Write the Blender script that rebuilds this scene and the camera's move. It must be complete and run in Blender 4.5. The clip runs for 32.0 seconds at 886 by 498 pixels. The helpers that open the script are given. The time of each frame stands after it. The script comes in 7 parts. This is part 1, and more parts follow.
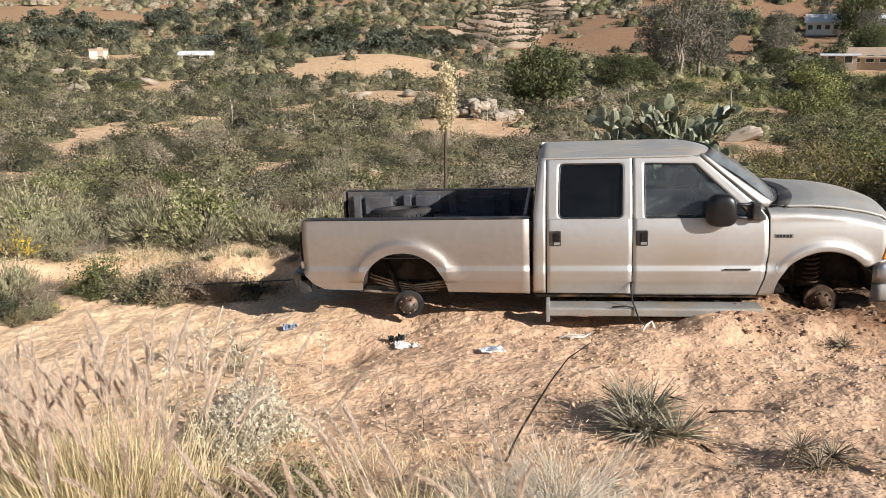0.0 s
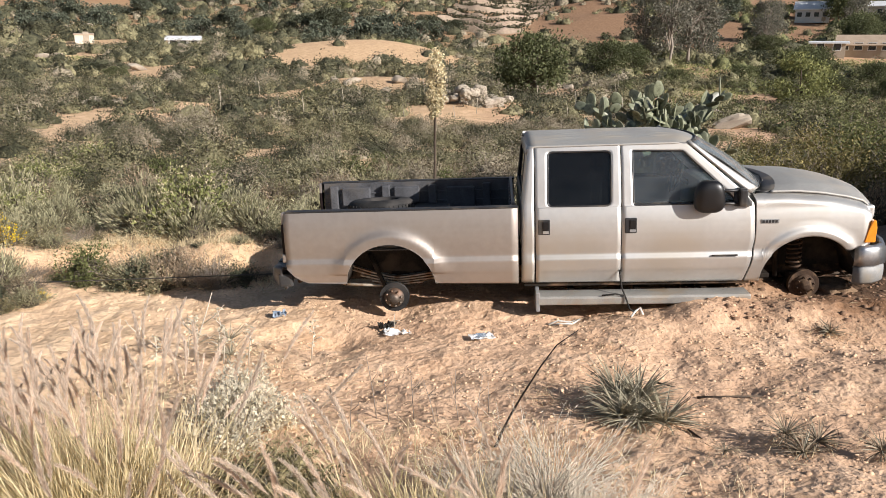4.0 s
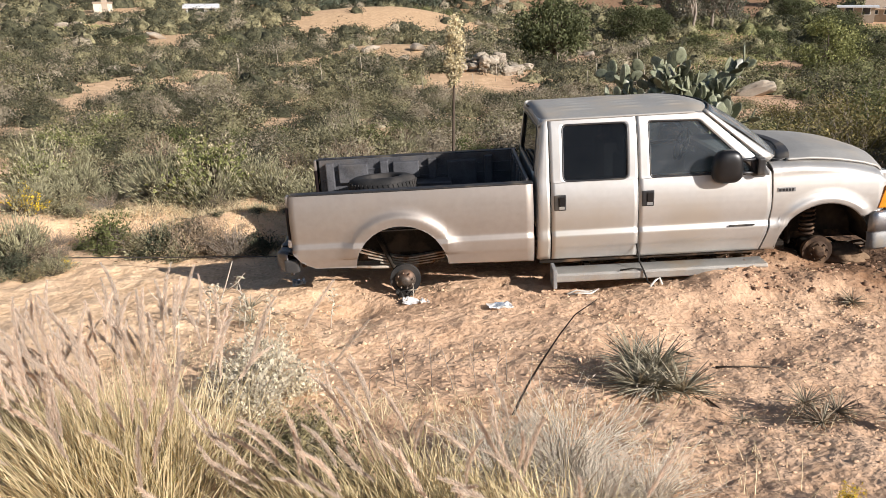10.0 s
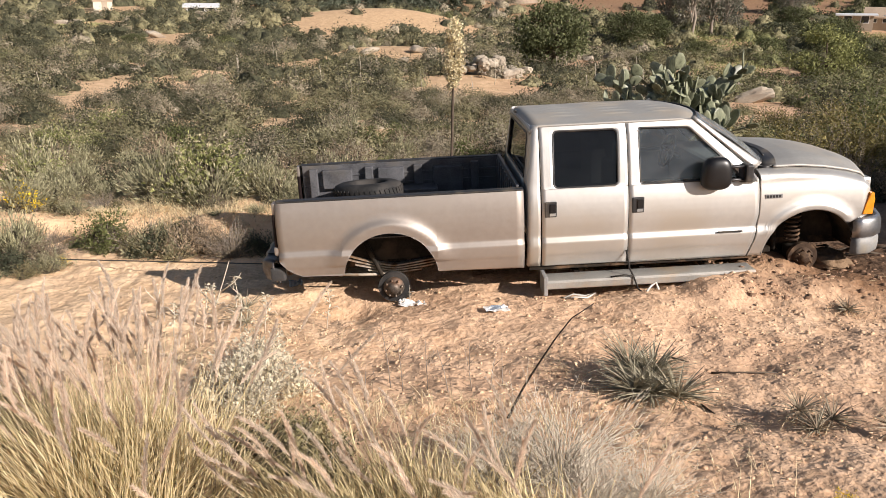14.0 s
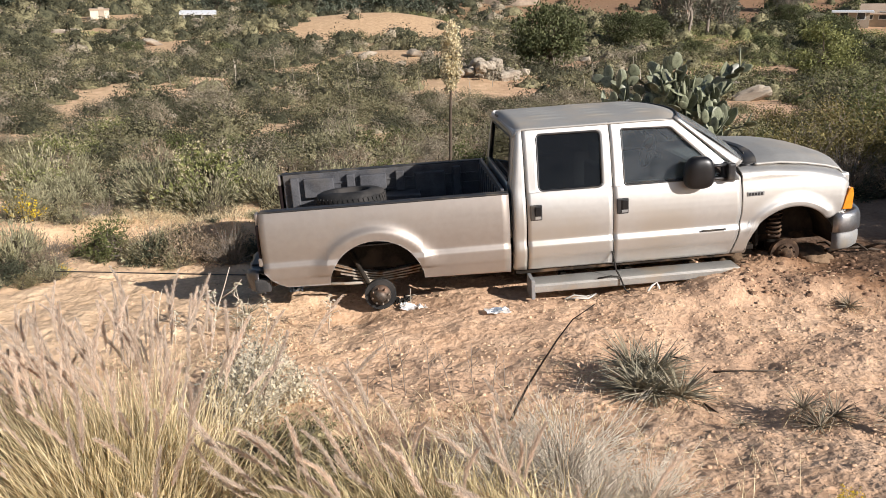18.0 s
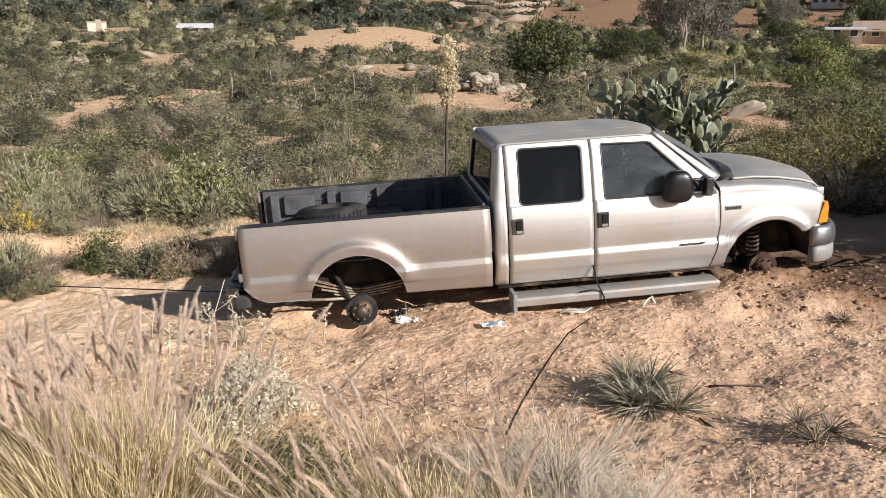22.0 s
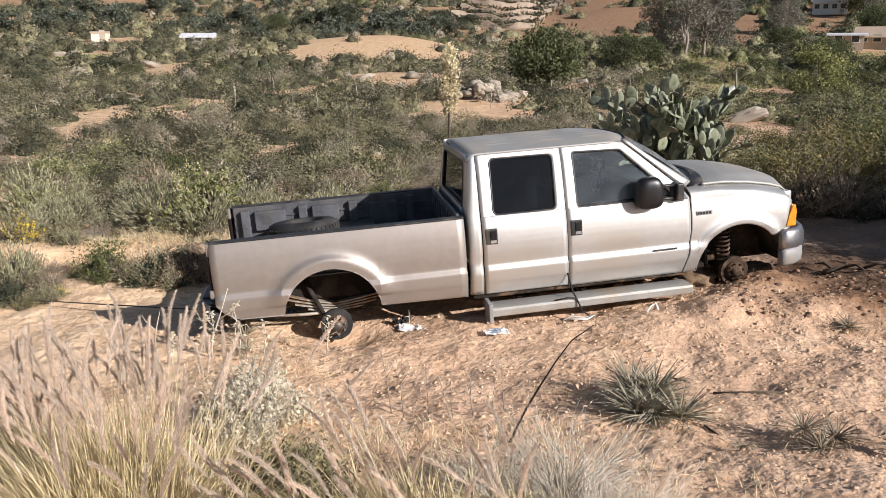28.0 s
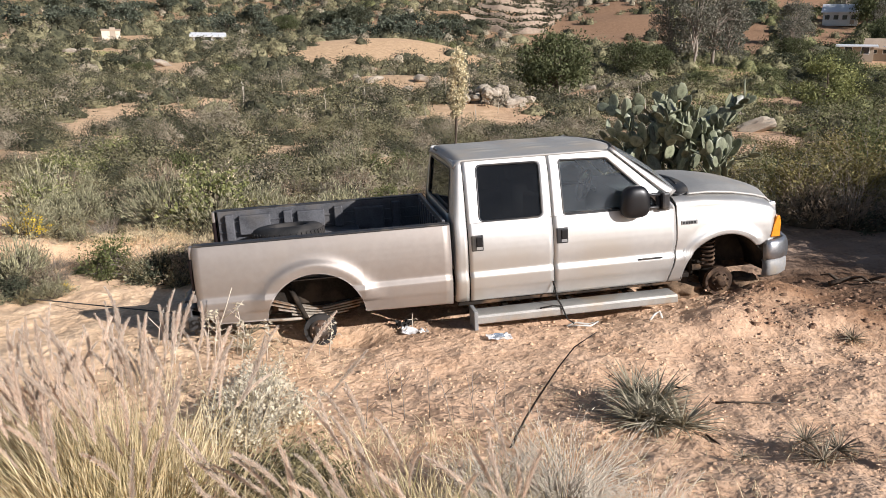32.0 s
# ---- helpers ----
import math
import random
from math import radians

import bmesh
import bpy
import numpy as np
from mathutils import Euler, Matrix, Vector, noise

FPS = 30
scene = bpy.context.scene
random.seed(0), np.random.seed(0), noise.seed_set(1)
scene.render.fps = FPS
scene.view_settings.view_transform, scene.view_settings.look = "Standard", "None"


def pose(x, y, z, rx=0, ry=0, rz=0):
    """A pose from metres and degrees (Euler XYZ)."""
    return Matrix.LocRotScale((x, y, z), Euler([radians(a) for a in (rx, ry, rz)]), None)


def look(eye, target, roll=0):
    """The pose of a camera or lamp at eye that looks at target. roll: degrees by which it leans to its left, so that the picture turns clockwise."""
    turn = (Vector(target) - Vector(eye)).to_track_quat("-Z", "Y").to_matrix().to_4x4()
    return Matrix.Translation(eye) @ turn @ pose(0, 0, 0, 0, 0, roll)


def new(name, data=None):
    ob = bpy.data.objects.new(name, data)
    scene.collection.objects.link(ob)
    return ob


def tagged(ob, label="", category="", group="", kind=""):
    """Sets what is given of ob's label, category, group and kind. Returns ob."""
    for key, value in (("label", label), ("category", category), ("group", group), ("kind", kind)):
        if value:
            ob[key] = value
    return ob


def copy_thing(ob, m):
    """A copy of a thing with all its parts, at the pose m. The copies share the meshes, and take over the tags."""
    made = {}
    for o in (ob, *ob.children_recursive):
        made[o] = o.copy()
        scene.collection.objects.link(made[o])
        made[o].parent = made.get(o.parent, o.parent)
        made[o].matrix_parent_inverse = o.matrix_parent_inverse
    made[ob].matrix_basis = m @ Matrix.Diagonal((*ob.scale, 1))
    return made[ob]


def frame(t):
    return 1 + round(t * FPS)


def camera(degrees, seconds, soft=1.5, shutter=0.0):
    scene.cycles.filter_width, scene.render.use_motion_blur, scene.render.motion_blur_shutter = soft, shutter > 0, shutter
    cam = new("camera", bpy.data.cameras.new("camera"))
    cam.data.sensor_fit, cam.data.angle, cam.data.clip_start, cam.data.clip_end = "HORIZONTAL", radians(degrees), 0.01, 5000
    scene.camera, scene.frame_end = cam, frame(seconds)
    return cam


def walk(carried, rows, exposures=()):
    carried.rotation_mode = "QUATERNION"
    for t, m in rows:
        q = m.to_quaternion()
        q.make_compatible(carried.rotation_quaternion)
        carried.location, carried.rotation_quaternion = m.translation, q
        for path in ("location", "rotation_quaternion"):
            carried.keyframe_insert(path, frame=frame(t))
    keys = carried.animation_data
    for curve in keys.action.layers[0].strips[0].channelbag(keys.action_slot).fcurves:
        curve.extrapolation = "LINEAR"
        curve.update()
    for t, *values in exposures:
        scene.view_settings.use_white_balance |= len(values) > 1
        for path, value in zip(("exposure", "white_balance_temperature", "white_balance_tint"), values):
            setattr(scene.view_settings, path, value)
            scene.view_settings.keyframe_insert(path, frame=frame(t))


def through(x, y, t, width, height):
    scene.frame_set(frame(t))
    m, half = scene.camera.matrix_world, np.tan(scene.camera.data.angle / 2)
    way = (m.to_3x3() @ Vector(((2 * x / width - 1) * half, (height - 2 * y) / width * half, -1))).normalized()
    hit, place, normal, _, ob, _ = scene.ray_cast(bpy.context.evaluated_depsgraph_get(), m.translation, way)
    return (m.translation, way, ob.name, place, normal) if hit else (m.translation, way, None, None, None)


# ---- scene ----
EYE = (1.500, -7.779, 2.764)
cam = camera(61.22, 32.0, soft=0.7)
walk(cam, [
    (0, pose(*EYE, 75.31, 0.08, 7.98)),
    (0.5, pose(*EYE, 75.31, 0.11, 7.91)),
    (1, pose(*EYE, 75.33, 0.24, 7.84)),
    (1.5, pose(*EYE, 75.47, 0.39, 7.55)),
    (2, pose(*EYE, 75.47, 0.25, 7.55)),
    (2.5, pose(*EYE, 75.36, -0.03, 7.65)),
    (3, pose(*EYE, 75.05, -0.15, 7.44)),
    (3.5, pose(*EYE, 74.63, -0.19, 7.15)),
    (5.5, pose(*EYE, 73.86, 0.10, 7.56)),
    (6, pose(*EYE, 73.79, 0.08, 7.34)),
    (6.5, pose(*EYE, 73.85, 0.05, 7.31)),
    (7, pose(*EYE, 73.42, -0.05, 7.12)),
    (7.5, pose(*EYE, 73.41, -0.15, 6.95)),
    (8, pose(*EYE, 73.24, 0.05, 7.23)),
    (8.5, pose(*EYE, 72.95, 0.24, 7.46)),
    (9, pose(*EYE, 72.76, 0.28, 7.68)),
    (9.5, pose(*EYE, 71.87, 0.21, 8.29)),
    (10, pose(*EYE, 71.96, 0.20, 8.59)),
    (10.5, pose(*EYE, 71.94, -0.01, 8.46)),
    (11, pose(*EYE, 72.04, -0.06, 8.82)),
    (11.5, pose(*EYE, 72.19, -0.17, 9.22)),
    (12, pose(*EYE, 71.97, -0.44, 9.06)),
    (12.5, pose(*EYE, 72.18, -0.75, 9.04)),
    (13, pose(*EYE, 72.25, -0.73, 9.05)),
    (13.5, pose(*EYE, 72.17, -0.57, 8.78)),
    (14, pose(*EYE, 72.14, -0.54, 8.60)),
    (14.5, pose(*EYE, 72.23, -0.45, 8.22)),
    (16.5, pose(*EYE, 72.38, 0.11, 8.21)),
    (17, pose(*EYE, 72.57, 0.23, 8.03)),
    (17.5, pose(*EYE, 72.52, 0.27, 8.19)),
    (18, pose(*EYE, 72.37, 0.32, 8.34)),
    (18.5, pose(*EYE, 72.68, 0.39, 8.25)),
    (19, pose(*EYE, 72.89, 0.43, 8.36)),
    (19.5, pose(*EYE, 72.79, 0.32, 7.96)),
    (20, pose(*EYE, 73.04, -0.01, 7.60)),
    (20.5, pose(*EYE, 73.27, -0.04, 7.57)),
    (21, pose(*EYE, 73.05, -0.12, 7.75)),
    (21.5, pose(*EYE, 73.11, -0.04, 7.91)),
    (22, pose(*EYE, 73.39, 0.00, 8.08)),
    (22.5, pose(*EYE, 73.65, 0.08, 8.33)),
    (23, pose(*EYE, 74.25, 0.15, 8.46)),
    (23.5, pose(*EYE, 74.20, 0.18, 8.43)),
    (24, pose(*EYE, 73.82, 0.16, 7.91)),
    (24.5, pose(*EYE, 73.67, 0.08, 8.09)),
    (25, pose(*EYE, 73.61, 0.31, 8.32)),
    (25.5, pose(*EYE, 73.70, 0.41, 8.20)),
    (27.5, pose(*EYE, 73.90, 0.32, 8.04)),
    (28, pose(*EYE, 73.97, 0.32, 8.22)),
    (28.5, pose(*EYE, 73.87, 0.14, 8.38)),
    (29, pose(*EYE, 73.92, -0.01, 8.52)),
    (29.5, pose(*EYE, 74.02, -0.26, 8.56)),
    (30, pose(*EYE, 73.99, -0.29, 8.66)),
    (30.5, pose(*EYE, 74.15, -0.31, 8.87)),
    (31, pose(*EYE, 74.14, -0.41, 9.00)),
    (31.5, pose(*EYE, 74.18, -0.54, 8.81)),
    (32, pose(*EYE, 74.24, -0.70, 8.88)),
], exposures=[(0, 0.54, 6460, 11), (6, 0.54, 6510, 12), (9, 0.53, 6410, 12), (12, 0.52, 6810, 14), (14.5, 0.51, 6810, 14), (17, 0.44, 6560, 12), (20, 0.43, 6460, 13), (22, 0.37, 6400, 13), (24, 0.43, 6360, 14), (28, 0.43, 6260, 13), (32, 0.43, 6260, 13)])

# ---- daylight ----
SUN_FROM = Vector((0.84, -0.46, 0.50)).normalized()
world = bpy.data.worlds.new("sky")
scene.world = world
world.use_nodes = True
wn = world.node_tree.nodes
sky = wn.new("ShaderNodeTexSky")
sky.sky_type = "NISHITA"
sky.sun_disc = False
sky.sun_elevation = math.asin(SUN_FROM.z)
sky.sun_rotation = math.atan2(SUN_FROM.x, SUN_FROM.y)
world.node_tree.links.new(sky.outputs[0], wn["Background"].inputs[0])
wn["Background"].inputs[1].default_value = 0.05
sun = new("sun", bpy.data.lights.new("sun", "SUN"))
sun.data.energy = 5.0
sun.data.angle = radians(0.55)
sun.data.color = (1.0, 0.957, 0.905)
sun.matrix_world = look(SUN_FROM * 50, (0, 0, 0))


# ---- materials ----
def ramp(nodes, stops):
    r = nodes.new("ShaderNodeValToRGB")
    e = r.color_ramp.elements
    while len(e) < len(stops):
        e.new(0.5)
    for el, (p, c) in zip(e, stops):
        el.position, el.color = p, (*c, 1)
    return r


def material(name, dark, light, rough=0.8, metal=0.0, scale=6.0, fine=60.0, bump=0.3, depth=0.01, stain=None, stain_scale=1.5,
             island=0.0, coat=0.0, through=0.0, spread=(0.3, 0.7), thing=0.0):
    """Two scales of colour noise, relief from the finer one, an optional stain, and variation piece by piece."""
    m = bpy.data.materials.new(name)
    m.use_nodes = True
    nt, n = m.node_tree.links, m.node_tree.nodes
    b = n["Principled BSDF"]
    tc = n.new("ShaderNodeTexCoord")
    a = n.new("ShaderNodeTexNoise")
    a.inputs["Scale"].default_value, a.inputs["Detail"].default_value = scale, 6
    f = n.new("ShaderNodeTexNoise")
    f.inputs["Scale"].default_value, f.inputs["Detail"].default_value = fine, 4
    nt.new(tc.outputs["Object"], a.inputs["Vector"])
    nt.new(tc.outputs["Object"], f.inputs["Vector"])
    mix = n.new("ShaderNodeMath")
    mix.operation = "MULTIPLY_ADD"
    mix.inputs[1].default_value, mix.inputs[2].default_value = 0.45, 0.0
    nt.new(f.outputs["Fac"], mix.inputs[0])
    add = n.new("ShaderNodeMath")
    add.operation = "MULTIPLY_ADD"
    add.inputs[1].default_value = 0.55
    nt.new(a.outputs["Fac"], add.inputs[0])
    nt.new(mix.outputs[0], add.inputs[2])
    r = ramp(n, ((spread[0], dark), (spread[1], light)))
    nt.new(add.outputs[0], r.inputs[0])
    col = r.outputs[0]
    if stain:
        s = n.new("ShaderNodeTexNoise")
        s.inputs["Scale"].default_value, s.inputs["Detail"].default_value = stain_scale, 7
        nt.new(tc.outputs["Object"], s.inputs["Vector"])
        sr = ramp(n, ((0.5, (0, 0, 0)), (0.66, (1, 1, 1))))
        nt.new(s.outputs["Fac"], sr.inputs[0])
        mx = n.new("ShaderNodeMix")
        mx.data_type = "RGBA"
        mx.inputs["B"].default_value = (*stain, 1)
        nt.new(sr.outputs[0], mx.inputs["Factor"])
        nt.new(col, mx.inputs["A"])
        col = mx.outputs["Result"]
    for amount, kind, out in ((island, "ShaderNodeNewGeometry", "Random Per Island"), (thing, "ShaderNodeObjectInfo", "Random")):
        if amount:
            g = n.new(kind)
            mr = n.new("ShaderNodeMapRange")
            mr.inputs["To Min"].default_value, mr.inputs["To Max"].default_value = 1 - amount, 1 + amount
            nt.new(g.outputs[out], mr.inputs["Value"])
            vm = n.new("ShaderNodeVectorMath")
            vm.operation = "SCALE"
            nt.new(col, vm.inputs[0])
            nt.new(mr.outputs[0], vm.inputs["Scale"])
            col = vm.outputs[0]
    nt.new(col, b.inputs["Base Color"])
    b.inputs["Roughness"].default_value, b.inputs["Metallic"].default_value = rough, metal
    b.inputs["Coat Weight"].default_value = coat
    if metal < 0.5 and rough > 0.6:
        b.inputs["Specular IOR Level"].default_value = 0.25
    if bump:
        bp = n.new("ShaderNodeBump")
        bp.inputs["Strength"].default_value, bp.inputs["Distance"].default_value = bump, depth
        nt.new(add.outputs[0], bp.inputs["Height"])
        nt.new(bp.outputs[0], b.inputs["Normal"])
    if through:
        t = n.new("ShaderNodeBsdfTranslucent")
        ms = n.new("ShaderNodeMixShader")
        ms.inputs[0].default_value = through
        nt.new(col, t.inputs["Color"])
        nt.new(b.outputs[0], ms.inputs[1])
        nt.new(t.outputs[0], ms.inputs[2])
        nt.new(ms.outputs[0], n["Material Output"].inputs["Surface"])
    return m


def pane(name, tint, rough=0.02, film=0.0):
    """Window glass: tint, Fresnel reflection, and a film of dust and painted sky glare."""
    m = bpy.data.materials.new(name)
    m.use_nodes = True
    nt, n = m.node_tree.links, m.node_tree.nodes
    n.remove(n["Principled BSDF"])
    t, g, x = n.new("ShaderNodeBsdfTransparent"), n.new("ShaderNodeBsdfGlossy"), n.new("ShaderNodeMixShader")
    t.inputs[0].default_value = (*tint, 1)
    g.inputs["Roughness"].default_value = rough
    fr = n.new("ShaderNodeFresnel")
    fr.inputs["IOR"].default_value = 1.5
    nt.new(fr.outputs[0], x.inputs[0])
    nt.new(t.outputs[0], x.inputs[1])
    nt.new(g.outputs[0], x.inputs[2])
    d, y = n.new("ShaderNodeBsdfDiffuse"), n.new("ShaderNodeMixShader")
    # bluish diffuse colour stands in for reflected sky as well as dust
    d.inputs[0].default_value = (0.42, 0.44, 0.46, 1)
    no, mu = n.new("ShaderNodeTexNoise"), n.new("ShaderNodeMath")
    no.inputs["Scale"].default_value = 5
    mu.operation = "MULTIPLY"
    mu.inputs[1].default_value = film * 2
    nt.new(no.outputs["Fac"], mu.inputs[0])
    nt.new(mu.outputs[0], y.inputs[0])
    nt.new(x.outputs[0], y.inputs[1])
    nt.new(d.outputs[0], y.inputs[2])
    nt.new(y.outputs[0], n["Material Output"].inputs["Surface"])
    return m


M_PAINT = material("champagne_paint", (0.52, 0.51, 0.49), (0.60, 0.59, 0.565), 0.52, 0.84, 1.8, 14, 0.03, 0.002, (0.53, 0.50, 0.45), 1.1, coat=0.25)
# bed paint: dust, plus the flank's dimmer light and sand bounce mixed into colour
M_BED_PAINT = material("bed_paint_dust_and_bounce", (0.345, 0.307, 0.274), (0.415, 0.371, 0.336), 0.55, 0.74, 1.8, 14, 0.03, 0.002, (0.375, 0.33, 0.287), 1.1, coat=0.15)
M_GLOSS = material("gloss_black", (0.004, 0.004, 0.005), (0.011, 0.011, 0.012), 0.38, 0, 8, 90, 0.05, 0.002)
M_DAMP = material("damp_packed_soil", (0.13, 0.085, 0.052), (0.27, 0.18, 0.112), 0.95, 0, 7, 50, 0.8, 0.02)
# near-black lining of the wheel arches, also on the shock absorbers
M_GUARD = material("dark_wheel_well", (0.008, 0.007, 0.006), (0.032, 0.026, 0.02), 0.9, 0, 5, 40, 0.4, 0.005, (0.06, 0.045, 0.032), 4)
M_DENT = material("dented_chrome", (0.04, 0.04, 0.045), (0.16, 0.16, 0.17), 0.32, 0.45, 7, 40, 0.5, 0.02, (0.10, 0.08, 0.06), 6)
M_LEAFSPRING = material("sandy_spring_steel", (0.30, 0.26, 0.21), (0.52, 0.46, 0.38), 0.7, 0.3, 8, 60, 0.2, 0.003, (0.24, 0.15, 0.09), 9)
M_HUB = material("greasy_hub", (0.05, 0.041, 0.034), (0.17, 0.138, 0.112), 0.55, 0.5, 12, 90, 0.3, 0.003, (0.12, 0.07, 0.045), 8)
M_ROOF = material("dusty_paint", (0.33, 0.32, 0.30), (0.42, 0.41, 0.38), 0.55, 0.25, 2.5, 30, 0.05, 0.002, (0.45, 0.40, 0.33), 1.4)
M_BLACK = material("black_plastic", (0.012, 0.012, 0.013), (0.030, 0.030, 0.032), 0.45, 0, 8, 90, 0.1, 0.002, (0.10, 0.085, 0.065), 3)
M_LINER = material("bed_liner", (0.035, 0.036, 0.040), (0.155, 0.157, 0.168), 0.36, 0, 5, 70, 0.15, 0.003, (0.115, 0.105, 0.095), 2.2)
M_RUBBER = material("tyre_rubber", (0.012, 0.012, 0.0125), (0.036, 0.035, 0.034), 0.75, 0, 6, 50, 0.3, 0.004, (0.055, 0.05, 0.046), 4)
M_CHROME = material("chrome", (0.36, 0.37, 0.39), (0.52, 0.53, 0.55), 0.30, 0.85, 5, 40, 0.03, 0.002, (0.35, 0.30, 0.24), 3)
M_GREY = material("grey_plastic", (0.20, 0.20, 0.20), (0.29, 0.29, 0.28), 0.55, 0, 5, 50, 0.1, 0.002, (0.34, 0.29, 0.22), 3)
M_BOARD = material("running_board_metal", (0.31, 0.30, 0.278), (0.44, 0.43, 0.40), 0.5, 0.5, 4, 60, 0.2, 0.003, (0.40, 0.32, 0.23), 3)
M_UNDER = material("underbody_steel", (0.012, 0.010, 0.008), (0.05, 0.038, 0.028), 0.8, 0.3, 5, 40, 0.4, 0.005, (0.16, 0.10, 0.06), 5)
M_RUST = material("rusty_iron", (0.03, 0.02, 0.014), (0.11, 0.07, 0.048), 0.8, 0.4, 14, 80, 0.5, 0.004, (0.20, 0.13, 0.08), 8)
M_STEEL = material("worn_steel", (0.20, 0.17, 0.14), (0.42, 0.37, 0.31), 0.5, 0.7, 12, 90, 0.3, 0.003, (0.25, 0.15, 0.09), 8)
M_AMBER = material("amber_lens", (0.75, 0.22, 0.01), (0.95, 0.36, 0.03), 0.15, 0, 20, 120, 0.1, 0.001, coat=0.6)
M_RED = material("red_lens", (0.006, 0.003, 0.003), (0.012, 0.004, 0.004), 0.7, 0, 20, 120, 0.1, 0.001)
M_LAMP = material("headlamp_lens", (0.55, 0.55, 0.52), (0.72, 0.72, 0.70), 0.12, 0.4, 20, 90, 0.1, 0.001, coat=0.6)
M_SEAT = material("grey_seat_cloth", (0.22, 0.215, 0.205), (0.36, 0.35, 0.33), 0.9, 0, 9, 120, 0.4, 0.003)
M_TRIM = material("dark_interior", (0.03, 0.03, 0.032), (0.07, 0.068, 0.065), 0.7, 0, 8, 80, 0.2, 0.002)
M_DASH = material("grey_interior", (0.18, 0.18, 0.175), (0.30, 0.295, 0.28), 0.7, 0, 8, 80, 0.2, 0.002)
M_TINT = pane("tinted_glass", (0.19, 0.2, 0.21), 0.03, 0.012)
M_GLASS = pane("side_glass", (0.80, 0.86, 0.88), 0.02, 0.06)
M_SHIELD = pane("windshield_glass", (0.8, 0.85, 0.84), 0.02, 0.20)


# ---- mesh helpers ----
def link_mesh(name, me, mat, parent=None, label="", smooth=False):
    if mat is not None:
        me.materials.append(mat)
    if smooth:
        me.polygons.foreach_set("use_smooth", [True] * len(me.polygons))
    ob = new(name, me)
    if parent is not None:
        ob.parent = parent
    return tagged(ob, label)


def part(name, bm, mat, parent, label="", smooth=False):
    me = bpy.data.meshes.new(name)
    bm.to_mesh(me)
    bm.free()
    return link_mesh(name, me, mat, parent, label, smooth)


def from_lists(name, verts, faces, mat, parent=None, label="", smooth=True):
    me = bpy.data.meshes.new(name)
    me.from_pydata([tuple(v) for v in verts], [], faces)
    me.update()
    return link_mesh(name, me, mat, parent, label, smooth)


def quads(name, verts, mat, parent=None, label="", smooth=False, size=4):
    """One mesh of loose polygons of size corners each, from an array of corners."""
    v = np.asarray(verts, dtype=np.float32).reshape(-1, 3)
    n = len(v) // size
    me = bpy.data.meshes.new(name)
    me.vertices.add(len(v))
    me.vertices.foreach_set("co", v.ravel())
    me.loops.add(len(v))
    me.loops.foreach_set("vertex_index", np.arange(len(v), dtype=np.int32))
    me.polygons.add(n)
    me.polygons.foreach_set("loop_start", np.arange(0, len(v), size, dtype=np.int32))
    me.update(calc_edges=True)
    return link_mesh(name, me, mat, parent, label, smooth)


def add_box(bm, x0, x1, y0, y1, z0, z1, bevel=0.0, turn=None):
    made = bmesh.ops.create_cube(bm, size=1)["verts"]
    for v in made:
        v.co = Vector(((x0 + x1) / 2 + v.co.x * (x1 - x0), (y0 + y1) / 2 + v.co.y * (y1 - y0), (z0 + z1) / 2 + v.co.z * (z1 - z0)))
        if turn is not None:
            v.co = turn @ v.co
    if bevel:
        edges = list({e for v in made for e in v.link_edges})
        bmesh.ops.bevel(bm, geom=edges, offset=bevel, segments=2, affect="EDGES", profile=0.6)


def box_part(name, dims, mat, parent, bevel=0.008, label="", turn=None):
    bm = bmesh.new()
    add_box(bm, *dims, bevel=bevel, turn=turn)
    return part(name, bm, mat, parent, label)


def add_tube(bm, points, radii, sides=8, closed=True):
    """A tube along points; radii: one or one for each point."""
    pts = [Vector(p) for p in points]
    rad = radii if isinstance(radii, (list, tuple)) else [radii] * len(pts)
    rings = []
    for i, p in enumerate(pts):
        d = (pts[min(i + 1, len(pts) - 1)] - pts[max(i - 1, 0)]).normalized()
        u = d.cross(Vector((0.31, 0.17, 0.94))).normalized()
        w = d.cross(u)
        rings.append([bm.verts.new(p + (u * math.cos(a) + w * math.sin(a)) * rad[i]) for a in (k * math.tau / sides for k in range(sides))])
    for a, b in zip(rings, rings[1:]):
        for k in range(sides):
            bm.faces.new((a[k], a[(k + 1) % sides], b[(k + 1) % sides], b[k]))
    if closed:
        bm.faces.new(rings[0][::-1])
        bm.faces.new(rings[-1])


def tube_part(name, points, radii, mat, parent, sides=8, label=""):
    bm = bmesh.new()
    add_tube(bm, points, radii, sides)
    return part(name, bm, mat, parent, label, True)


def lathe(profile, centre, axis="y", sides=28):
    """Verts and faces turned round an axis through centre from (radius, along) pairs."""
    verts, faces = [], []
    for r, a in profile:
        for k in range(sides):
            c, s = r * math.cos(k * math.tau / sides), r * math.sin(k * math.tau / sides)
            p = (c, a, s) if axis == "y" else (c, s, a)
            verts.append((centre[0] + p[0], centre[1] + p[1], centre[2] + p[2]))
    for j in range(len(profile) - 1):
        for k in range(sides):
            q = (k + 1) % sides
            faces.append((j * sides + k, j * sides + q, (j + 1) * sides + q, (j + 1) * sides + k))
    return verts, faces


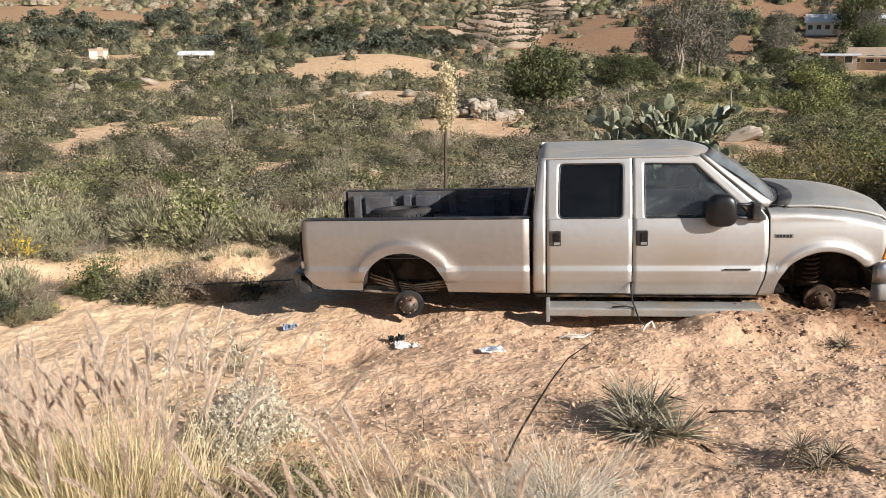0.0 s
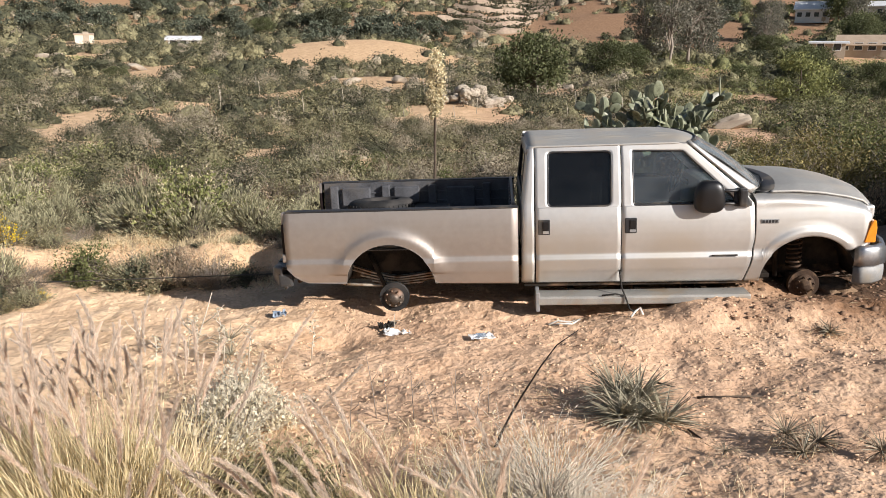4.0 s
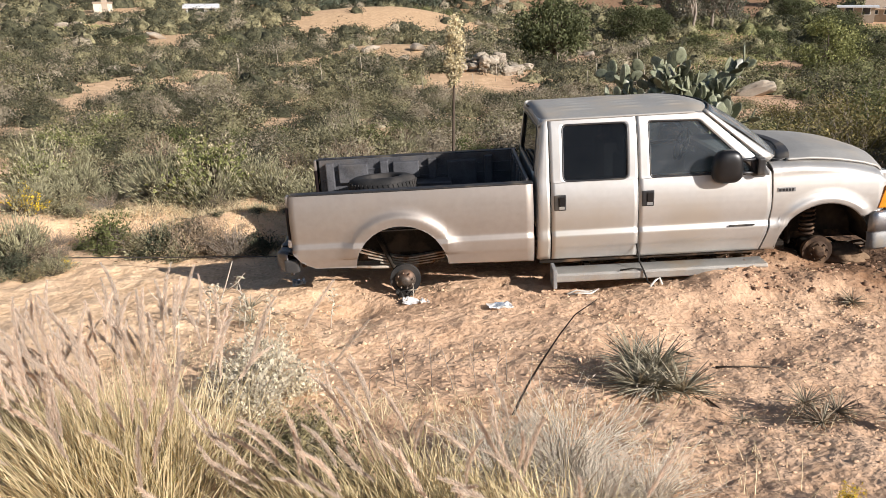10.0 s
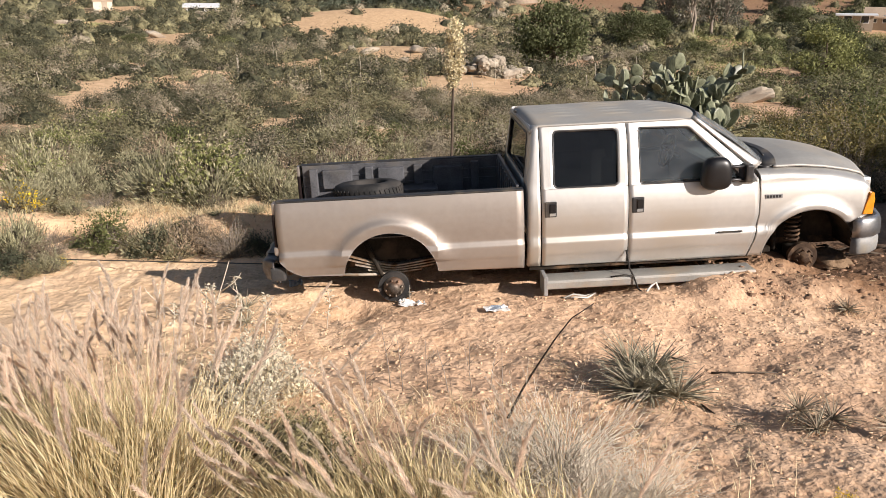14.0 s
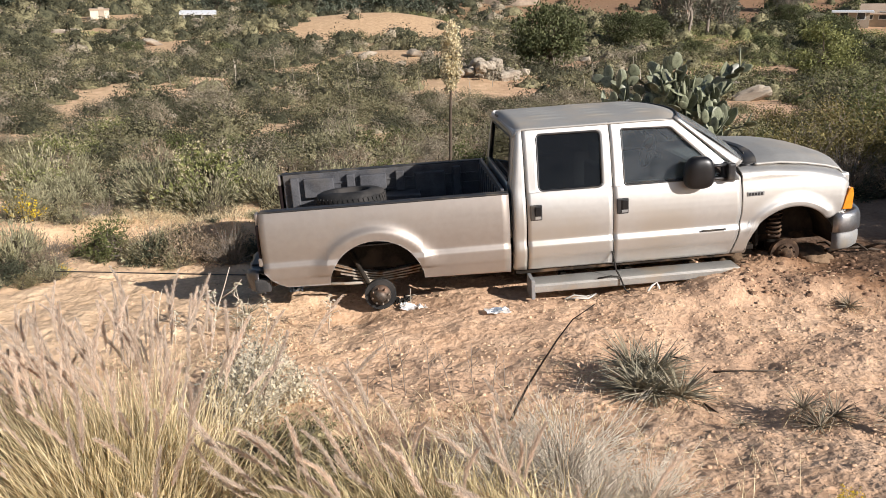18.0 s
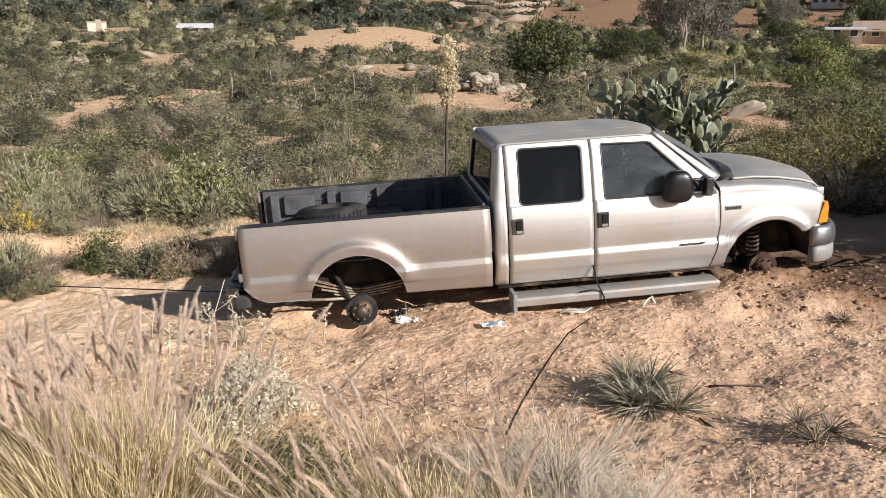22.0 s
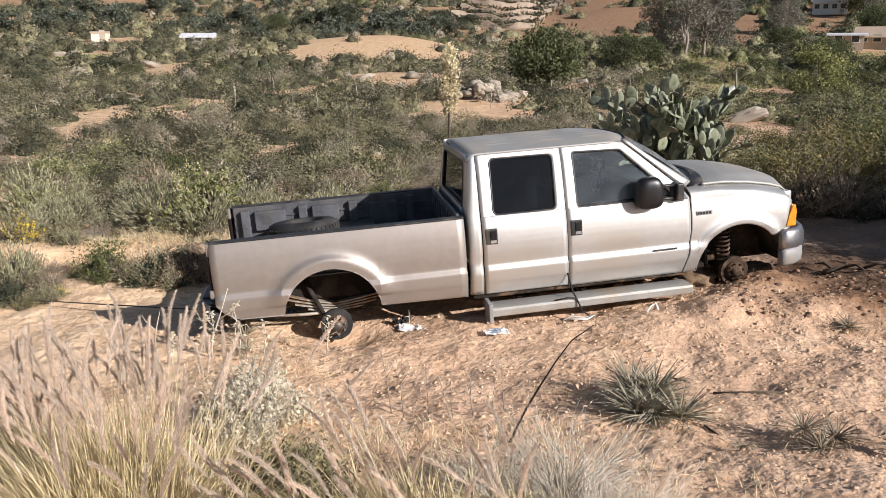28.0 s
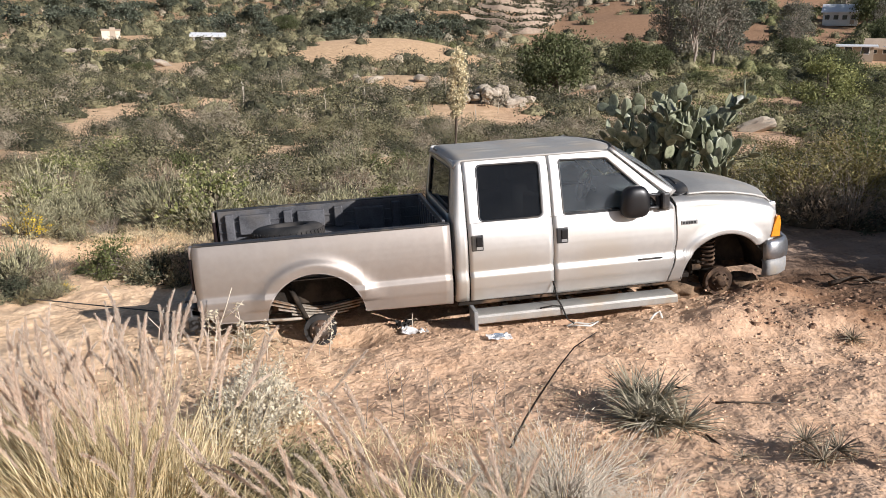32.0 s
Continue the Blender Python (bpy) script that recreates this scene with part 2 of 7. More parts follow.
def sheet(rows, thick, direction=(0, 1, 0)):
    """A closed shell from a grid of points: the grid, its copy moved by thick along direction, and the rim."""
    nr, nc = len(rows), len(rows[0])
    front = [Vector(p) for r in rows for p in r]
    d = Vector(direction) * thick
    verts = front + [p + d for p in front]
    n = nr * nc
    faces = []
    for j in range(nr - 1):
        for i in range(nc - 1):
            a, b, c, e = j * nc + i, j * nc + i + 1, (j + 1) * nc + i + 1, (j + 1) * nc + i
            faces += [(a, b, c, e), (e + n, c + n, b + n, a + n)]
    rim = [(j * nc, (j + 1) * nc) for j in range(nr - 1)] + [((j + 1) * nc + nc - 1, j * nc + nc - 1) for j in range(nr - 1)]
    rim += [(i + 1, i) for i in range(nc - 1)] + [((nr - 1) * nc + i, (nr - 1) * nc + i + 1) for i in range(nc - 1)]
    faces += [(a, b, b + n, a + n) for a, b in rim]
    return verts, faces


# ---- ground ----
def lattice(ix, iy, seed):
    h = (ix.astype(np.int64) * 374761393 + iy.astype(np.int64) * 668265263 + seed * 1442695041) & 0xFFFFFFFF
    h = ((h ^ (h >> 13)) * 1274126177) & 0xFFFFFFFF
    return ((h ^ (h >> 16)) & 0xFFFF) / 65535.0


def vnoise(x, y, seed=0):
    ix, iy = np.floor(x), np.floor(y)
    u, v = x - ix, y - iy
    u, v = u * u * (3 - 2 * u), v * v * (3 - 2 * v)
    a, b = lattice(ix, iy, seed), lattice(ix + 1, iy, seed)
    c, d = lattice(ix, iy + 1, seed), lattice(ix + 1, iy + 1, seed)
    return (a + (b - a) * u + (c - a) * v + (a - b - c + d) * u * v) - 0.5


def smooth(a, b, t):
    t = np.clip((t - a) / (b - a), 0, 1)
    return t * t * (3 - 2 * t)


PROFILE_D = (-60, -2, 0, 1.5, 2.7, 4.2, 5.6, 7.0, 9.0, 11.5, 16, 25, 45, 70, 95, 120, 170, 300, 600, 1500)
PROFILE_Z = (10, 1.5, 1.2, 0.9, 0.55, 0.20, -0.03, -0.17, -0.21, -0.3, -0.55, -1.0, -1.7, -1.6, -0.9, 0.0, 2.6, 24, 80, 260)
# soft mounds of dug-up soil: x, y, height, radius
MOUNDS = ((-1.05, -0.62, -0.05, 0.3), (-0.3, -0.42, -0.06, 0.55), (0.85, -0.30, -0.07, 0.55), (1.7, -0.15, -0.06, 0.5), (-0.52, -0.78, -0.13, 0.26), (0.75, -0.72, 0.05, 0.36), (1.55, -0.62, 0.03, 0.35), (2.55, -0.75, 0.10, 0.5), (3.35, -0.42, 0.15, 0.42), (4.15, -0.45, 0.18, 0.45),
          (4.95, -0.35, 0.14, 0.5), (5.6, -0.6, 0.10, 0.6), (3.85, 0.55, 0.10, 0.3), (3.62, 0.16, 0.08, 0.28), (4.05, 0.42, 0.09, 0.32), (-2.4, -0.9, 0.05, 0.6), (0.2, -1.5, 0.06, 0.6), (1.9, -2.0, 0.07, 0.7), (4.6, -1.9, 0.08, 0.8),
          (0.0, 0.15, -0.07, 0.32), (-0.75, -0.9, -0.03, 0.3), (5.4, 0.4, 0.06, 0.5))

# knolls down the slope: x, y, height, radii
KNOLLS = ((-25.5, 118, 3.1, 15, 20), (-18.5, 31, 0.7, 6, 4), (-2.6, 35, 0.9, 5, 4), (-72, 118, 1.5, 12, 9), (-11, 61, 0.8, 8, 4), (-65, 131, 0.8, 9, 6), (20, 90, 1.2, 9, 9))


def height(x, y):
    x, y = np.asarray(x, float), np.asarray(y, float)
    d = y - EYE[1]
    z = np.interp(d, PROFILE_D, PROFILE_Z)
    z = z + 0.06 * np.clip(x, -6, 7) * np.interp(d, (0, 4, 13, 24), (0.5, 1, 1, 0))
    # sand bank behind the tail
    z = z + (0.28 + 0.34 * vnoise(x * 1.3, y * 1.3, 9)) * smooth(1.5, 2.05, y + 0.16 * np.sin(x * 1.7) - 0.55 * smooth(-1.9, -1.2, x)) * smooth(-0.6, -1.9, x) * np.interp(y, (3, 9), (1, 0))
    for mx, my, h, r in MOUNDS:
        z = z + h * np.exp(-((x - mx) ** 2 + (y - my) ** 2) / (r * r))
    for kx, ky, h, rx, ry in KNOLLS:
        z = z + h * np.exp(-((x - kx) / rx) ** 2 - ((y - ky) / ry) ** 2)
    near = np.interp(d, (0, 3, 12, 30), (1, 1, 1, 0))
    z = z + near * (0.10 * vnoise(x * 0.9, y * 0.9, 1) + 0.045 * vnoise(x * 2.6, y * 2.6, 2) + 0.022 * vnoise(x * 5.5, y * 5.5, 3) + 0.022 * np.abs(vnoise(x * 9.5, y * 9.5, 7)) + 0.026 * np.abs(vnoise(x * 3.1 + y * 1.4, y * 3.6 - x, 17)) + 0.018 * vnoise(x * 14.0 + y * 5, y * 11.0, 4) + 0.022 * vnoise(x * 22.0, y * 25.0, 8))
    far = np.interp(d, (14, 60, 200, 600), (0, 1.0, 4.0, 14.0))
    z = z + far * (vnoise(x / 46.0 + 3, y / 46.0, 5) * 1.6 + vnoise(x / 17.0, y / 17.0, 6) * 0.5)
    return z


def ground_z(x, y):
    return float(height(x, y))


M_SOIL = material("sandy_soil", (0.52, 0.322, 0.195), (0.78, 0.53, 0.352), 0.95, 0, 2.1, 20, 1.0, 0.05, (0.60, 0.388, 0.252), 0.9, spread=(0.38, 0.60))


def hill_soil(m):
    """Soil tones by place: darker and browner down the slope and on the far hill."""
    n, k = m.node_tree.nodes, m.node_tree.links
    b = n["Principled BSDF"]
    old = b.inputs["Base Color"].links[0].from_socket
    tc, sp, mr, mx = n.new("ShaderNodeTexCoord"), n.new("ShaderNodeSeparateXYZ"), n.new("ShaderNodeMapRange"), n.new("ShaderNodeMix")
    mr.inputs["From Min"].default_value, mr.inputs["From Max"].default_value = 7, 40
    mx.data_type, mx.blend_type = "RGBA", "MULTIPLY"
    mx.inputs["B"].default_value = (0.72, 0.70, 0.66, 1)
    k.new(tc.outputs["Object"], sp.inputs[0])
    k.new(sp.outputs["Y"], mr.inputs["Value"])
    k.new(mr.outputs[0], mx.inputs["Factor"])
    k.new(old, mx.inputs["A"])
    # leaf litter between the shrubs, with the shade there put into its dark mottle
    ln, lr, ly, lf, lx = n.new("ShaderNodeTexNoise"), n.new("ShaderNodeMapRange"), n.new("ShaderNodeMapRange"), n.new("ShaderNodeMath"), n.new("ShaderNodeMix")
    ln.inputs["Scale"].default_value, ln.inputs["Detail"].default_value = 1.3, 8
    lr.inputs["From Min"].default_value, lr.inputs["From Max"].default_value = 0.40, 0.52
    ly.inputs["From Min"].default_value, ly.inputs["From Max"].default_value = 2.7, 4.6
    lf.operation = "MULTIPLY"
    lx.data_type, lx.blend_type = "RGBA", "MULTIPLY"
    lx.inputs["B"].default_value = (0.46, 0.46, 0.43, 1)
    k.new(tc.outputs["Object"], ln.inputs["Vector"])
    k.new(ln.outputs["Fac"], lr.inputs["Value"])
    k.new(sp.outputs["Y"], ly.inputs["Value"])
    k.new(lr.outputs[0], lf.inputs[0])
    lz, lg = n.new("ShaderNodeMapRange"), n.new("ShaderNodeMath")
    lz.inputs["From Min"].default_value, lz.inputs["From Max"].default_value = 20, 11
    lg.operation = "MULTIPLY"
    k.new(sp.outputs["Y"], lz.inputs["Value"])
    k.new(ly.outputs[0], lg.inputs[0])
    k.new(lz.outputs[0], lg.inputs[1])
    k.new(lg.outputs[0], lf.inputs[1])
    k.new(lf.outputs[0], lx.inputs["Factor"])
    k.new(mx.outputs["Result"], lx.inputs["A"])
    mx = lx
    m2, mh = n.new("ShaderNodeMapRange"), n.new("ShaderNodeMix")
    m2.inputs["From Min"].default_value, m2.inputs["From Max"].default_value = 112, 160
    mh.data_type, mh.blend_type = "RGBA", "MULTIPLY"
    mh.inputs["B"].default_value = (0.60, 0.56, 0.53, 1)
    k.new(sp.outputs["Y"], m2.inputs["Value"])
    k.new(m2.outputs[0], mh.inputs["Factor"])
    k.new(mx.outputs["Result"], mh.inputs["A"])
    # dark loam of the lane, with the bushes' shade put into its colour
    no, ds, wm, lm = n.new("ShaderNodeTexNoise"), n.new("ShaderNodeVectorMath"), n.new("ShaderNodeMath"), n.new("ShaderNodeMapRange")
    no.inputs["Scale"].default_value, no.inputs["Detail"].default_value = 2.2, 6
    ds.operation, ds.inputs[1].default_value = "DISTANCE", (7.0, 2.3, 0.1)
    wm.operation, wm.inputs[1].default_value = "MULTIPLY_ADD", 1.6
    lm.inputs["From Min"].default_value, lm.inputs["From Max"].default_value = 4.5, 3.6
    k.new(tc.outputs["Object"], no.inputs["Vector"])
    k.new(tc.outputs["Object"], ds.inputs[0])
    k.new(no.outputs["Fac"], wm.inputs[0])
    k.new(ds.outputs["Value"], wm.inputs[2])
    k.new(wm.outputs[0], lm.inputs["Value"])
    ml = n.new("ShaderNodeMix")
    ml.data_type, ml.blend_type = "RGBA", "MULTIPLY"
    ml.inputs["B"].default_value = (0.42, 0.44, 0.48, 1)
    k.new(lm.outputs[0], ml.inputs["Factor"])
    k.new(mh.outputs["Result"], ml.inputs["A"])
    # paler, yellower sand towards the bank behind the tail
    mp, mq = n.new("ShaderNodeMapRange"), n.new("ShaderNodeMix")
    mp.inputs["From Min"].default_value, mp.inputs["From Max"].default_value = 0.3, -2.6
    mq.data_type, mq.blend_type = "RGBA", "MULTIPLY"
    mq.inputs["B"].default_value = (1.15, 1.22, 1.19, 1)
    k.new(sp.outputs["X"], mp.inputs["Value"])
    k.new(mp.outputs[0], mq.inputs["Factor"])
    # freshly dug damp earth where the front axle lay
    dd, dm, dr, dx = n.new("ShaderNodeVectorMath"), n.new("ShaderNodeMath"), n.new("ShaderNodeMapRange"), n.new("ShaderNodeMix")
    dd.operation, dd.inputs[1].default_value = "DISTANCE", (5.0, 0.45, 0.3)
    dm.operation, dm.inputs[1].default_value = "MULTIPLY_ADD", 1.5
    dr.inputs["From Min"].default_value, dr.inputs["From Max"].default_value = 2.65, 1.7
    dx.data_type, dx.blend_type = "RGBA", "MULTIPLY"
    dx.inputs["B"].default_value = (0.46, 0.39, 0.33, 1)
    k.new(tc.outputs["Object"], dd.inputs[0])
    k.new(no.outputs["Fac"], dm.inputs[0])
    k.new(dd.outputs["Value"], dm.inputs[2])
    k.new(dm.outputs[0], dr.inputs["Value"])
    k.new(dr.outputs[0], dx.inputs["Factor"])
    k.new(ml.outputs["Result"], dx.inputs["A"])
    k.new(dx.outputs["Result"], mq.inputs["A"])
    k.new(mq.outputs["Result"], b.inputs["Base Color"])


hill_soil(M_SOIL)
M_STONE = material("pale_granite", (0.26, 0.215, 0.165), (0.50, 0.435, 0.345), 0.9, 0, 3, 26, 0.7, 0.03, (0.26, 0.21, 0.16), 1.2, thing=0.15)
M_DUG = material("damp_clod", (0.17, 0.10, 0.062), (0.36, 0.225, 0.145), 0.95, 0, 9, 50, 0.6, 0.01, island=0.3)
M_CLOD = material("soil_clod", (0.50, 0.32, 0.20), (0.74, 0.52, 0.345), 0.95, 0, 9, 50, 0.6, 0.01, island=0.2)


def axis_values(a, b, fine, far, grow=1.07, back=None):
    v = list(np.arange(a, b, fine))
    up, down = [], []
    for out, p, way, g in ((up, v[-1], 1, grow), (down, a, -1, back or grow)):
        s = fine
        while abs(p) < far:
            s *= g
            p += way * s
            out.append(p)
    return np.array(down[::-1] + v + up)


def build_ground():
    xs, ys = axis_values(-4.8, 7.0, 0.037, 1300, 1.06), axis_values(-5.6, 2.8, 0.036, 1300, 1.045, 1.08)
    gx, gy = np.meshgrid(xs, ys)
    v = np.stack([gx, gy, height(gx, gy)], -1).reshape(-1, 3)
    nx, ny = len(xs), len(ys)
    i = (np.arange(ny - 1)[:, None] * nx + np.arange(nx - 1)[None]).ravel()
    loops = np.stack([i, i + 1, i + nx + 1, i + nx], 1).astype(np.int32)
    me = bpy.data.meshes.new("ground")
    me.vertices.add(len(v))
    me.vertices.foreach_set("co", v.astype(np.float32).ravel())
    me.loops.add(loops.size)
    me.loops.foreach_set("vertex_index", loops.ravel())
    me.polygons.add(len(loops))
    me.polygons.foreach_set("loop_start", np.arange(0, loops.size, 4, dtype=np.int32))
    me.update(calc_edges=True)
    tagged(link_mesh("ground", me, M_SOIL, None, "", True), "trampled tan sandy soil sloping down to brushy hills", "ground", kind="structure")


build_ground()


def build_clods(name, seed, n, area, small, large, mat, label):
    g = np.random.default_rng(seed)
    x, y = g.uniform(area[0], area[1], n), g.uniform(area[2], area[3], n)
    keep = (vnoise(x * 1.3, y * 1.3, 21) > -0.12) | (g.random(n) < 0.25)
    if mat is M_CLOD:
        keep &= np.hypot(x - 5.0, y - 0.45) > 1.5
    x, y = x[keep], y[keep]
    n = len(x)
    r = small + large * g.random(n) ** 3.5
    z = height(x, y)
    ang = np.arange(5) * math.tau / 5
    low = np.stack([np.cos(ang), np.sin(ang), 0 * ang - 0.5], -1)
    high = np.stack([0.72 * np.cos(ang + 0.6), 0.72 * np.sin(ang + 0.6), 0 * ang + 0.5], -1)
    shape = np.concatenate([low, high, [[0, 0, 0.72]]])
    c = np.stack([x, y, z + r * 0.1], -1)
    flat = np.stack([g.uniform(0.7, 1.5, n), g.uniform(0.7, 1.3, n), g.uniform(0.5, 0.95, n)], -1)
    verts = (c[:, None] + shape[None] * g.uniform(0.7, 1.2, (n, 11, 1)) * (flat * r[:, None])[:, None]).reshape(-1, 3)
    faces = np.array([[k, (k + 1) % 5, 5 + k] for k in range(5)] + [[(k + 1) % 5, 5 + (k + 1) % 5, 5 + k] for k in range(5)] + [[5 + k, 5 + (k + 1) % 5, 10] for k in range(5)])
    f = (np.arange(n)[:, None, None] * 11 + faces[None]).reshape(-1, 3).astype(np.int32)
    me = bpy.data.meshes.new(name)
    me.vertices.add(len(verts))
    me.vertices.foreach_set("co", verts.astype(np.float32).ravel())
    me.loops.add(f.size)
    me.loops.foreach_set("vertex_index", f.ravel())
    me.polygons.add(len(f))
    me.polygons.foreach_set("loop_start", np.arange(0, f.size, 3, dtype=np.int32))
    me.update(calc_edges=True)
    tagged(link_mesh(name, me, mat), label, "clods", kind="stuff")


build_clods("soil_clods", 11, 8500, (-3.2, 5.8, -4.4, 1.2), 0.005, 0.017, M_CLOD, "small crumbled clods strewn over the sand")
build_clods("dug_clods", 12, 700, (3.3, 6.2, -0.75, 1.1), 0.007, 0.032, M_DUG, "damp brown clods dug up around the front axle")
build_clods("sand_clods", 13, 700, (2.3, 5.8, -1.9, -0.3), 0.006, 0.016, M_CLOD, "crumbled sandy clods on the dug-up bank")


# ---- the pickup: x forward, y away from its near side, z up from the rear hub ----
truck = tagged(new("pickup_truck"), "dusty champagne crew-cab pickup stripped of its wheels, sunk in sand", "pickup truck")
WIDE = 2.0
ARCHES = ((-0.02, 0.15, 0.485), (4.35, 0.15, 0.48))


def body_y(x, z):
    """How far the flank lies in from the widest plane."""
    y = float(np.interp(z, (0.0, 0.15, 0.21, 0.272, 0.305, 0.37, 0.418, 0.430, 0.438, 0.470, 0.480, 0.50, 0.56, 0.62, 0.70, 0.76, 0.82, 0.88, 0.93, 0.97, 1.0, 1.1, 1.2, 1.45, 1.60),
                        (0.08, 0.045, 0.027, 0.012, 0.002, -0.006, -0.010, -0.008, -0.003, 0.016, 0.018, 0.016, 0.008, 0.003, 0.002, 0.005, 0.011, 0.021, 0.033, 0.045, 0.055, 0.074, 0.095, 0.16, 0.235)))
    for cx, cz, r in ARCHES:
        d = math.hypot(x - cx, z - cz)
        w = 0.145 if cx < 1 else 0.105
        if r - 0.05 < d < r + w + 0.05 and z > 0.30:
            y -= (0.052 if cx < 1 else 0.036) * float(np.interp(d, (r - 0.05, r, r + w - 0.05, r + w, r + w + 0.05), (0.8, 0.9, 1.0, 0.18, 0))) * float(np.interp(z, (0.30, 0.42) if cx < 1 else (0.34, 0.56), (0.35, 1) if cx < 1 else (0.0, 1)))
    return y


def flip(rows, side):
    return [[(p[0], WIDE - p[1], p[2]) for p in r[::-1]] for r in rows] if side else rows


LEVELS = (0.150, 0.175, 0.21, 0.25, 0.264, 0.272, 0.282, 0.294, 0.305, 0.33, 0.37, 0.404, 0.418, 0.424, 0.430, 0.434, 0.438, 0.446, 0.454, 0.462, 0.470, 0.475, 0.480, 0.50, 0.54, 0.58, 0.61, 0.635, 0.65, 0.665, 0.68, 0.695, 0.71,
          0.725, 0.74, 0.755, 0.77, 0.785, 0.80, 0.82, 0.84, 0.865, 0.89, 0.92, 0.95, 0.97, 0.985)


def flank(name, xs, low, top, side, rows=26, mat=None, parent=None, label=""):
    """A body panel between two heights, with rows of points along the pressed creases."""
    grid = []
    for z in LEVELS:
        grid.append([(x, body_y(x, min(top(x), max(low(x), z))), min(top(x), max(low(x), z))) for x in xs])
    grid = flip(grid, side)
    v, f = sheet(grid, -0.018 if side else 0.018)
    return from_lists(name, v, f, mat or M_PAINT, parent or truck, label)


def arch_columns(a, b, cx, r, n=26):
    inner = [cx - r * math.cos(math.pi * k / n) for k in range(n + 1)]
    left = list(np.linspace(a, cx - r - 0.004, 10))
    right = list(np.linspace(cx + r + 0.004, b, 12))
    return left + inner + right


def arch_low(base, cx, cz, r):
    def low(x):
        d = abs(x - cx)
        return max(base(x), cz + math.sqrt(r * r - d * d)) if d <= r else base(x)
    return low


def ring_panel(name, outer, window, side, parent, mat=None):
    """A door's upper frame: between an outer outline and a window, both lists of (x, z) with as many points."""
    rows = []
    for t in (0.0, 0.25, 0.5, 0.75, 0.93, 1.0):
        row = []
        for (x0, z0), (x1, z1) in zip(outer, window):
            x, z = x0 + (x1 - x0) * t, z0 + (z1 - z0) * t
            row.append((x, body_y(x, z) + (0.012 if t == 1 else 0), z))
        row.append(row[0])
        rows.append(row)
    rows = flip(rows, side)
    v, f = sheet(rows, -0.03 if side else 0.03)
    return from_lists(name, v, f, mat or M_PAINT, parent)


def outline(corners, radius, per=7, straight=6):
    """A rounded polygon of (x, z) corners, clockwise as given, with per points a corner and straight a side."""
    out = []
    n = len(corners)
    for i in range(n):
        p, a, b = Vector(corners[i]), Vector(corners[i - 1]), Vector(corners[(i + 1) % n])
        u, w = (a - p).normalized(), (b - p).normalized()
        s, e = p + u * radius, p + w * radius
        for k in range(per):
            t = k / (per - 1)
            out.append(tuple(s * (1 - t) ** 2 + p * 2 * t * (1 - t) + e * t * t))
        q = b + (p - b).normalized() * radius
        for k in range(1, straight):
            t = k / straight
            out.append(tuple(e * (1 - t) + q * t))
    return out


def glass_sheet(name, window, side, mat, parent, inset=0.016):
    bm = bmesh.new()
    for off in (inset, inset + 0.005):
        pts = [(x, body_y(0.9, z) + off, z) for x, z in window]
        bm.faces.new([bm.verts.new((x, WIDE - y if side else y, z)) for x, y, z in pts])
    return part(name, bm, mat, parent)


def seal(name, window, side, parent):
    pts = [(x, body_y(0.9, z) + 0.008, z) for x, z in window]
    if side:
        pts = [(x, WIDE - y, z) for x, y, z in pts]
    bm = bmesh.new()
    add_tube(bm, pts + pts[:2], 0.011, 5, False)
    return part(name, bm, M_BLACK, parent, "black rubber window seal", True)


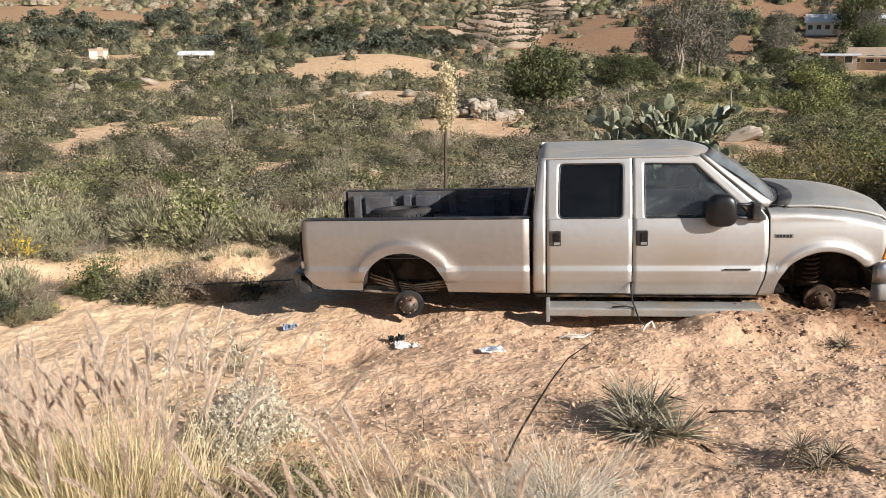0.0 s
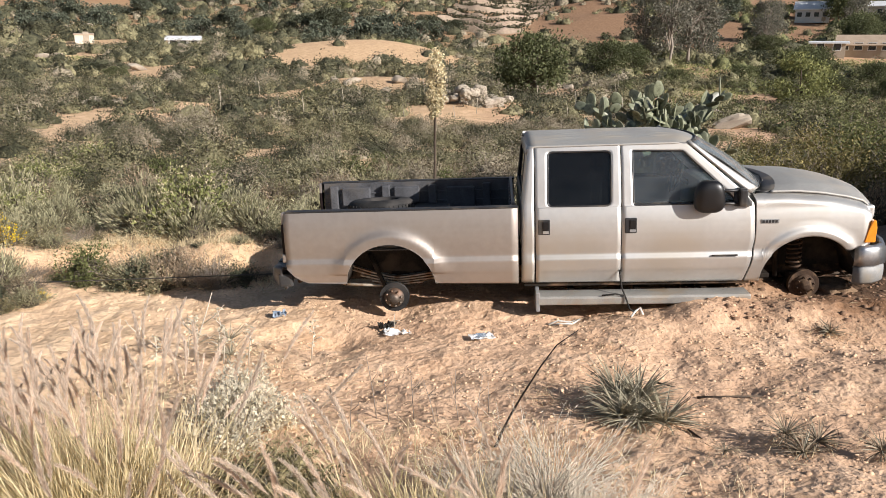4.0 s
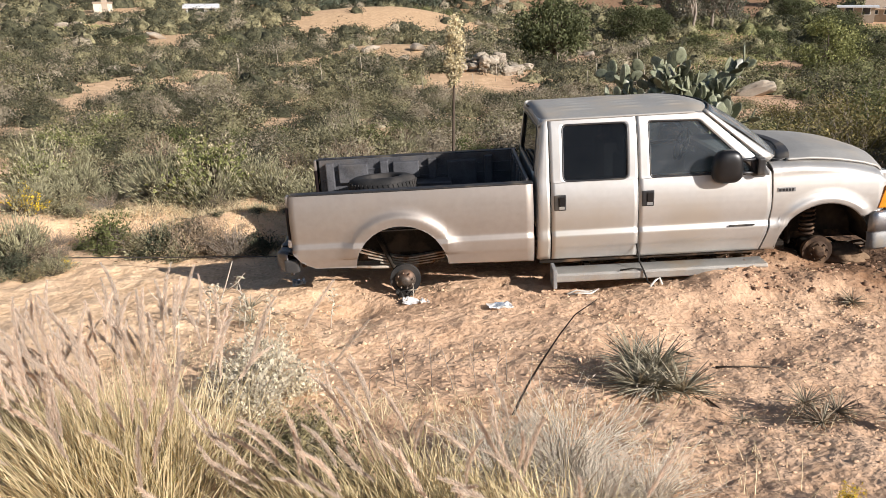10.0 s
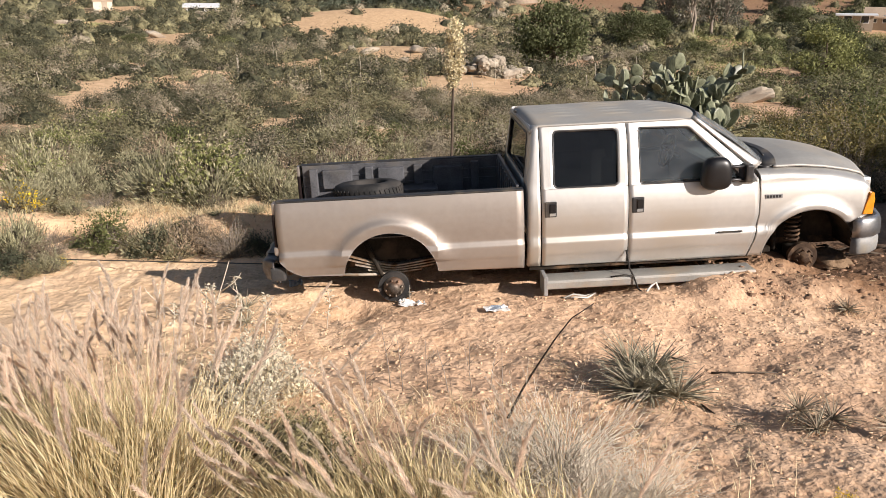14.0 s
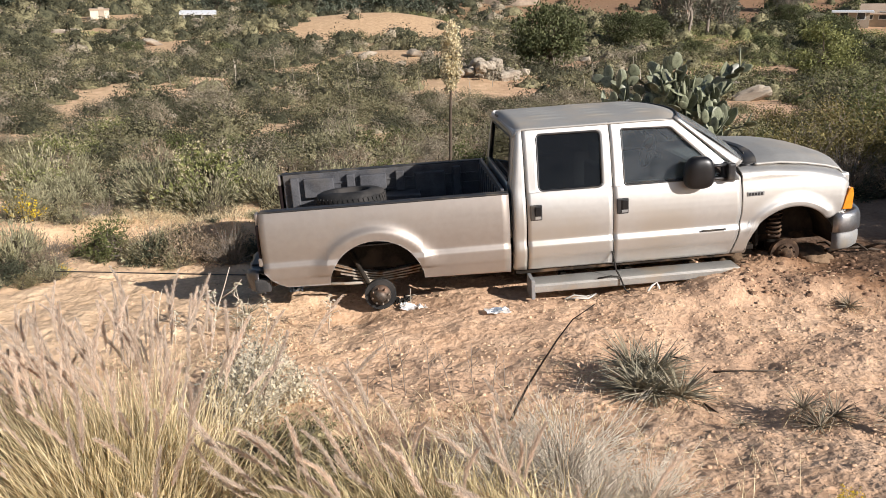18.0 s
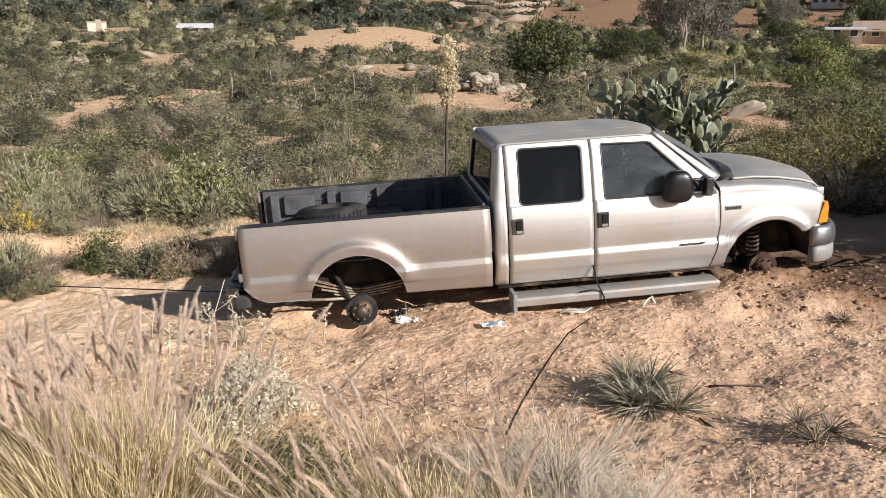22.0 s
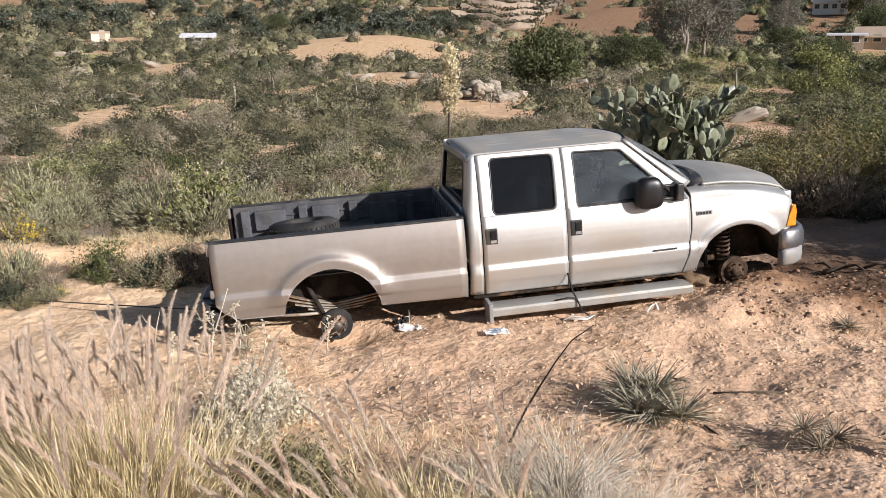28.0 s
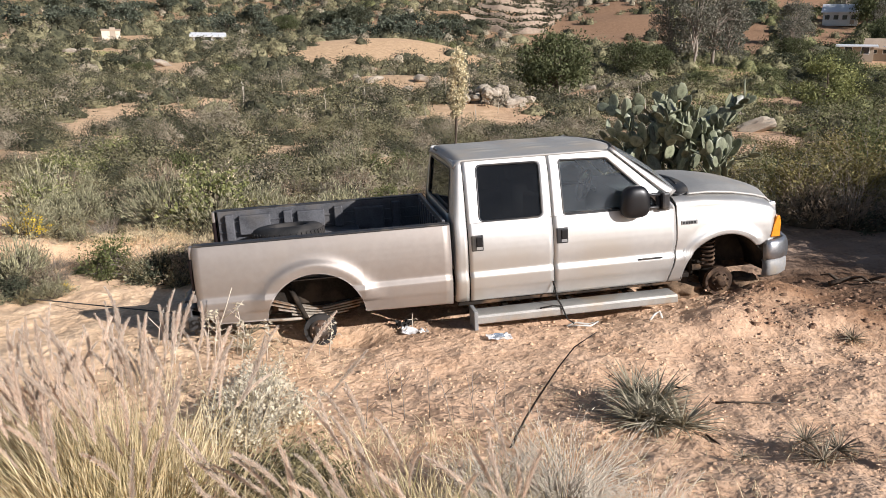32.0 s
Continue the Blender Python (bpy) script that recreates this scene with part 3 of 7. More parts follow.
def build_body():
    cx, cz, r = ARCHES[0]
    fx, fz, fr = ARCHES[1]
    # cargo bed
    bed = part("cargo_bed", bmesh.new(), M_LINER, truck, "black plastic bed liner, open at the tail")
    bm = bmesh.new()
    add_box(bm, -1.11, 1.33, 0.68, 1.32, 0.43, 0.47, 0.01)
    for y0, y1 in ((0.16, 0.675), (1.325, 1.84)):
        add_box(bm, -1.11, -0.56, y0, y1, 0.43, 0.47, 0.01)
        add_box(bm, 0.53, 1.33, y0, y1, 0.43, 0.47, 0.01)
    for y in (0.14, 1.86):
        add_box(bm, -1.11, 1.33, y - 0.012, y + 0.012, 0.66, 0.985, 0.004)
        add_box(bm, -1.11, -0.57, y - 0.012, y + 0.012, 0.44, 0.665, 0.004)
        add_box(bm, 0.54, 1.33, y - 0.012, y + 0.012, 0.44, 0.665, 0.004)
        s = 1 if y < 1 else -1
        add_box(bm, -0.57, 0.54, *sorted((y, y + s * 0.30)), 0.66, 0.70, 0.02)
        add_box(bm, -0.57, 0.54, *sorted((y + s * 0.27, y + s * 0.30)), 0.46, 0.69, 0.01)
        for x0, x1, z0, z1 in ((-1.02, -0.92, 0.5, 0.95), (-0.86, -0.50, 0.70, 0.93), (-0.34, -0.24, 0.705, 0.95), (-0.18, 0.14, 0.72, 0.93), (0.26, 0.36, 0.705, 0.95),
                               (0.50, 0.86, 0.60, 0.91), (0.96, 1.06, 0.5, 0.95)):
            add_box(bm, x0, x1, *sorted((y, y + s * 0.085)), z0, z1, 0.012)
        for z in (0.72, 0.84):
            add_box(bm, -1.10, 1.32, *sorted((y, y + s * 0.026)), z, z + 0.02, 0.005)
    add_box(bm, 1.30, 1.335, 0.15, 1.85, 0.44, 1.02, 0.01)
    for k in range(9):
        add_box(bm, 1.285, 1.305, 0.26 + k * 0.185, 0.32 + k * 0.185, 0.5, 0.97, 0.008)
    for k in range(15):
        add_box(bm, -1.09, 1.30, 0.36 + k * 0.088, 0.40 + k * 0.088, 0.465, 0.48, 0.004)
    bm.to_mesh(bed.data)
    bm.free()
    base = lambda x: float(np.interp(x, (-1.19, -1.10, -0.96, -0.5, 0.5, 1.36), (0.44, 0.30, 0.20, 0.185, 0.175, 0.155)))
    for side in (0, 1):
        xs = arch_columns(-1.148, 1.362, cx, r)
        flank("bed_side", xs, arch_low(base, cx, cz, r), lambda x: 0.985, side, 30, M_BED_PAINT)
        # rail cap
        y0 = (0.046, 0.145) if not side else (WIDE - 0.145, WIDE - 0.046)
        box_part("rail_cap", (-1.13, 1.365, *y0, 0.978, 0.999), M_BLACK, truck, 0.008, "black plastic rail cap")
        # tail corner and lamp
        bm = bmesh.new()
        yy = (lambda a, b: (a, b) if not side else (WIDE - b, WIDE - a))
        add_box(bm, -1.178, -1.144, *yy(0.045, 0.15), 0.86, 0.985, 0.012)
        part("tail_corner", bm, M_BED_PAINT, truck)
        box_part("tail_corner", (-1.195, -1.144, *yy(0.020, 0.15), 0.44, 0.53), M_BED_PAINT, truck, 0.016)
        box_part("tail_lamp", (-1.185, -1.145, *yy(0.022, 0.15), 0.53, 0.865), M_RED, truck, 0.018, "dark red tail lamp lens")
        # inner guard of each arch
        for ax, az, ar in ARCHES:
            rows = []
            for k in range(19):
                a = math.pi * (k / 18) * 0.98 + 0.01 * math.pi
                p = (ax - (ar + 0.012) * math.cos(a), 0, az + (ar + 0.012) * math.sin(a))
                rows.append([(p[0], y, p[2]) for y in (0.03, 0.15, 0.30, 0.43)])
            v, f = sheet(flip(rows, side), 0.012, (0, 0, 1))
            from_lists("wheel_guard", v, f, M_GUARD, truck)
            box_part("inner_wing", (ax - 0.55, ax + 0.55, *yy(0.43, 0.455), 0.20, 0.655), M_GUARD, truck, 0.01)
    # rear bumper
    bm = bmesh.new()
    add_box(bm, -1.19, -1.10, 0.35, 1.65, 0.15, 0.28, 0.02)
    bumper = part("rear_bumper", bm, M_DENT, truck, "crumpled dark chrome rear step bumper")
    rows = []
    for px, pz in ((-1.17, 0.345), (-1.25, 0.37), (-1.33, 0.378), (-1.362, 0.35), (-1.37, 0.27), (-1.36, 0.19), (-1.33, 0.14), (-1.24, 0.13)):
        row = []
        for k in range(41):
            q = 0.05 + 1.9 * k / 40
            d = noise.noise(Vector((px * 5, q * 4.5, pz * 6)))
            row.append((px + 0.035 * d + 0.14 * max(0, abs(q - 1) - 0.82) / 0.13 * (1 if px < -1.3 else 0.2), q, pz + 0.03 * noise.noise(Vector((q * 6, px * 4, 3)))))
        rows.append(row)
    v, f = sheet(rows, 0.012, (1, 0, 0))
    from_lists("bumper_face", v, f, M_DENT, bumper)
    for y0, y1 in ((0.02, 0.13), (1.87, 1.98)):
        box_part("bumper_end", (-1.27, -1.11, y0 + 0.025, y1 - 0.01, 0.15, 0.30), M_TRIM, bumper, 0.03)
    box_part("step_pad", (-1.32, -1.19, 0.3, 1.7, 0.372, 0.388), M_BLACK, bumper, 0.006)
    bm = bmesh.new()
    add_tube(bm, [(-1.36, 1.0, 0.05), (-1.42, 0.94, 0.03), (-1.45, 1.0, 0.02), (-1.42, 1.06, 0.03), (-1.36, 1.0, 0.05)], 0.016, 6)
    add_box(bm, -1.38, -1.05, 0.96, 1.04, 0.02, 0.10, 0.01)
    part("tow_hook", bm, M_RUST, truck)
    # cab flank
    sill = lambda x: float(np.interp(x, (1.4, 3.75), (0.165, 0.155)))
    for side in (0, 1):
        yy = (lambda a, b: (a, b) if not side else (WIDE - b, WIDE - a))
        # rear cab pillar
        rows = []
        for k in range(30):
            z = 0.165 + (1.60 - 0.165) * k / 29
            x0 = float(np.interp(z, (0.16, 1.0, 1.60), (1.392, 1.40, 1.475)))
            x1 = float(np.interp(z, (0.16, 1.0, 1.60), (1.530, 1.533, 1.538)))
            rows.append([(x0, body_y(x0, z) + 0.05, z), (x0 + 0.012, body_y(x0, z) + 0.012, z)] + [(x0 + 0.035 + (x1 - x0 - 0.035) * q / 3, body_y(x0, z), z) for q in range(4)])
        v, f = sheet(flip(rows, side), -0.02 if side else 0.02)
        from_lists("cab_corner", v, f, M_PAINT, truck)
        # doors
        for which, (xa, xb) in (("rear_door", (1.546, 2.430)), ("front_door", (2.440, 3.775))):
            if which == "rear_door":
                xs = list(np.linspace(xa, xb, 20))
                door = flank(which, xs, sill, lambda x: 0.972, side, 26)
                outer = outline([(xa, 0.972), (xa, 1.592), (xb, 1.606), (xb, 0.972)], 0.012)
                win = outline([(1.672, 0.984), (1.682, 1.536), (2.340, 1.530), (2.330, 0.980)], 0.06)
                tint = M_TINT
            else:
                xs = list(np.linspace(xa, xb, 28))
                grid = []
                for z in LEVELS[:-1] + (0.972,):
                    z = min(z, 0.972)
                    end = float(np.interp(z, (0.15, 0.35, 0.6, 0.98), (3.70, 3.755, 3.785, 3.775)))
                    grid.append([(xa + (end - xa) * q / 27, body_y(3.0, z), z) for q in range(28)])
                v, f = sheet(flip(grid, side), -0.018 if side else 0.018)
                door = from_lists(which, v, f, M_PAINT, truck)
                outer = outline([(xa, 0.972), (xa, 1.606), (3.105, 1.592), (3.690, 1.075), (3.775, 0.972)], 0.012)
                win = outline([(2.560, 0.980), (2.552, 1.528), (3.070, 1.515), (3.560, 1.045), (3.600, 0.978)], 0.035)
                tint = M_GLASS
            ring_panel("window_frame", outer, win, side, door)
            glass_sheet("pane", win, side, tint, door)
            seal("window_seal", win, side, door)
            hx = xa + 0.025
            bm = bmesh.new()
            add_box(bm, hx, hx + 0.125, *yy(-0.006, 0.02), 0.695, 0.858, 0.012)
            handle = part("door_handle", bm, M_BLACK, door, "black recessed pull handle")
            box_part("handle_paddle", (hx + 0.052, hx + 0.112, *yy(-0.016, -0.004), 0.745, 0.838), M_GLOSS, handle, 0.004)
            box_part("handle_cup", (hx + 0.050, hx + 0.112, *yy(-0.010, -0.004), 0.708, 0.738), M_GREY, handle, 0.003)
        # fender
        top = lambda x: float(np.interp(x, (3.75, 4.1, 4.5, 4.75, 4.88, 4.96), (1.075, 1.075, 1.035, 0.985, 0.945, 0.90)))
        fbase = lambda x: float(np.interp(x, (3.7, 3.87, 4.83, 4.96), (0.158, 0.14, 0.50, 0.515)))
        grid = []
        cols = arch_columns(3.79, 4.955, fx, fr)
        low = arch_low(fbase, fx, fz, fr)
        for j in range(29):
            s = j / 28
            row = []
            for x in cols:
                z = low(x) + (top(x) - low(x)) * s
                lead = float(np.interp(z, (0.15, 0.35, 0.6, 0.98, 1.1), (-0.075, -0.02, 0.006, 0.0, -0.02))) if x < 3.80 else 0.0
                row.append((x + lead, body_y(x, min(z, 0.93)) + 0.16 * max(0, (z - (top(x) - 0.10)) / 0.10) ** 2 + 1.6 * max(0, x - 4.86) ** 1.6, z))
            grid.append(row)
        v, f = sheet(flip(grid, side), -0.018 if side else 0.018)
        fender = from_lists("front_fender", v, f, M_PAINT, truck)
        bm = bmesh.new()
        rim = [(4.880, 0.545), (4.985, 0.545), (4.990, 0.70), (4.975, 0.775), (4.945, 0.775), (4.905, 0.66)]
        a = [bm.verts.new((x, WIDE + 0.002 if side else -0.002, z)) for x, z in rim]
        b = [bm.verts.new((x + 0.012, WIDE - 0.2 if side else 0.2, z)) for x, z in rim]
        bm.faces.new(a)
        bm.faces.new(b[::-1])
        for k in range(6):
            bm.faces.new((a[k], b[k], b[(k + 1) % 6], a[(k + 1) % 6]))
        bmesh.ops.recalc_face_normals(bm, faces=bm.faces[:])
        bmesh.ops.bevel(bm, geom=bm.edges[:], offset=0.008, segments=2, affect="EDGES", profile=0.6)
        part("marker_lamp", bm, M_AMBER, truck, "amber side marker lamp")
        box_part("headlamp", (4.93, 5.04, *yy(0.20, 0.52), 0.53, 0.77), M_LAMP, truck, 0.025)
        # badge plates with plain bars
        plate = box_part("badge_plate", (3.84, 4.02, *yy(0.000, 0.016), 0.768, 0.812), M_GREY, fender, 0.004, "grey badge with dark bars")
        for k in range(5):
            box_part("badge_bar", (3.852 + k * 0.032, 3.874 + k * 0.032, *yy(-0.004, 0.004), 0.776, 0.804), M_BLACK, plate, 0.002)
        box_part("badge_strip", (3.36, 3.62, *yy(-0.026, -0.010), 0.436, 0.452), M_BLACK, door, 0.003, "thin dark model strip")
        # A-pillar: the painted strip between the door frame and the windshield
        rows = []
        for k in range(13):
            q = k / 12
            ez = 1.600 - 0.530 * q
            ex = 3.112 + 0.610 * q + 0.09 * max(0.0, q - 0.85)
            wx, wy, wz = 3.145 + 0.675 * q, 0.262 - 0.140 * q, 1.596 - 0.481 * q
            e = Vector((ex, body_y(3.0, ez) + 0.002, ez))
            w = Vector((wx + 0.006, wy, wz + 0.008))
            rows.append([tuple(e.lerp(w, f) + Vector((0.012, -0.010, 0.014)) * math.sin(math.pi * f)) for f in (0, 0.2, 0.4, 0.6, 0.8, 1)])
        v, f = sheet(flip(rows, side), -0.02 if side else 0.02)
        from_lists("windshield_pillar", v, f, M_PAINT, truck)
        # mirror
        bm = bmesh.new()
        bmesh.ops.create_icosphere(bm, subdivisions=4, radius=1)
        for v in bm.verts:
            q = v.co / (abs(v.co.x) ** 3.0 + abs(v.co.y) ** 3.0 + abs(v.co.z) ** 3.0) ** (1 / 3.0)
            v.co = Vector((3.30 + 0.150 * q.x * (1 - 0.10 * q.z), (-0.03 if not side else WIDE + 0.03) + 0.092 * q.y, 1.07 + 0.168 * q.z))
        mirror = part("door_mirror", bm, M_GLOSS, truck, "large black towing mirror", True)
        for z in (0.985, 1.12):
            ya = -0.02 if not side else WIDE + 0.02
            tube_part("mirror_arm", [(3.40, ya, z), (3.50, ya, z + 0.006), (3.65, ya + (0.05 if not side else -0.05), z - 0.01)], 0.017, M_BLACK, mirror, 7)
        bm = bmesh.new()
        pts = [(3.57, 0.955), (3.74, 0.955), (3.74, 1.00), (3.68, 1.07), (3.61, 1.14), (3.57, 1.08)]
        rows = [[(x, body_y(3, z) - 0.045, z) for x, z in pts], [(x, body_y(3, z) + 0.01, z) for x, z in pts]]
        a = [bm.verts.new((x, WIDE - y if side else y, z)) for x, y, z in rows[0]]
        b = [bm.verts.new((x, WIDE - y if side else y, z)) for x, y, z in rows[1]]
        bm.faces.new(a)
        bm.faces.new(b[::-1])
        for k in range(6):
            bm.faces.new((a[k], b[k], b[(k + 1) % 6], a[(k + 1) % 6]))
        part("mirror_base", bm, M_BLACK, mirror)
        box_part("mirror_arm_root", (3.60, 3.68, *yy(-0.05, 0.06), 0.965, 1.14), M_BLACK, mirror, 0.02)
        box_part("mirror_face", (3.21, 3.40, *yy(0.040, 0.049), 0.95, 1.19), M_CHROME, mirror, 0.002)
        # running board
        bm = bmesh.new()
        add_box(bm, 1.56, 3.74, *yy(-0.15, 0.09), 0.015, 0.062, 0.016)
        add_box(bm, 1.56, 3.74, *yy(-0.155, -0.125), -0.03, 0.05, 0.012)
        board = part("running_board", bm, M_BOARD, truck, "dusty grey metal running board")
        box_part("board_end", (1.535, 1.575, *yy(-0.155, 0.10), -0.10, 0.105), M_GREY, board, 0.008, "bent grey end bracket")
        for x in (1.9, 2.6, 3.3):
            box_part("board_bracket", (x, x + 0.06, *yy(0.05, 0.35), -0.005, 0.06), M_UNDER, board, 0.006)
        # sill behind the gaps
        box_part("cab_sill", (1.42, 3.78, *yy(0.07, 0.13), 0.11, 1.0), M_UNDER, truck, 0.01)
    # roof
    xs = list(np.linspace(1.452, 3.36, 60))
    ys = list(np.linspace(0.225, 1.775, 90))
    grid = []
    for x in xs:
        row = []
        for y in ys:
            u = (y - 1.0) / 0.775
            z = 1.600 + 0.034 * (1 - abs(u) ** 2.6)
            lead = 0.20 * u * u
            xx = x - lead * max(0.0, (x - 2.4) / 0.96)
            z -= 0.07 * max(0.0, (1.56 - x) / 0.11) ** 2 + 0.055 * max(0.0, (x - 3.10) / 0.26) ** 2
            for x0, x1 in ((1.70, 2.08), (2.28, 2.62), (2.80, 3.06)):
                for yk in (0.62, 0.81, 1.0, 1.19, 1.38):
                    q = max(0.0, 1 - abs(x - (x0 + x1) / 2) / ((x1 - x0) / 2)) ** 0.35
                    z += 0.012 * q * math.exp(-((y - yk) / 0.024) ** 2)
            row.append((xx, y, z))
        grid.append(row)
    v, f = sheet(grid, -0.02, (0, 0, 1))
    f = [q[::-1] for q in f]
    from_lists("roof", v, f, M_ROOF, truck, "dusty grey roof with pressed beads")
    for y in (1.28, 1.36):
        box_part("marker_slot", (1.452, 1.475, y, y + 0.045, 1.585, 1.612), M_BLACK, truck, 0.004)
    # back of the cab with its window
    outer = [(y, z) for y, z in outline([(0.09, 0.50), (0.25, 1.585), (1.75, 1.585), (1.91, 0.50)], 0.03)]
    win = [(y, z) for y, z in outline([(0.33, 1.05), (0.38, 1.50), (1.62, 1.50), (1.67, 1.05)], 0.06)]
    back = lambda z: float(np.interp(z, (0.5, 1.0, 1.60), (1.395, 1.402, 1.468)))
    rows = []
    for t in (0.0, 0.5, 0.93, 1.0):
        row = []
        for (y0, z0), (y1, z1) in zip(outer, win):
            y, z = y0 + (y1 - y0) * t, z0 + (z1 - z0) * t
            row.append((back(z) + (0.012 if t == 1 else 0), y, z))
        rows.append(row + [row[0]])
    v, f = sheet(rows, 0.03, (1, 0, 0))
    wall = from_lists("cab_back", v, f, M_PAINT, truck)
    bm = bmesh.new()
    for off in (0.015, 0.02):
        bm.faces.new([bm.verts.new((back(z) + off, y, z)) for y, z in win])
    part("pane", bm, M_TINT, wall)
    bm = bmesh.new()
    add_tube(bm, [(back(z) + 0.004, y, z) for y, z in win + win[:2]], 0.014, 5, False)
    part("window_seal", bm, M_BLACK, wall, "", True)
    # windshield
    rows = []
    for k in range(13):
        s = k / 12
        row = []
        for q in range(17):
            u = -1 + 2 * q / 16
            half = 0.74 + 0.14 * s
            x = (3.345 - 0.20 * u * u) * (1 - s) + (4.03 - 0.21 * u * u) * s + 0.02 * math.sin(math.pi * s)
            z = (1.600 - 0.006 * u * u) * (1 - s) + 1.115 * s + 0.02 * math.sin(math.pi * s)
            row.append((x, 1 + u * half, z))
        rows.append(row)
    v, f = sheet(rows, 0.006, (-0.4, 0, -0.8))
    from_lists("windshield", v, [q[::-1] for q in f], M_SHIELD, truck, "sloping windshield with dust and sky glare in its film")
    edge = rows[0] + [r[-1] for r in rows[1:]] + rows[-1][::-1][1:] + [r[0] for r in rows[::-1][1:]]
    bm = bmesh.new()
    add_tube(bm, edge, 0.008, 5, False)
    part("windshield_seal", bm, M_BLACK, truck, "", True)
    # cowl with wipers
    rows = []
    for s in (0, 0.5, 1):
        rows.append([((4.00 - 0.20 * u * u) + 0.19 * s, 1 + u * (0.86 - 0.02 * s), 1.098 - 0.02 * (1 - s) * s - 0.03 * abs(u) ** 3 + 0.018 * s) for u in np.linspace(-1, 1, 21)])
    v, f = sheet(rows, -0.014, (0, 0, 1))
    cowl = from_lists("cowl", v, [q[::-1] for q in f], M_BLACK, truck, "black plastic cowl below the windshield")
    for y in (0.35, 1.15):
        tube_part("wiper", [(4.02 - 0.2 * (y - 1) ** 2, y, 1.15), (3.99, y + 0.25, 1.165), (3.93, y + 0.55, 1.19)], 0.011, M_BLACK, cowl, 6)
    # hood
    xs = list(np.linspace(0, 1, 30))
    grid = []
    for s in xs:
        row = []
        for u in np.linspace(-1, 1, 45):
            a = abs(u)
            half = 0.875 - 0.05 * s - 0.10 * max(0, s - 0.8)
            x = 3.95 + 0.20 * (1 - a * a) * (1 - s) + s * (1.07 + 0.12 * (1 - a * a))
            edge_z = float(np.interp(s, (0, 0.25, 0.5, 0.75, 0.9, 1), (1.083, 1.083, 1.055, 1.005, 0.955, 0.875)))
            rise = float(np.interp(a, (0, 0.3, 0.55, 0.70, 0.79, 0.90, 1.0), (0.115, 0.112, 0.100, 0.085, 0.05, 0.012, -0.005)))
            row.append((x, 1 + u * half, edge_z + rise * float(np.interp(s, (0, 0.12, 0.4, 0.7, 1), (0.03, 0.16, 0.38, 0.5, 0.45))) - 0.03 * max(0, s - 0.9) * 10 * (1 - 0.4 * a)))
        grid.append(row)
    v, f = sheet(grid, -0.02, (0, 0, 1))
    from_lists("hood", v, [q[::-1] for q in f], M_ROOF, truck, "dusty hood with a raised centre")
    # nose: grille and front bumper
    grille = box_part("grille", (4.96, 5.06, 0.52, 1.48, 0.53, 0.86), M_BLACK, truck, 0.02)
    for k in range(4):
        box_part("grille_bar", (5.04, 5.10, 0.53, 1.47, 0.56 + k * 0.075, 0.585 + k * 0.075), M_CHROME, grille, 0.008)
    box_part("nose_panel", (4.90, 5.03, 0.16, 1.84, 0.76, 0.90), M_PAINT, truck, 0.03)
    plan = [(4.80, 0.02), (4.90, 0.005), (5.02, 0.03), (5.13, 0.11), (5.20, 0.30), (5.24, 0.62), (5.26, 1.0)]
    plan = plan + [(x, WIDE - y) for x, y in plan[-2::-1]]
    prof = ((0.50, -0.05), (0.512, 0.0), (0.46, 0.022), (0.38, 0.03), (0.30, 0.026), (0.285, 0.0))
    low = ((0.290, -0.01), (0.275, 0.016), (0.20, 0.02), (0.12, 0.012), (0.085, -0.03), (0.09, -0.10))
    for name, pr, m, lab in (("front_bumper", prof, M_CHROME, "dull chrome front bumper"), ("bumper_valance", low, M_GREY, "grey plastic lower valance")):
        rows = []
        for z, o in pr:
            row = []
            for k, (x, y) in enumerate(plan):
                a, b = Vector(plan[max(k - 1, 0)]), Vector(plan[min(k + 1, len(plan) - 1)])
                d = (b - a).normalized()
                nrm = Vector((d.y, -d.x))
                row.append((x + nrm.x * o, y + nrm.y * o, z))
            rows.append(row)
        v, f = sheet(rows, 0.012, (-0.5, 0, 0))
        from_lists(name, v, f, m, truck, lab)
    # chassis
    for y in (0.52, 1.48):
        box_part("frame_rail", (-1.15, 4.95, y - 0.04, y + 0.04, 0.10, 0.25), M_UNDER, truck, 0.01)
    for x in (-1.0, 0.7, 2.0, 3.3, 4.8):
        box_part("cross_member", (x - 0.05, x + 0.05, 0.5, 1.5, 0.12, 0.2), M_UNDER, truck, 0.01)
    box_part("floor_pan", (1.42, 4.0, 0.12, 1.88, 0.15, 0.20), M_UNDER, truck, 0.01)
    box_part("fuel_tank", (0.7, 1.6, 1.0, 1.42, -0.02, 0.2), M_UNDER, truck, 0.04)
    box_part("gearbox", (2.6, 3.6, 0.85, 1.15, -0.03, 0.25), M_UNDER, truck, 0.05)
    box_part("engine", (3.9, 4.9, 0.7, 1.3, 0.1, 0.9), M_UNDER, truck, 0.06)
    tube_part("exhaust_pipe", [(3.2, 0.7, 0.08), (1.2, 0.68, 0.06), (0.5, 0.66, 0.2), (-0.4, 0.62, 0.26), (-1.0, 0.5, 0.14), (-1.15, 0.4, 0.12)], 0.035, M_RUST, truck)
    # rear axle, springs and hubs
    bm = bmesh.new()
    add_tube(bm, [(0.0, 0.2, 0.03), (0.0, 1.8, 0.03)], 0.05, 10)
    part("rear_axle", bm, M_UNDER, truck, "", True)
    v, f = lathe([(0.001, -0.16), (0.10, -0.13), (0.15, -0.04), (0.16, 0.03), (0.12, 0.1), (0.001, 0.14)], (0, 1.0, 0.03), "y", 16)
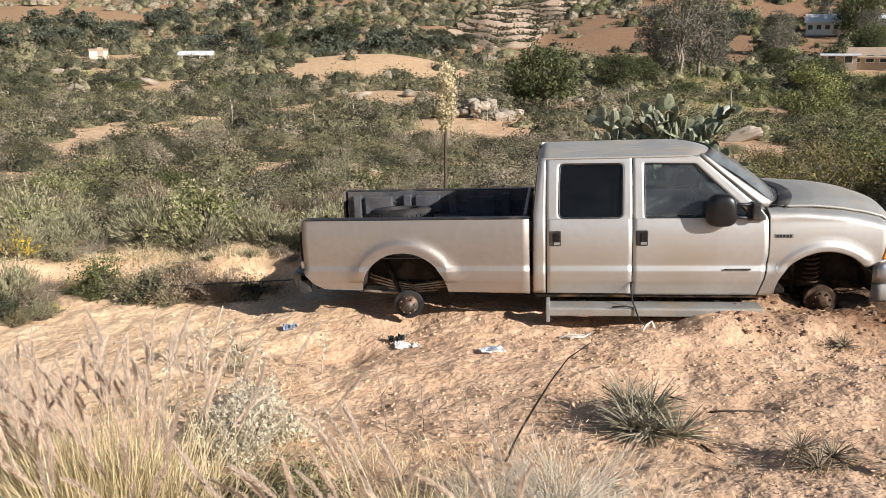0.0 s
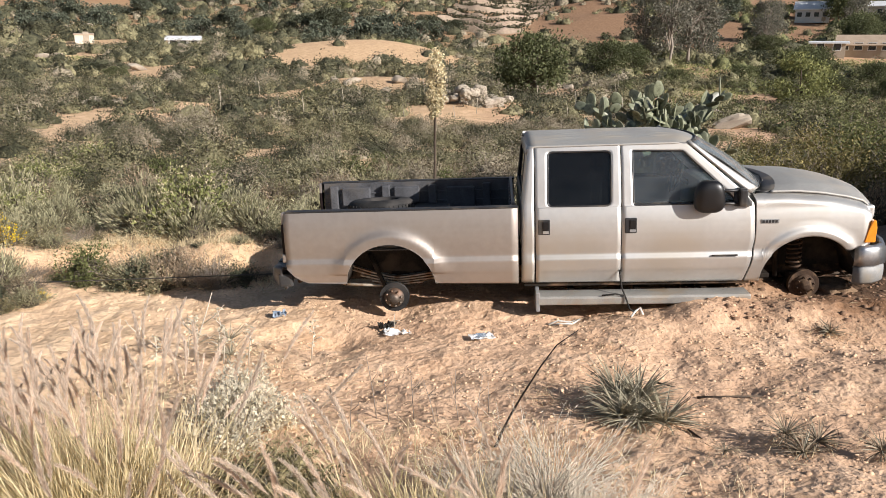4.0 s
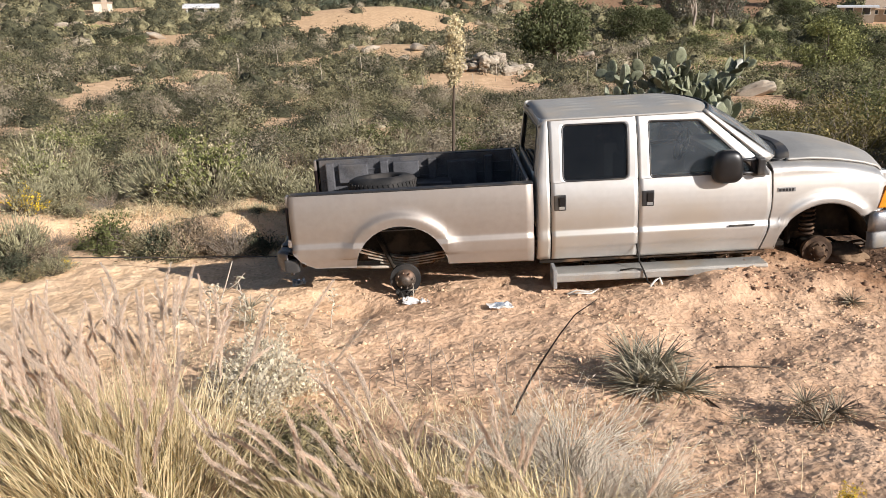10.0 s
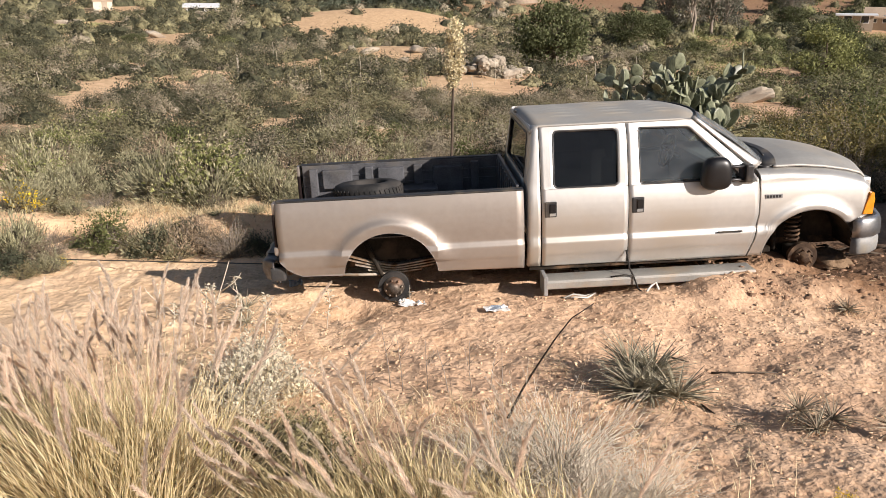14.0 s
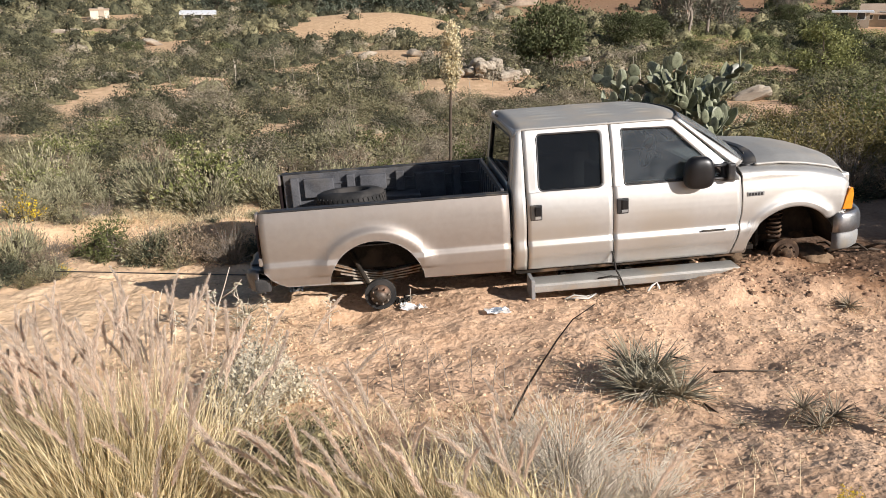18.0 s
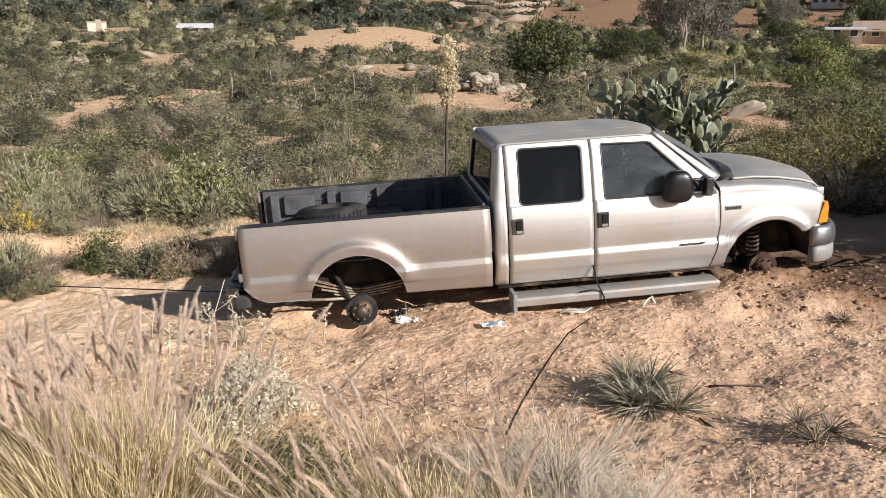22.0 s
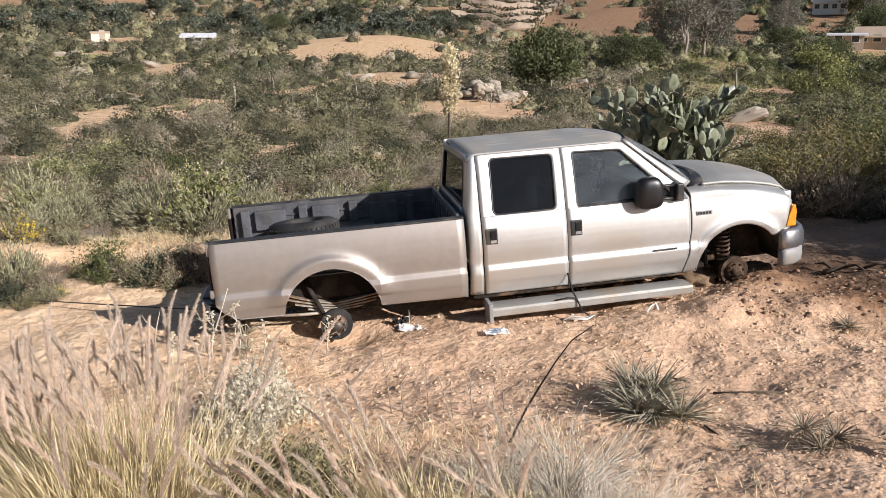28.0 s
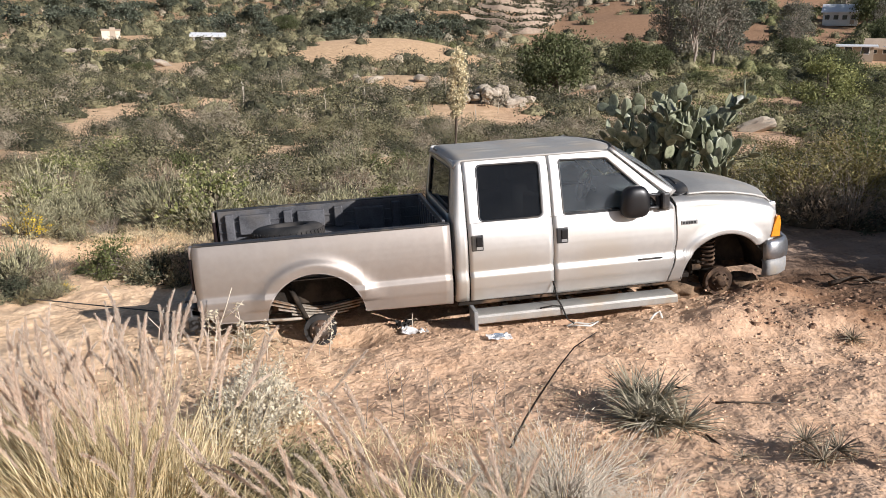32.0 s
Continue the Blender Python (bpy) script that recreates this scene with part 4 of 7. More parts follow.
    from_lists("differential", v, f, M_UNDER, truck)
    for y in (0.42, 1.58):
        for k in range(4):
            h = 0.68 - 0.13 * k
            row = [(x, 0.135 - 0.026 * k + (0.20 if x < 0 else 0.10) * (abs(x) / 0.66) ** 1.35 * (1 - 0.12 * k)) for x in np.linspace(-h, h, 15)]
            v, f = sheet([[(x, y + w, z) for x, z in row] for w in (-0.038, 0.038)], 0.015, (0, 0, 1))
            from_lists("leaf_spring", v, f, M_LEAFSPRING, truck, "", False)
        tube_part("sway_bar", [(-0.62, y - 0.06, 0.085), (-0.35, y - 0.06, 0.065), (-0.06, y - 0.05, 0.055)], 0.017, M_LEAFSPRING, truck, 7)
    for y in (0.33, 1.67):
        tube_part("shock_absorber", [(-0.12, y, 0.02), (-0.30, y + (0.08 if y < 1 else -0.08), 0.42)], [0.022, 0.03], M_GUARD, truck)
    for hx, hz, big in ((-0.01, -0.015, 0.165), (4.375, 0.06, 0.160)):
        for s in (0, 1):
            y0 = 0.10 if not s else 1.90
            d = 1 if not s else -1
            v, f = lathe([(0.001, 0.05 * d), (big, 0.05 * d), (big, 0.10 * d), (big - 0.02, 0.12 * d), (0.08, 0.16 * d), (0.001, 0.18 * d)], (hx, y0, hz))
            hub = from_lists("wheel_hub", v, f, M_RUBBER if hx < 1 else M_RUST, truck, "bare wheel hub with its drum", False)
            v, f = lathe([(0.112, 0.052 * d), (0.108, 0.028 * d), (0.075, 0.018 * d), (0.062, 0.0), (0.045, -0.03 * d), (0.02, -0.035 * d), (0.001, -0.035 * d)], (hx, y0, hz), "y", 20)
            from_lists("hub_face", v, f, M_HUB if hx < 1 else M_RUST, hub, "worn hub flange")
            for k in range(8):
                a = k * math.tau / 8 + 0.2
                px, pz = hx + 0.088 * math.cos(a), hz + 0.088 * math.sin(a)
                tube_part("stud", [(px, y0 + 0.04 * d, pz), (px, y0 - 0.012 * d, pz)], 0.009, M_STEEL if hx < 1 else M_RUST, hub, 6)
    # front axle, coil springs
    bm = bmesh.new()
    add_tube(bm, [(4.352, 0.2, 0.05), (4.352, 1.8, 0.05)], 0.05, 10)
    part("front_axle", bm, M_UNDER, truck, "", True)
    for y in (0.40, 1.60):
        pts = [(4.30 + 0.068 * math.cos(a * 0.5), y - (0.12 if y < 1 else -0.12) + 0.068 * math.sin(a * 0.5), 0.20 + 0.0040 * a) for a in range(0, 105)]
        tube_part("coil_spring", pts, 0.013, M_RUST, truck, 6)
        tube_part("front_shock", [(4.16, y, 0.08), (4.14, y + 0.02, 0.62)], [0.028, 0.03], M_UNDER, truck)
        box_part("steering_knuckle", (4.26, 4.44, *sorted((y, y + (-0.16 if y < 1 else 0.16))), -0.02, 0.15), M_UNDER, truck, 0.03)
    # soil packed into the front arches
    for name, cx, cy, cz, rx, ry, rz, seed in (("packed_soil", 4.02, 0.42, -0.09, 0.26, 0.24, 0.12, 1), ("packed_soil", 4.74, 0.36, -0.06, 0.24, 0.24, 0.10, 2), ("packed_soil", 4.0, 1.66, -0.02, 0.26, 0.26, 0.15, 3)):
        bm = bmesh.new()
        bmesh.ops.create_icosphere(bm, subdivisions=4, radius=1)
        for v in bm.verts:
            q = v.co * (1 + 0.35 * noise.noise(v.co * 2.2 + Vector((seed, 0, 0))) + 0.16 * noise.noise(v.co * 6 + Vector((0, seed, 0))))
            v.co = Vector((cx + q.x * rx, cy + q.y * ry, cz + q.z * rz))
        part(name, bm, M_DAMP, truck, "brown sandy soil packed into the wheel arch", True)
    # cabin
    box_part("cabin_floor", (1.45, 3.9, 0.14, 1.86, 0.2, 0.24), M_TRIM, truck, 0.01)
    for y0, y1 in ((0.22, 0.78), (1.22, 1.78)):
        seat = box_part("front_seat", (2.45, 2.98, y0, y1, 0.40, 0.58), M_SEAT, truck, 0.05, "grey cloth front seat")
        box_part("seat_back", (2.32, 2.48, y0, y1, 0.52, 1.14), M_SEAT, seat, 0.05, turn=None)
        box_part("headrest", (2.33, 2.43, y0 + 0.14, y1 - 0.14, 1.17, 1.36), M_SEAT, seat, 0.04)
    bench = box_part("rear_bench", (1.62, 2.10, 0.22, 1.78, 0.40, 0.58), M_SEAT, truck, 0.05, "grey cloth rear bench")
    box_part("bench_back", (1.50, 1.66, 0.22, 1.78, 0.52, 1.2), M_SEAT, bench, 0.05)
    box_part("dashboard", (3.45, 3.95, 0.13, 1.87, 0.62, 1.06), M_DASH, truck, 0.06)
    pts = [(3.30 + 0.06 * math.sin(a), 1.48 + 0.19 * math.cos(a), 1.02 + 0.18 * math.sin(a)) for a in (k * math.tau / 24 for k in range(25))]
    wheel = tube_part("steering_wheel", pts, 0.017, M_TRIM, truck, 6)
    tube_part("steering_column", [(3.31, 1.48, 1.02), (3.6, 1.48, 0.88)], 0.035, M_TRIM, wheel)
    for a in (0.1, 2.1, 4.2):
        tube_part("spoke", [(3.31, 1.48, 1.02), (3.30 + 0.06 * math.sin(a), 1.48 + 0.19 * math.cos(a), 1.02 + 0.18 * math.sin(a))], 0.014, M_TRIM, wheel, 6)
    box_part("door_lining", (1.56, 3.74, 1.86, 1.89, 0.3, 0.96), M_DASH, truck, 0.01)
    box_part("near_door_lining", (1.56, 3.74, 0.115, 0.14, 0.3, 0.95), M_DASH, truck, 0.01)
    for y in (0.62, 1.02):
        box_part("grab_visor", (3.02, 3.20, y, y + 0.34, 1.50, 1.52), M_DASH, truck, 0.006)


build_body()


def build_spare():
    """The loose tyre that lies in the bed and rides with it."""
    prof = [(0.215, -0.13), (0.25, -0.138), (0.33, -0.135), (0.385, -0.11), (0.40, -0.07), (0.402, 0.0), (0.40, 0.07), (0.385, 0.11), (0.33, 0.135), (0.25, 0.138), (0.215, 0.13), (0.205, 0.0), (0.215, -0.13)]
    v, f = lathe(prof, (0, 0, 0), "z", 40)
    tyre = from_lists("loose_tyre", v, f, M_RUBBER, None)
    bm = bmesh.new()
    for k in range(44):
        a = k * math.tau / 44
        m = Matrix.Rotation(a, 4, "Z")
        for z in (-0.06, 0.0, 0.06):
            add_box(bm, 0.397, 0.409, -0.02, 0.02, z - 0.024, z + 0.024, 0, m @ Matrix.Rotation(0.3 if z else -0.2, 4, "X"))
    part("tread", bm, M_RUBBER, tyre)
    return tagged(tyre, "worn black tyre lying flat in the truck bed", "tyre")


SPARE_SEAT = pose(-0.28, 1.30, 0.735, -6, 1, 20)
spare = build_spare()


# ---- plants ----
def leafy(name, lo, hi, **more):
    kw = dict(rough=0.75, scale=3, fine=30, bump=0, island=0.45, through=0.25)
    kw.update(more)
    return material(name, lo, hi, **kw)


M_SAGE = leafy("sage_leaf", (0.235, 0.222, 0.133), (0.46, 0.43, 0.272), thing=0.12)
M_GREEN = leafy("green_leaf", (0.085, 0.103, 0.037), (0.21, 0.215, 0.085), thing=0.2)
M_OLIVE = leafy("olive_leaf", (0.13, 0.115, 0.058), (0.34, 0.29, 0.155), thing=0.2)
M_BROWN = leafy("dry_brown_leaf", (0.19, 0.14, 0.09), (0.45, 0.35, 0.24), thing=0.2)
M_DARK = leafy("dark_leaf", (0.045, 0.052, 0.032), (0.13, 0.135, 0.082), thing=0.2)
M_LIME = leafy("yellow_green_leaf", (0.14, 0.155, 0.055), (0.31, 0.31, 0.125), thing=0.15)
M_GOLD = leafy("golden_leaf", (0.13, 0.108, 0.04), (0.34, 0.285, 0.115), thing=0.15)
M_WHITE = leafy("white_felt_leaf", (0.52, 0.47, 0.355), (0.92, 0.85, 0.68), through=0.5, thing=0.08)
M_CREAM = leafy("cream_petal", (0.55, 0.46, 0.28), (0.76, 0.68, 0.47))
M_YELLOW = leafy("yellow_petal", (0.75, 0.52, 0.02), (0.90, 0.68, 0.05), island=0.2)
M_GUM = leafy("gum_leaf", (0.105, 0.103, 0.078), (0.27, 0.255, 0.20), thing=0.15)
M_SCRUB = leafy("scrub_oak_leaf", (0.05, 0.060, 0.042), (0.175, 0.19, 0.135), thing=0.25)
M_OAK = leafy("oak_leaf", (0.05, 0.062, 0.027), (0.165, 0.175, 0.08), thing=0.2)
M_TWIG = material("grey_twig", (0.20, 0.165, 0.13), (0.36, 0.31, 0.26), 0.9, 0, 8, 60, 0.2, 0.004, thing=0.15)
M_BARK = material("dark_bark", (0.05, 0.036, 0.026), (0.13, 0.10, 0.075), 0.9, 0, 4, 30, 0.6, 0.02)
M_DRY = material("bleached_twig", (0.48, 0.42, 0.335), (0.69, 0.615, 0.505), 0.9, 0, 8, 60, 0.2, 0.004)
M_STRAW = leafy("straw_blade", (0.42, 0.33, 0.165), (0.90, 0.76, 0.48), island=0.3, through=0.35, thing=0.08)
M_GRASS = leafy("green_blade", (0.20, 0.18, 0.065), (0.46, 0.40, 0.165), island=0.35, through=0.35)
M_PLUME = leafy("plume_bristle", (0.70, 0.585, 0.48), (0.92, 0.81, 0.69), island=0.2, through=0.55, thing=0.12)
M_SPIKE = leafy("yucca_blade", (0.15, 0.132, 0.085), (0.45, 0.40, 0.285), island=0.35, through=0.1, rough=0.6)
M_HAY = leafy("bleached_hay", (0.58, 0.46, 0.27), (0.92, 0.79, 0.53), island=0.3, through=0.35)
M_DEAD = leafy("dead_blade", (0.16, 0.12, 0.08), (0.34, 0.27, 0.19), island=0.4, through=0.1)
M_FAR_DARK = leafy("far_dark_leaf", (0.036, 0.037, 0.021), (0.112, 0.108, 0.062), scale=0.9, fine=6.0, island=0.16, through=0.12, spread=(0.36, 0.64))
M_FAR_DARK_MASS = material("far_dark_leaf_mass", (0.036, 0.037, 0.021), (0.112, 0.108, 0.062), 0.85, 0, 1.6, 7.0, 1.0, 0.16, spread=(0.42, 0.58))
M_FAR_OLIVE = leafy("far_olive_leaf", (0.104, 0.094, 0.05), (0.312, 0.283, 0.16), scale=0.9, fine=6.0, island=0.16, through=0.12, spread=(0.36, 0.64))
M_FAR_OLIVE_MASS = material("far_olive_leaf_mass", (0.104, 0.094, 0.05), (0.312, 0.283, 0.16), 0.85, 0, 1.6, 7.0, 1.0, 0.16, spread=(0.42, 0.58))
M_FAR_DRY = leafy("far_dry_leaf", (0.158, 0.132, 0.09), (0.432, 0.37, 0.265), scale=0.9, fine=6.0, island=0.16, through=0.12, spread=(0.36, 0.64))
M_FAR_DRY_MASS = material("far_dry_leaf_mass", (0.158, 0.132, 0.09), (0.432, 0.37, 0.265), 0.85, 0, 1.6, 7.0, 1.0, 0.16, spread=(0.42, 0.58))
# dark brown of the shrub cores, inner shade put into the colour
M_SHRUB_SHADE = material("shrub_shade", (0.05, 0.041, 0.028), (0.13, 0.106, 0.072), 0.95, 0, 5, 24, 1.0, 0.05)
M_FAR_GREEN = leafy("far_green_leaf", (0.064, 0.07, 0.029), (0.205, 0.203, 0.088), scale=0.9, fine=6.0, island=0.16, through=0.12, spread=(0.36, 0.64))
M_FAR_GREEN_MASS = material("far_green_leaf_mass", (0.064, 0.07, 0.029), (0.205, 0.203, 0.088), 0.85, 0, 1.6, 7.0, 1.0, 0.16, spread=(0.42, 0.58))
M_PAD = material("cactus_pad", (0.035, 0.044, 0.022), (0.34, 0.355, 0.235), 0.42, 0, 3, 18, 0.25, 0.01, (0.26, 0.275, 0.18), 2.2, thing=0.45)


def unit(v):
    return v / (np.linalg.norm(v, axis=-1, keepdims=True) + 1e-9)


def cards(g, p, d, length, width, face=None):
    """Pointed leaves: from p along d."""
    n = len(p)
    d = unit(d)
    s = unit(np.cross(d, g.normal(size=(n, 3)) if face is None else face))
    L = np.broadcast_to(length, (n,))[:, None]
    W = np.broadcast_to(width, (n,))[:, None]
    bend = np.array([0, 0, -0.12]) * L
    return np.stack([p, p + d * L * 0.5 + s * W, p + d * L + bend, p + d * L * 0.5 - s * W], 1)


def blades(g, p, d, length, width, droop, parts=4):
    """Long bent blades or hairs of several quads each."""
    n = len(p)
    d = unit(d)
    s = unit(np.cross(d, np.array([0, 0, 1.0]) + g.normal(0, 0.4, (n, 3))))
    L = np.broadcast_to(length, (n,))[:, None]
    W = np.broadcast_to(width, (n,))[:, None]
    flat = d * np.array([1, 1, 0])
    pts = []
    for k in range(parts + 1):
        t = k / parts
        c = p + d * L * t + (flat * 0.6 - np.array([0, 0, 1.0])) * (np.broadcast_to(droop, (n,))[:, None] * L * t * t)
        w = W * (1 - t) ** 0.6
        pts.append((c - s * w, c + s * w))
    out = []
    for k in range(parts):
        out.append(np.stack([pts[k][0], pts[k][1], pts[k + 1][1], pts[k + 1][0]], 1))
    return np.concatenate(out)


def cores(g, c, R, H, rings=4, sides=8, fill=0.72):
    """Uneven inner masses of many shrubs at once: quads of half domes at c with radii R and heights H."""
    n = len(c)
    th = np.linspace(0.0, math.pi / 2, rings + 1)[None, :, None]
    ph = np.linspace(0, math.tau, sides, endpoint=False)[None, None, :] + g.uniform(0, 6, (n, 1, 1))
    lump = 1 + 0.18 * np.sin(ph * 3 + g.uniform(0, 6, (n, 1, 1))) + g.uniform(-0.12, 0.12, (n, rings + 1, sides))
    r = fill * lump
    x = c[:, 0, None, None] + R[:, None, None] * r * np.cos(th) * np.cos(ph)
    y = c[:, 1, None, None] + R[:, None, None] * r * np.cos(th) * np.sin(ph)
    z = c[:, 2, None, None] + H[:, None, None] * (0.04 + r * np.sin(th) * np.ones_like(ph))
    p = np.stack([x, y, z], -1)
    q = np.roll(p, -1, 2)
    return np.stack([p[:, :-1], q[:, :-1], q[:, 1:], p[:, 1:]], 3).reshape(-1, 4, 3)


def mounds(name, g, c, R, H, rings, sides, mat, parent, fill):
    """Soft uneven leafy masses of many shrubs in one smooth mesh."""
    n = len(c)
    th = np.linspace(-0.12, math.pi / 2 * 0.94, rings)[None, :, None]
    ph = (np.linspace(0, math.tau, sides, endpoint=False)[None, None, :] + g.uniform(0, 6, (n, 1, 1))) + 0 * th
    lump = 1 + 0.20 * np.sin(ph * 2 + g.uniform(0, 6, (n, 1, 1))) + 0.14 * np.sin(ph * 3 + th * 4 + g.uniform(0, 6, (n, 1, 1))) + g.uniform(-0.10, 0.10, (n, rings, sides))
    r = fill * lump
    p = np.stack([c[:, 0, None, None] + R[:, None, None] * r * np.cos(th) * np.cos(ph), c[:, 1, None, None] + R[:, None, None] * r * np.cos(th) * np.sin(ph),
                  c[:, 2, None, None] + H[:, None, None] * r * np.sin(th)], -1).reshape(-1, 3)
    j, k = np.meshgrid(np.arange(rings - 1), np.arange(sides), indexing="ij")
    a, b = j * sides + k, j * sides + (k + 1) % sides
    quad = np.stack([a, b, b + sides, a + sides], -1).reshape(-1, 4)
    f = (np.arange(n)[:, None, None] * rings * sides + quad[None]).reshape(-1, 4).astype(np.int32)
    me = bpy.data.meshes.new(name)
    me.vertices.add(len(p))
    me.vertices.foreach_set("co", p.astype(np.float32).ravel())
    me.loops.add(f.size)
    me.loops.foreach_set("vertex_index", f.ravel())
    me.polygons.add(len(f))
    me.polygons.foreach_set("loop_start", np.arange(0, f.size, 4, dtype=np.int32))
    me.update(calc_edges=True)
    return tagged(link_mesh(name, me, mat, parent, "", True), kind="stuff")


def shrub_shape(g, R, H, twigs, per, leaf, width, upright, low=0.2, stray=0.9):
    """Leaf cards on many twigs inside an uneven dome, and the starts and tips of the twigs."""
    ph = g.uniform(0, math.tau, twigs)
    c = g.uniform(0, 1, twigs) ** 0.8
    s = np.sqrt(1 - c * c)
    lump = 1 + 0.30 * np.sin(ph * 3 + g.uniform(0, 6)) * s + 0.26 * np.sin(ph * 5 + c * 7 + g.uniform(0, 6))
    f = lump * (0.5 + 0.5 * g.random(twigs) ** 0.5)
    tip = np.stack([R * s * np.cos(ph) * f, R * s * np.sin(ph) * f, H * (low + (1 - low) * c * f)], -1)
    start = tip * np.array([0.5, 0.5, 0.45]) + g.normal(0, 0.04 * R, (twigs, 3))
    t = g.uniform(0, 1.05, (twigs, per, 1))
    p = (start[:, None] * (1 - t) + tip[:, None] * t + g.normal(0, 0.018 * (R + H), (twigs, per, 3))).reshape(-1, 3)
    d = np.repeat(unit(tip - start), per, 0) * upright + unit(g.normal(size=(len(p), 3))) * stray + np.array([0, 0, 0.35 * upright])
    n = len(p)
    out = unit(p - np.array([0, 0, 0.15 * H])) + g.normal(0, 0.36, (n, 3))
    return cards(g, p, d, leaf * g.uniform(0.6, 1.3, n), width * g.uniform(0.6, 1.2, n), out), start, tip


def stems_mesh(name, start, tip, radius, mat, parent, many, g):
    bm = bmesh.new()
    pick = g.permutation(len(tip))[:many]
    for k in pick:
        a, b = start[k], tip[k]
        root = Vector((a[0] * 0.12, a[1] * 0.12, -0.03))
        mid = Vector(a) * 0.8 + Vector((0, 0, 0.02))
        tip_v = Vector(b)
        k1, k2 = (Vector(g.normal(0, 0.05, 3)) * tip_v.length for _ in range(2))
        add_tube(bm, [root, mid + k1 * 0.6, mid.lerp(tip_v, 0.5) + k2, tip_v], [radius, radius * 0.75, radius * 0.5, radius * 0.2], 3, False)
    return tagged(part(name, bm, mat, parent, "", True), kind="stuff")


def make_shrub(name, seed, R, H, twigs, per, leaf, width, upright, mat, stem_mat=None, many=22, radius=0.008, flowers=None, low=0.15, stray=0.9):
    g = np.random.default_rng(seed)
    c, a, b = shrub_shape(g, R, H, twigs, per, leaf, width, upright, low, stray)
    ob = quads(name, c, mat)
    # a dark solid core stands in for the shade inside the shrub
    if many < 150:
        tagged(quads("shade_core", cores(g, np.zeros((1, 3)), np.array([R]), np.array([H]), 6, 12, 0.50 if H < 1 else 0.36), M_SHRUB_SHADE, ob), kind="stuff")
    stems_mesh("twig_tangle", a, b, radius, stem_mat or M_TWIG, ob, many, g)
    if flowers:
        fm, count, size = flowers
        k = g.permutation(len(b))[:count]
        p = np.repeat(b[k], 9, 0) + g.normal(0, size * 0.9, (9 * len(k), 3))
        tagged(quads("blossom", cards(g, p, g.normal(size=(len(p), 3)) + np.array([0, 0, 0.8]), size, size * 0.4), fm, ob), kind="stuff")
    return ob


KINDS = {
    "sagebrush": (lambda s: make_shrub("sagebrush", s, 0.50, 0.62, 300, 9, 0.090, 0.0085, 1.3, M_SAGE, stray=0.45, low=0.05), "silvery grey-green sagebrush with fine upright leaves"),
    "green_shrub": (lambda s: make_shrub("green_shrub", s, 0.55, 0.74, 330, 7, 0.062, 0.017, 0.6, M_GREEN), "green leafy chaparral shrub on the slope"),
    "olive_shrub": (lambda s: make_shrub("olive_shrub", s, 0.55, 0.70, 330, 7, 0.062, 0.0145, 0.7, M_OLIVE, many=60), "olive-brown chaparral shrub with small leaves"),
    "brown_shrub": (lambda s: make_shrub("brown_shrub", s, 0.52, 0.66, 280, 7, 0.064, 0.0105, 0.9, M_BROWN, many=90, radius=0.006), "half-dry brown buckwheat shrub full of twigs"),
    "dark_shrub": (lambda s: make_shrub("dark_shrub", s, 0.55, 0.70, 330, 7, 0.060, 0.017, 0.5, M_DARK, M_BARK), "dark green dense shrub shading the ground"),
    "flowering_shrub": (lambda s: make_shrub("flowering_shrub", s, 0.55, 0.72, 300, 7, 0.062, 0.016, 0.7, M_LIME, flowers=(M_CREAM, 170, 0.017)), "yellow-green shrub topped with cream blossom"),
    "golden_shrub": (lambda s: make_shrub("golden_shrub", s, 0.55, 0.76, 300, 7, 0.060, 0.014, 0.8, M_GOLD, many=90), "golden and green shrub with dry branch tips"),
    "tall_golden_shrub": (lambda s: make_shrub("tall_golden_shrub", s, 0.95, 1.75, 680, 8, 0.088, 0.019, 0.8, M_GOLD, many=120, radius=0.010), "tall golden-green bush with dry branch tips"),
    "tall_green_shrub": (lambda s: make_shrub("tall_green_shrub", s, 1.0, 1.70, 680, 8, 0.085, 0.020, 0.6, M_GREEN, many=70, radius=0.010), "tall leafy green bush beside the track"),
    "twiggy_shrub": (lambda s: make_shrub("twiggy_shrub", s, 0.50, 0.55, 200, 5, 0.045, 0.004, 1.0, M_BROWN, M_TWIG, many=170, radius=0.005), "nearly bare shrub of tangled grey twigs"),
}
STOCK = {}
SHRUB_SEED = [100]


def plant(kind, x, y, size=1.0, tall=1.0, turn=None, sink=0.03):
    """A shrub of one of two shapes of its kind; each shape is built once and then copied."""
    key = (kind, int(random.random() * 2) % 2)
    a = random.uniform(0, 360) if turn is None else turn
    m = pose(x, y, ground_z(x, y) - sink, random.uniform(-6, 6), random.uniform(-6, 6), a) @ Matrix.Diagonal((size, size, size * tall, 1))
    if key in STOCK:
        return copy_thing(STOCK[key], m)
    SHRUB_SEED[0] += 1
    ob = tagged(KINDS[kind][0](SHRUB_SEED[0]), KINDS[kind][1], "shrub", "chaparral shrubs")
    STOCK[key] = ob
    ob.matrix_basis = m
    return ob


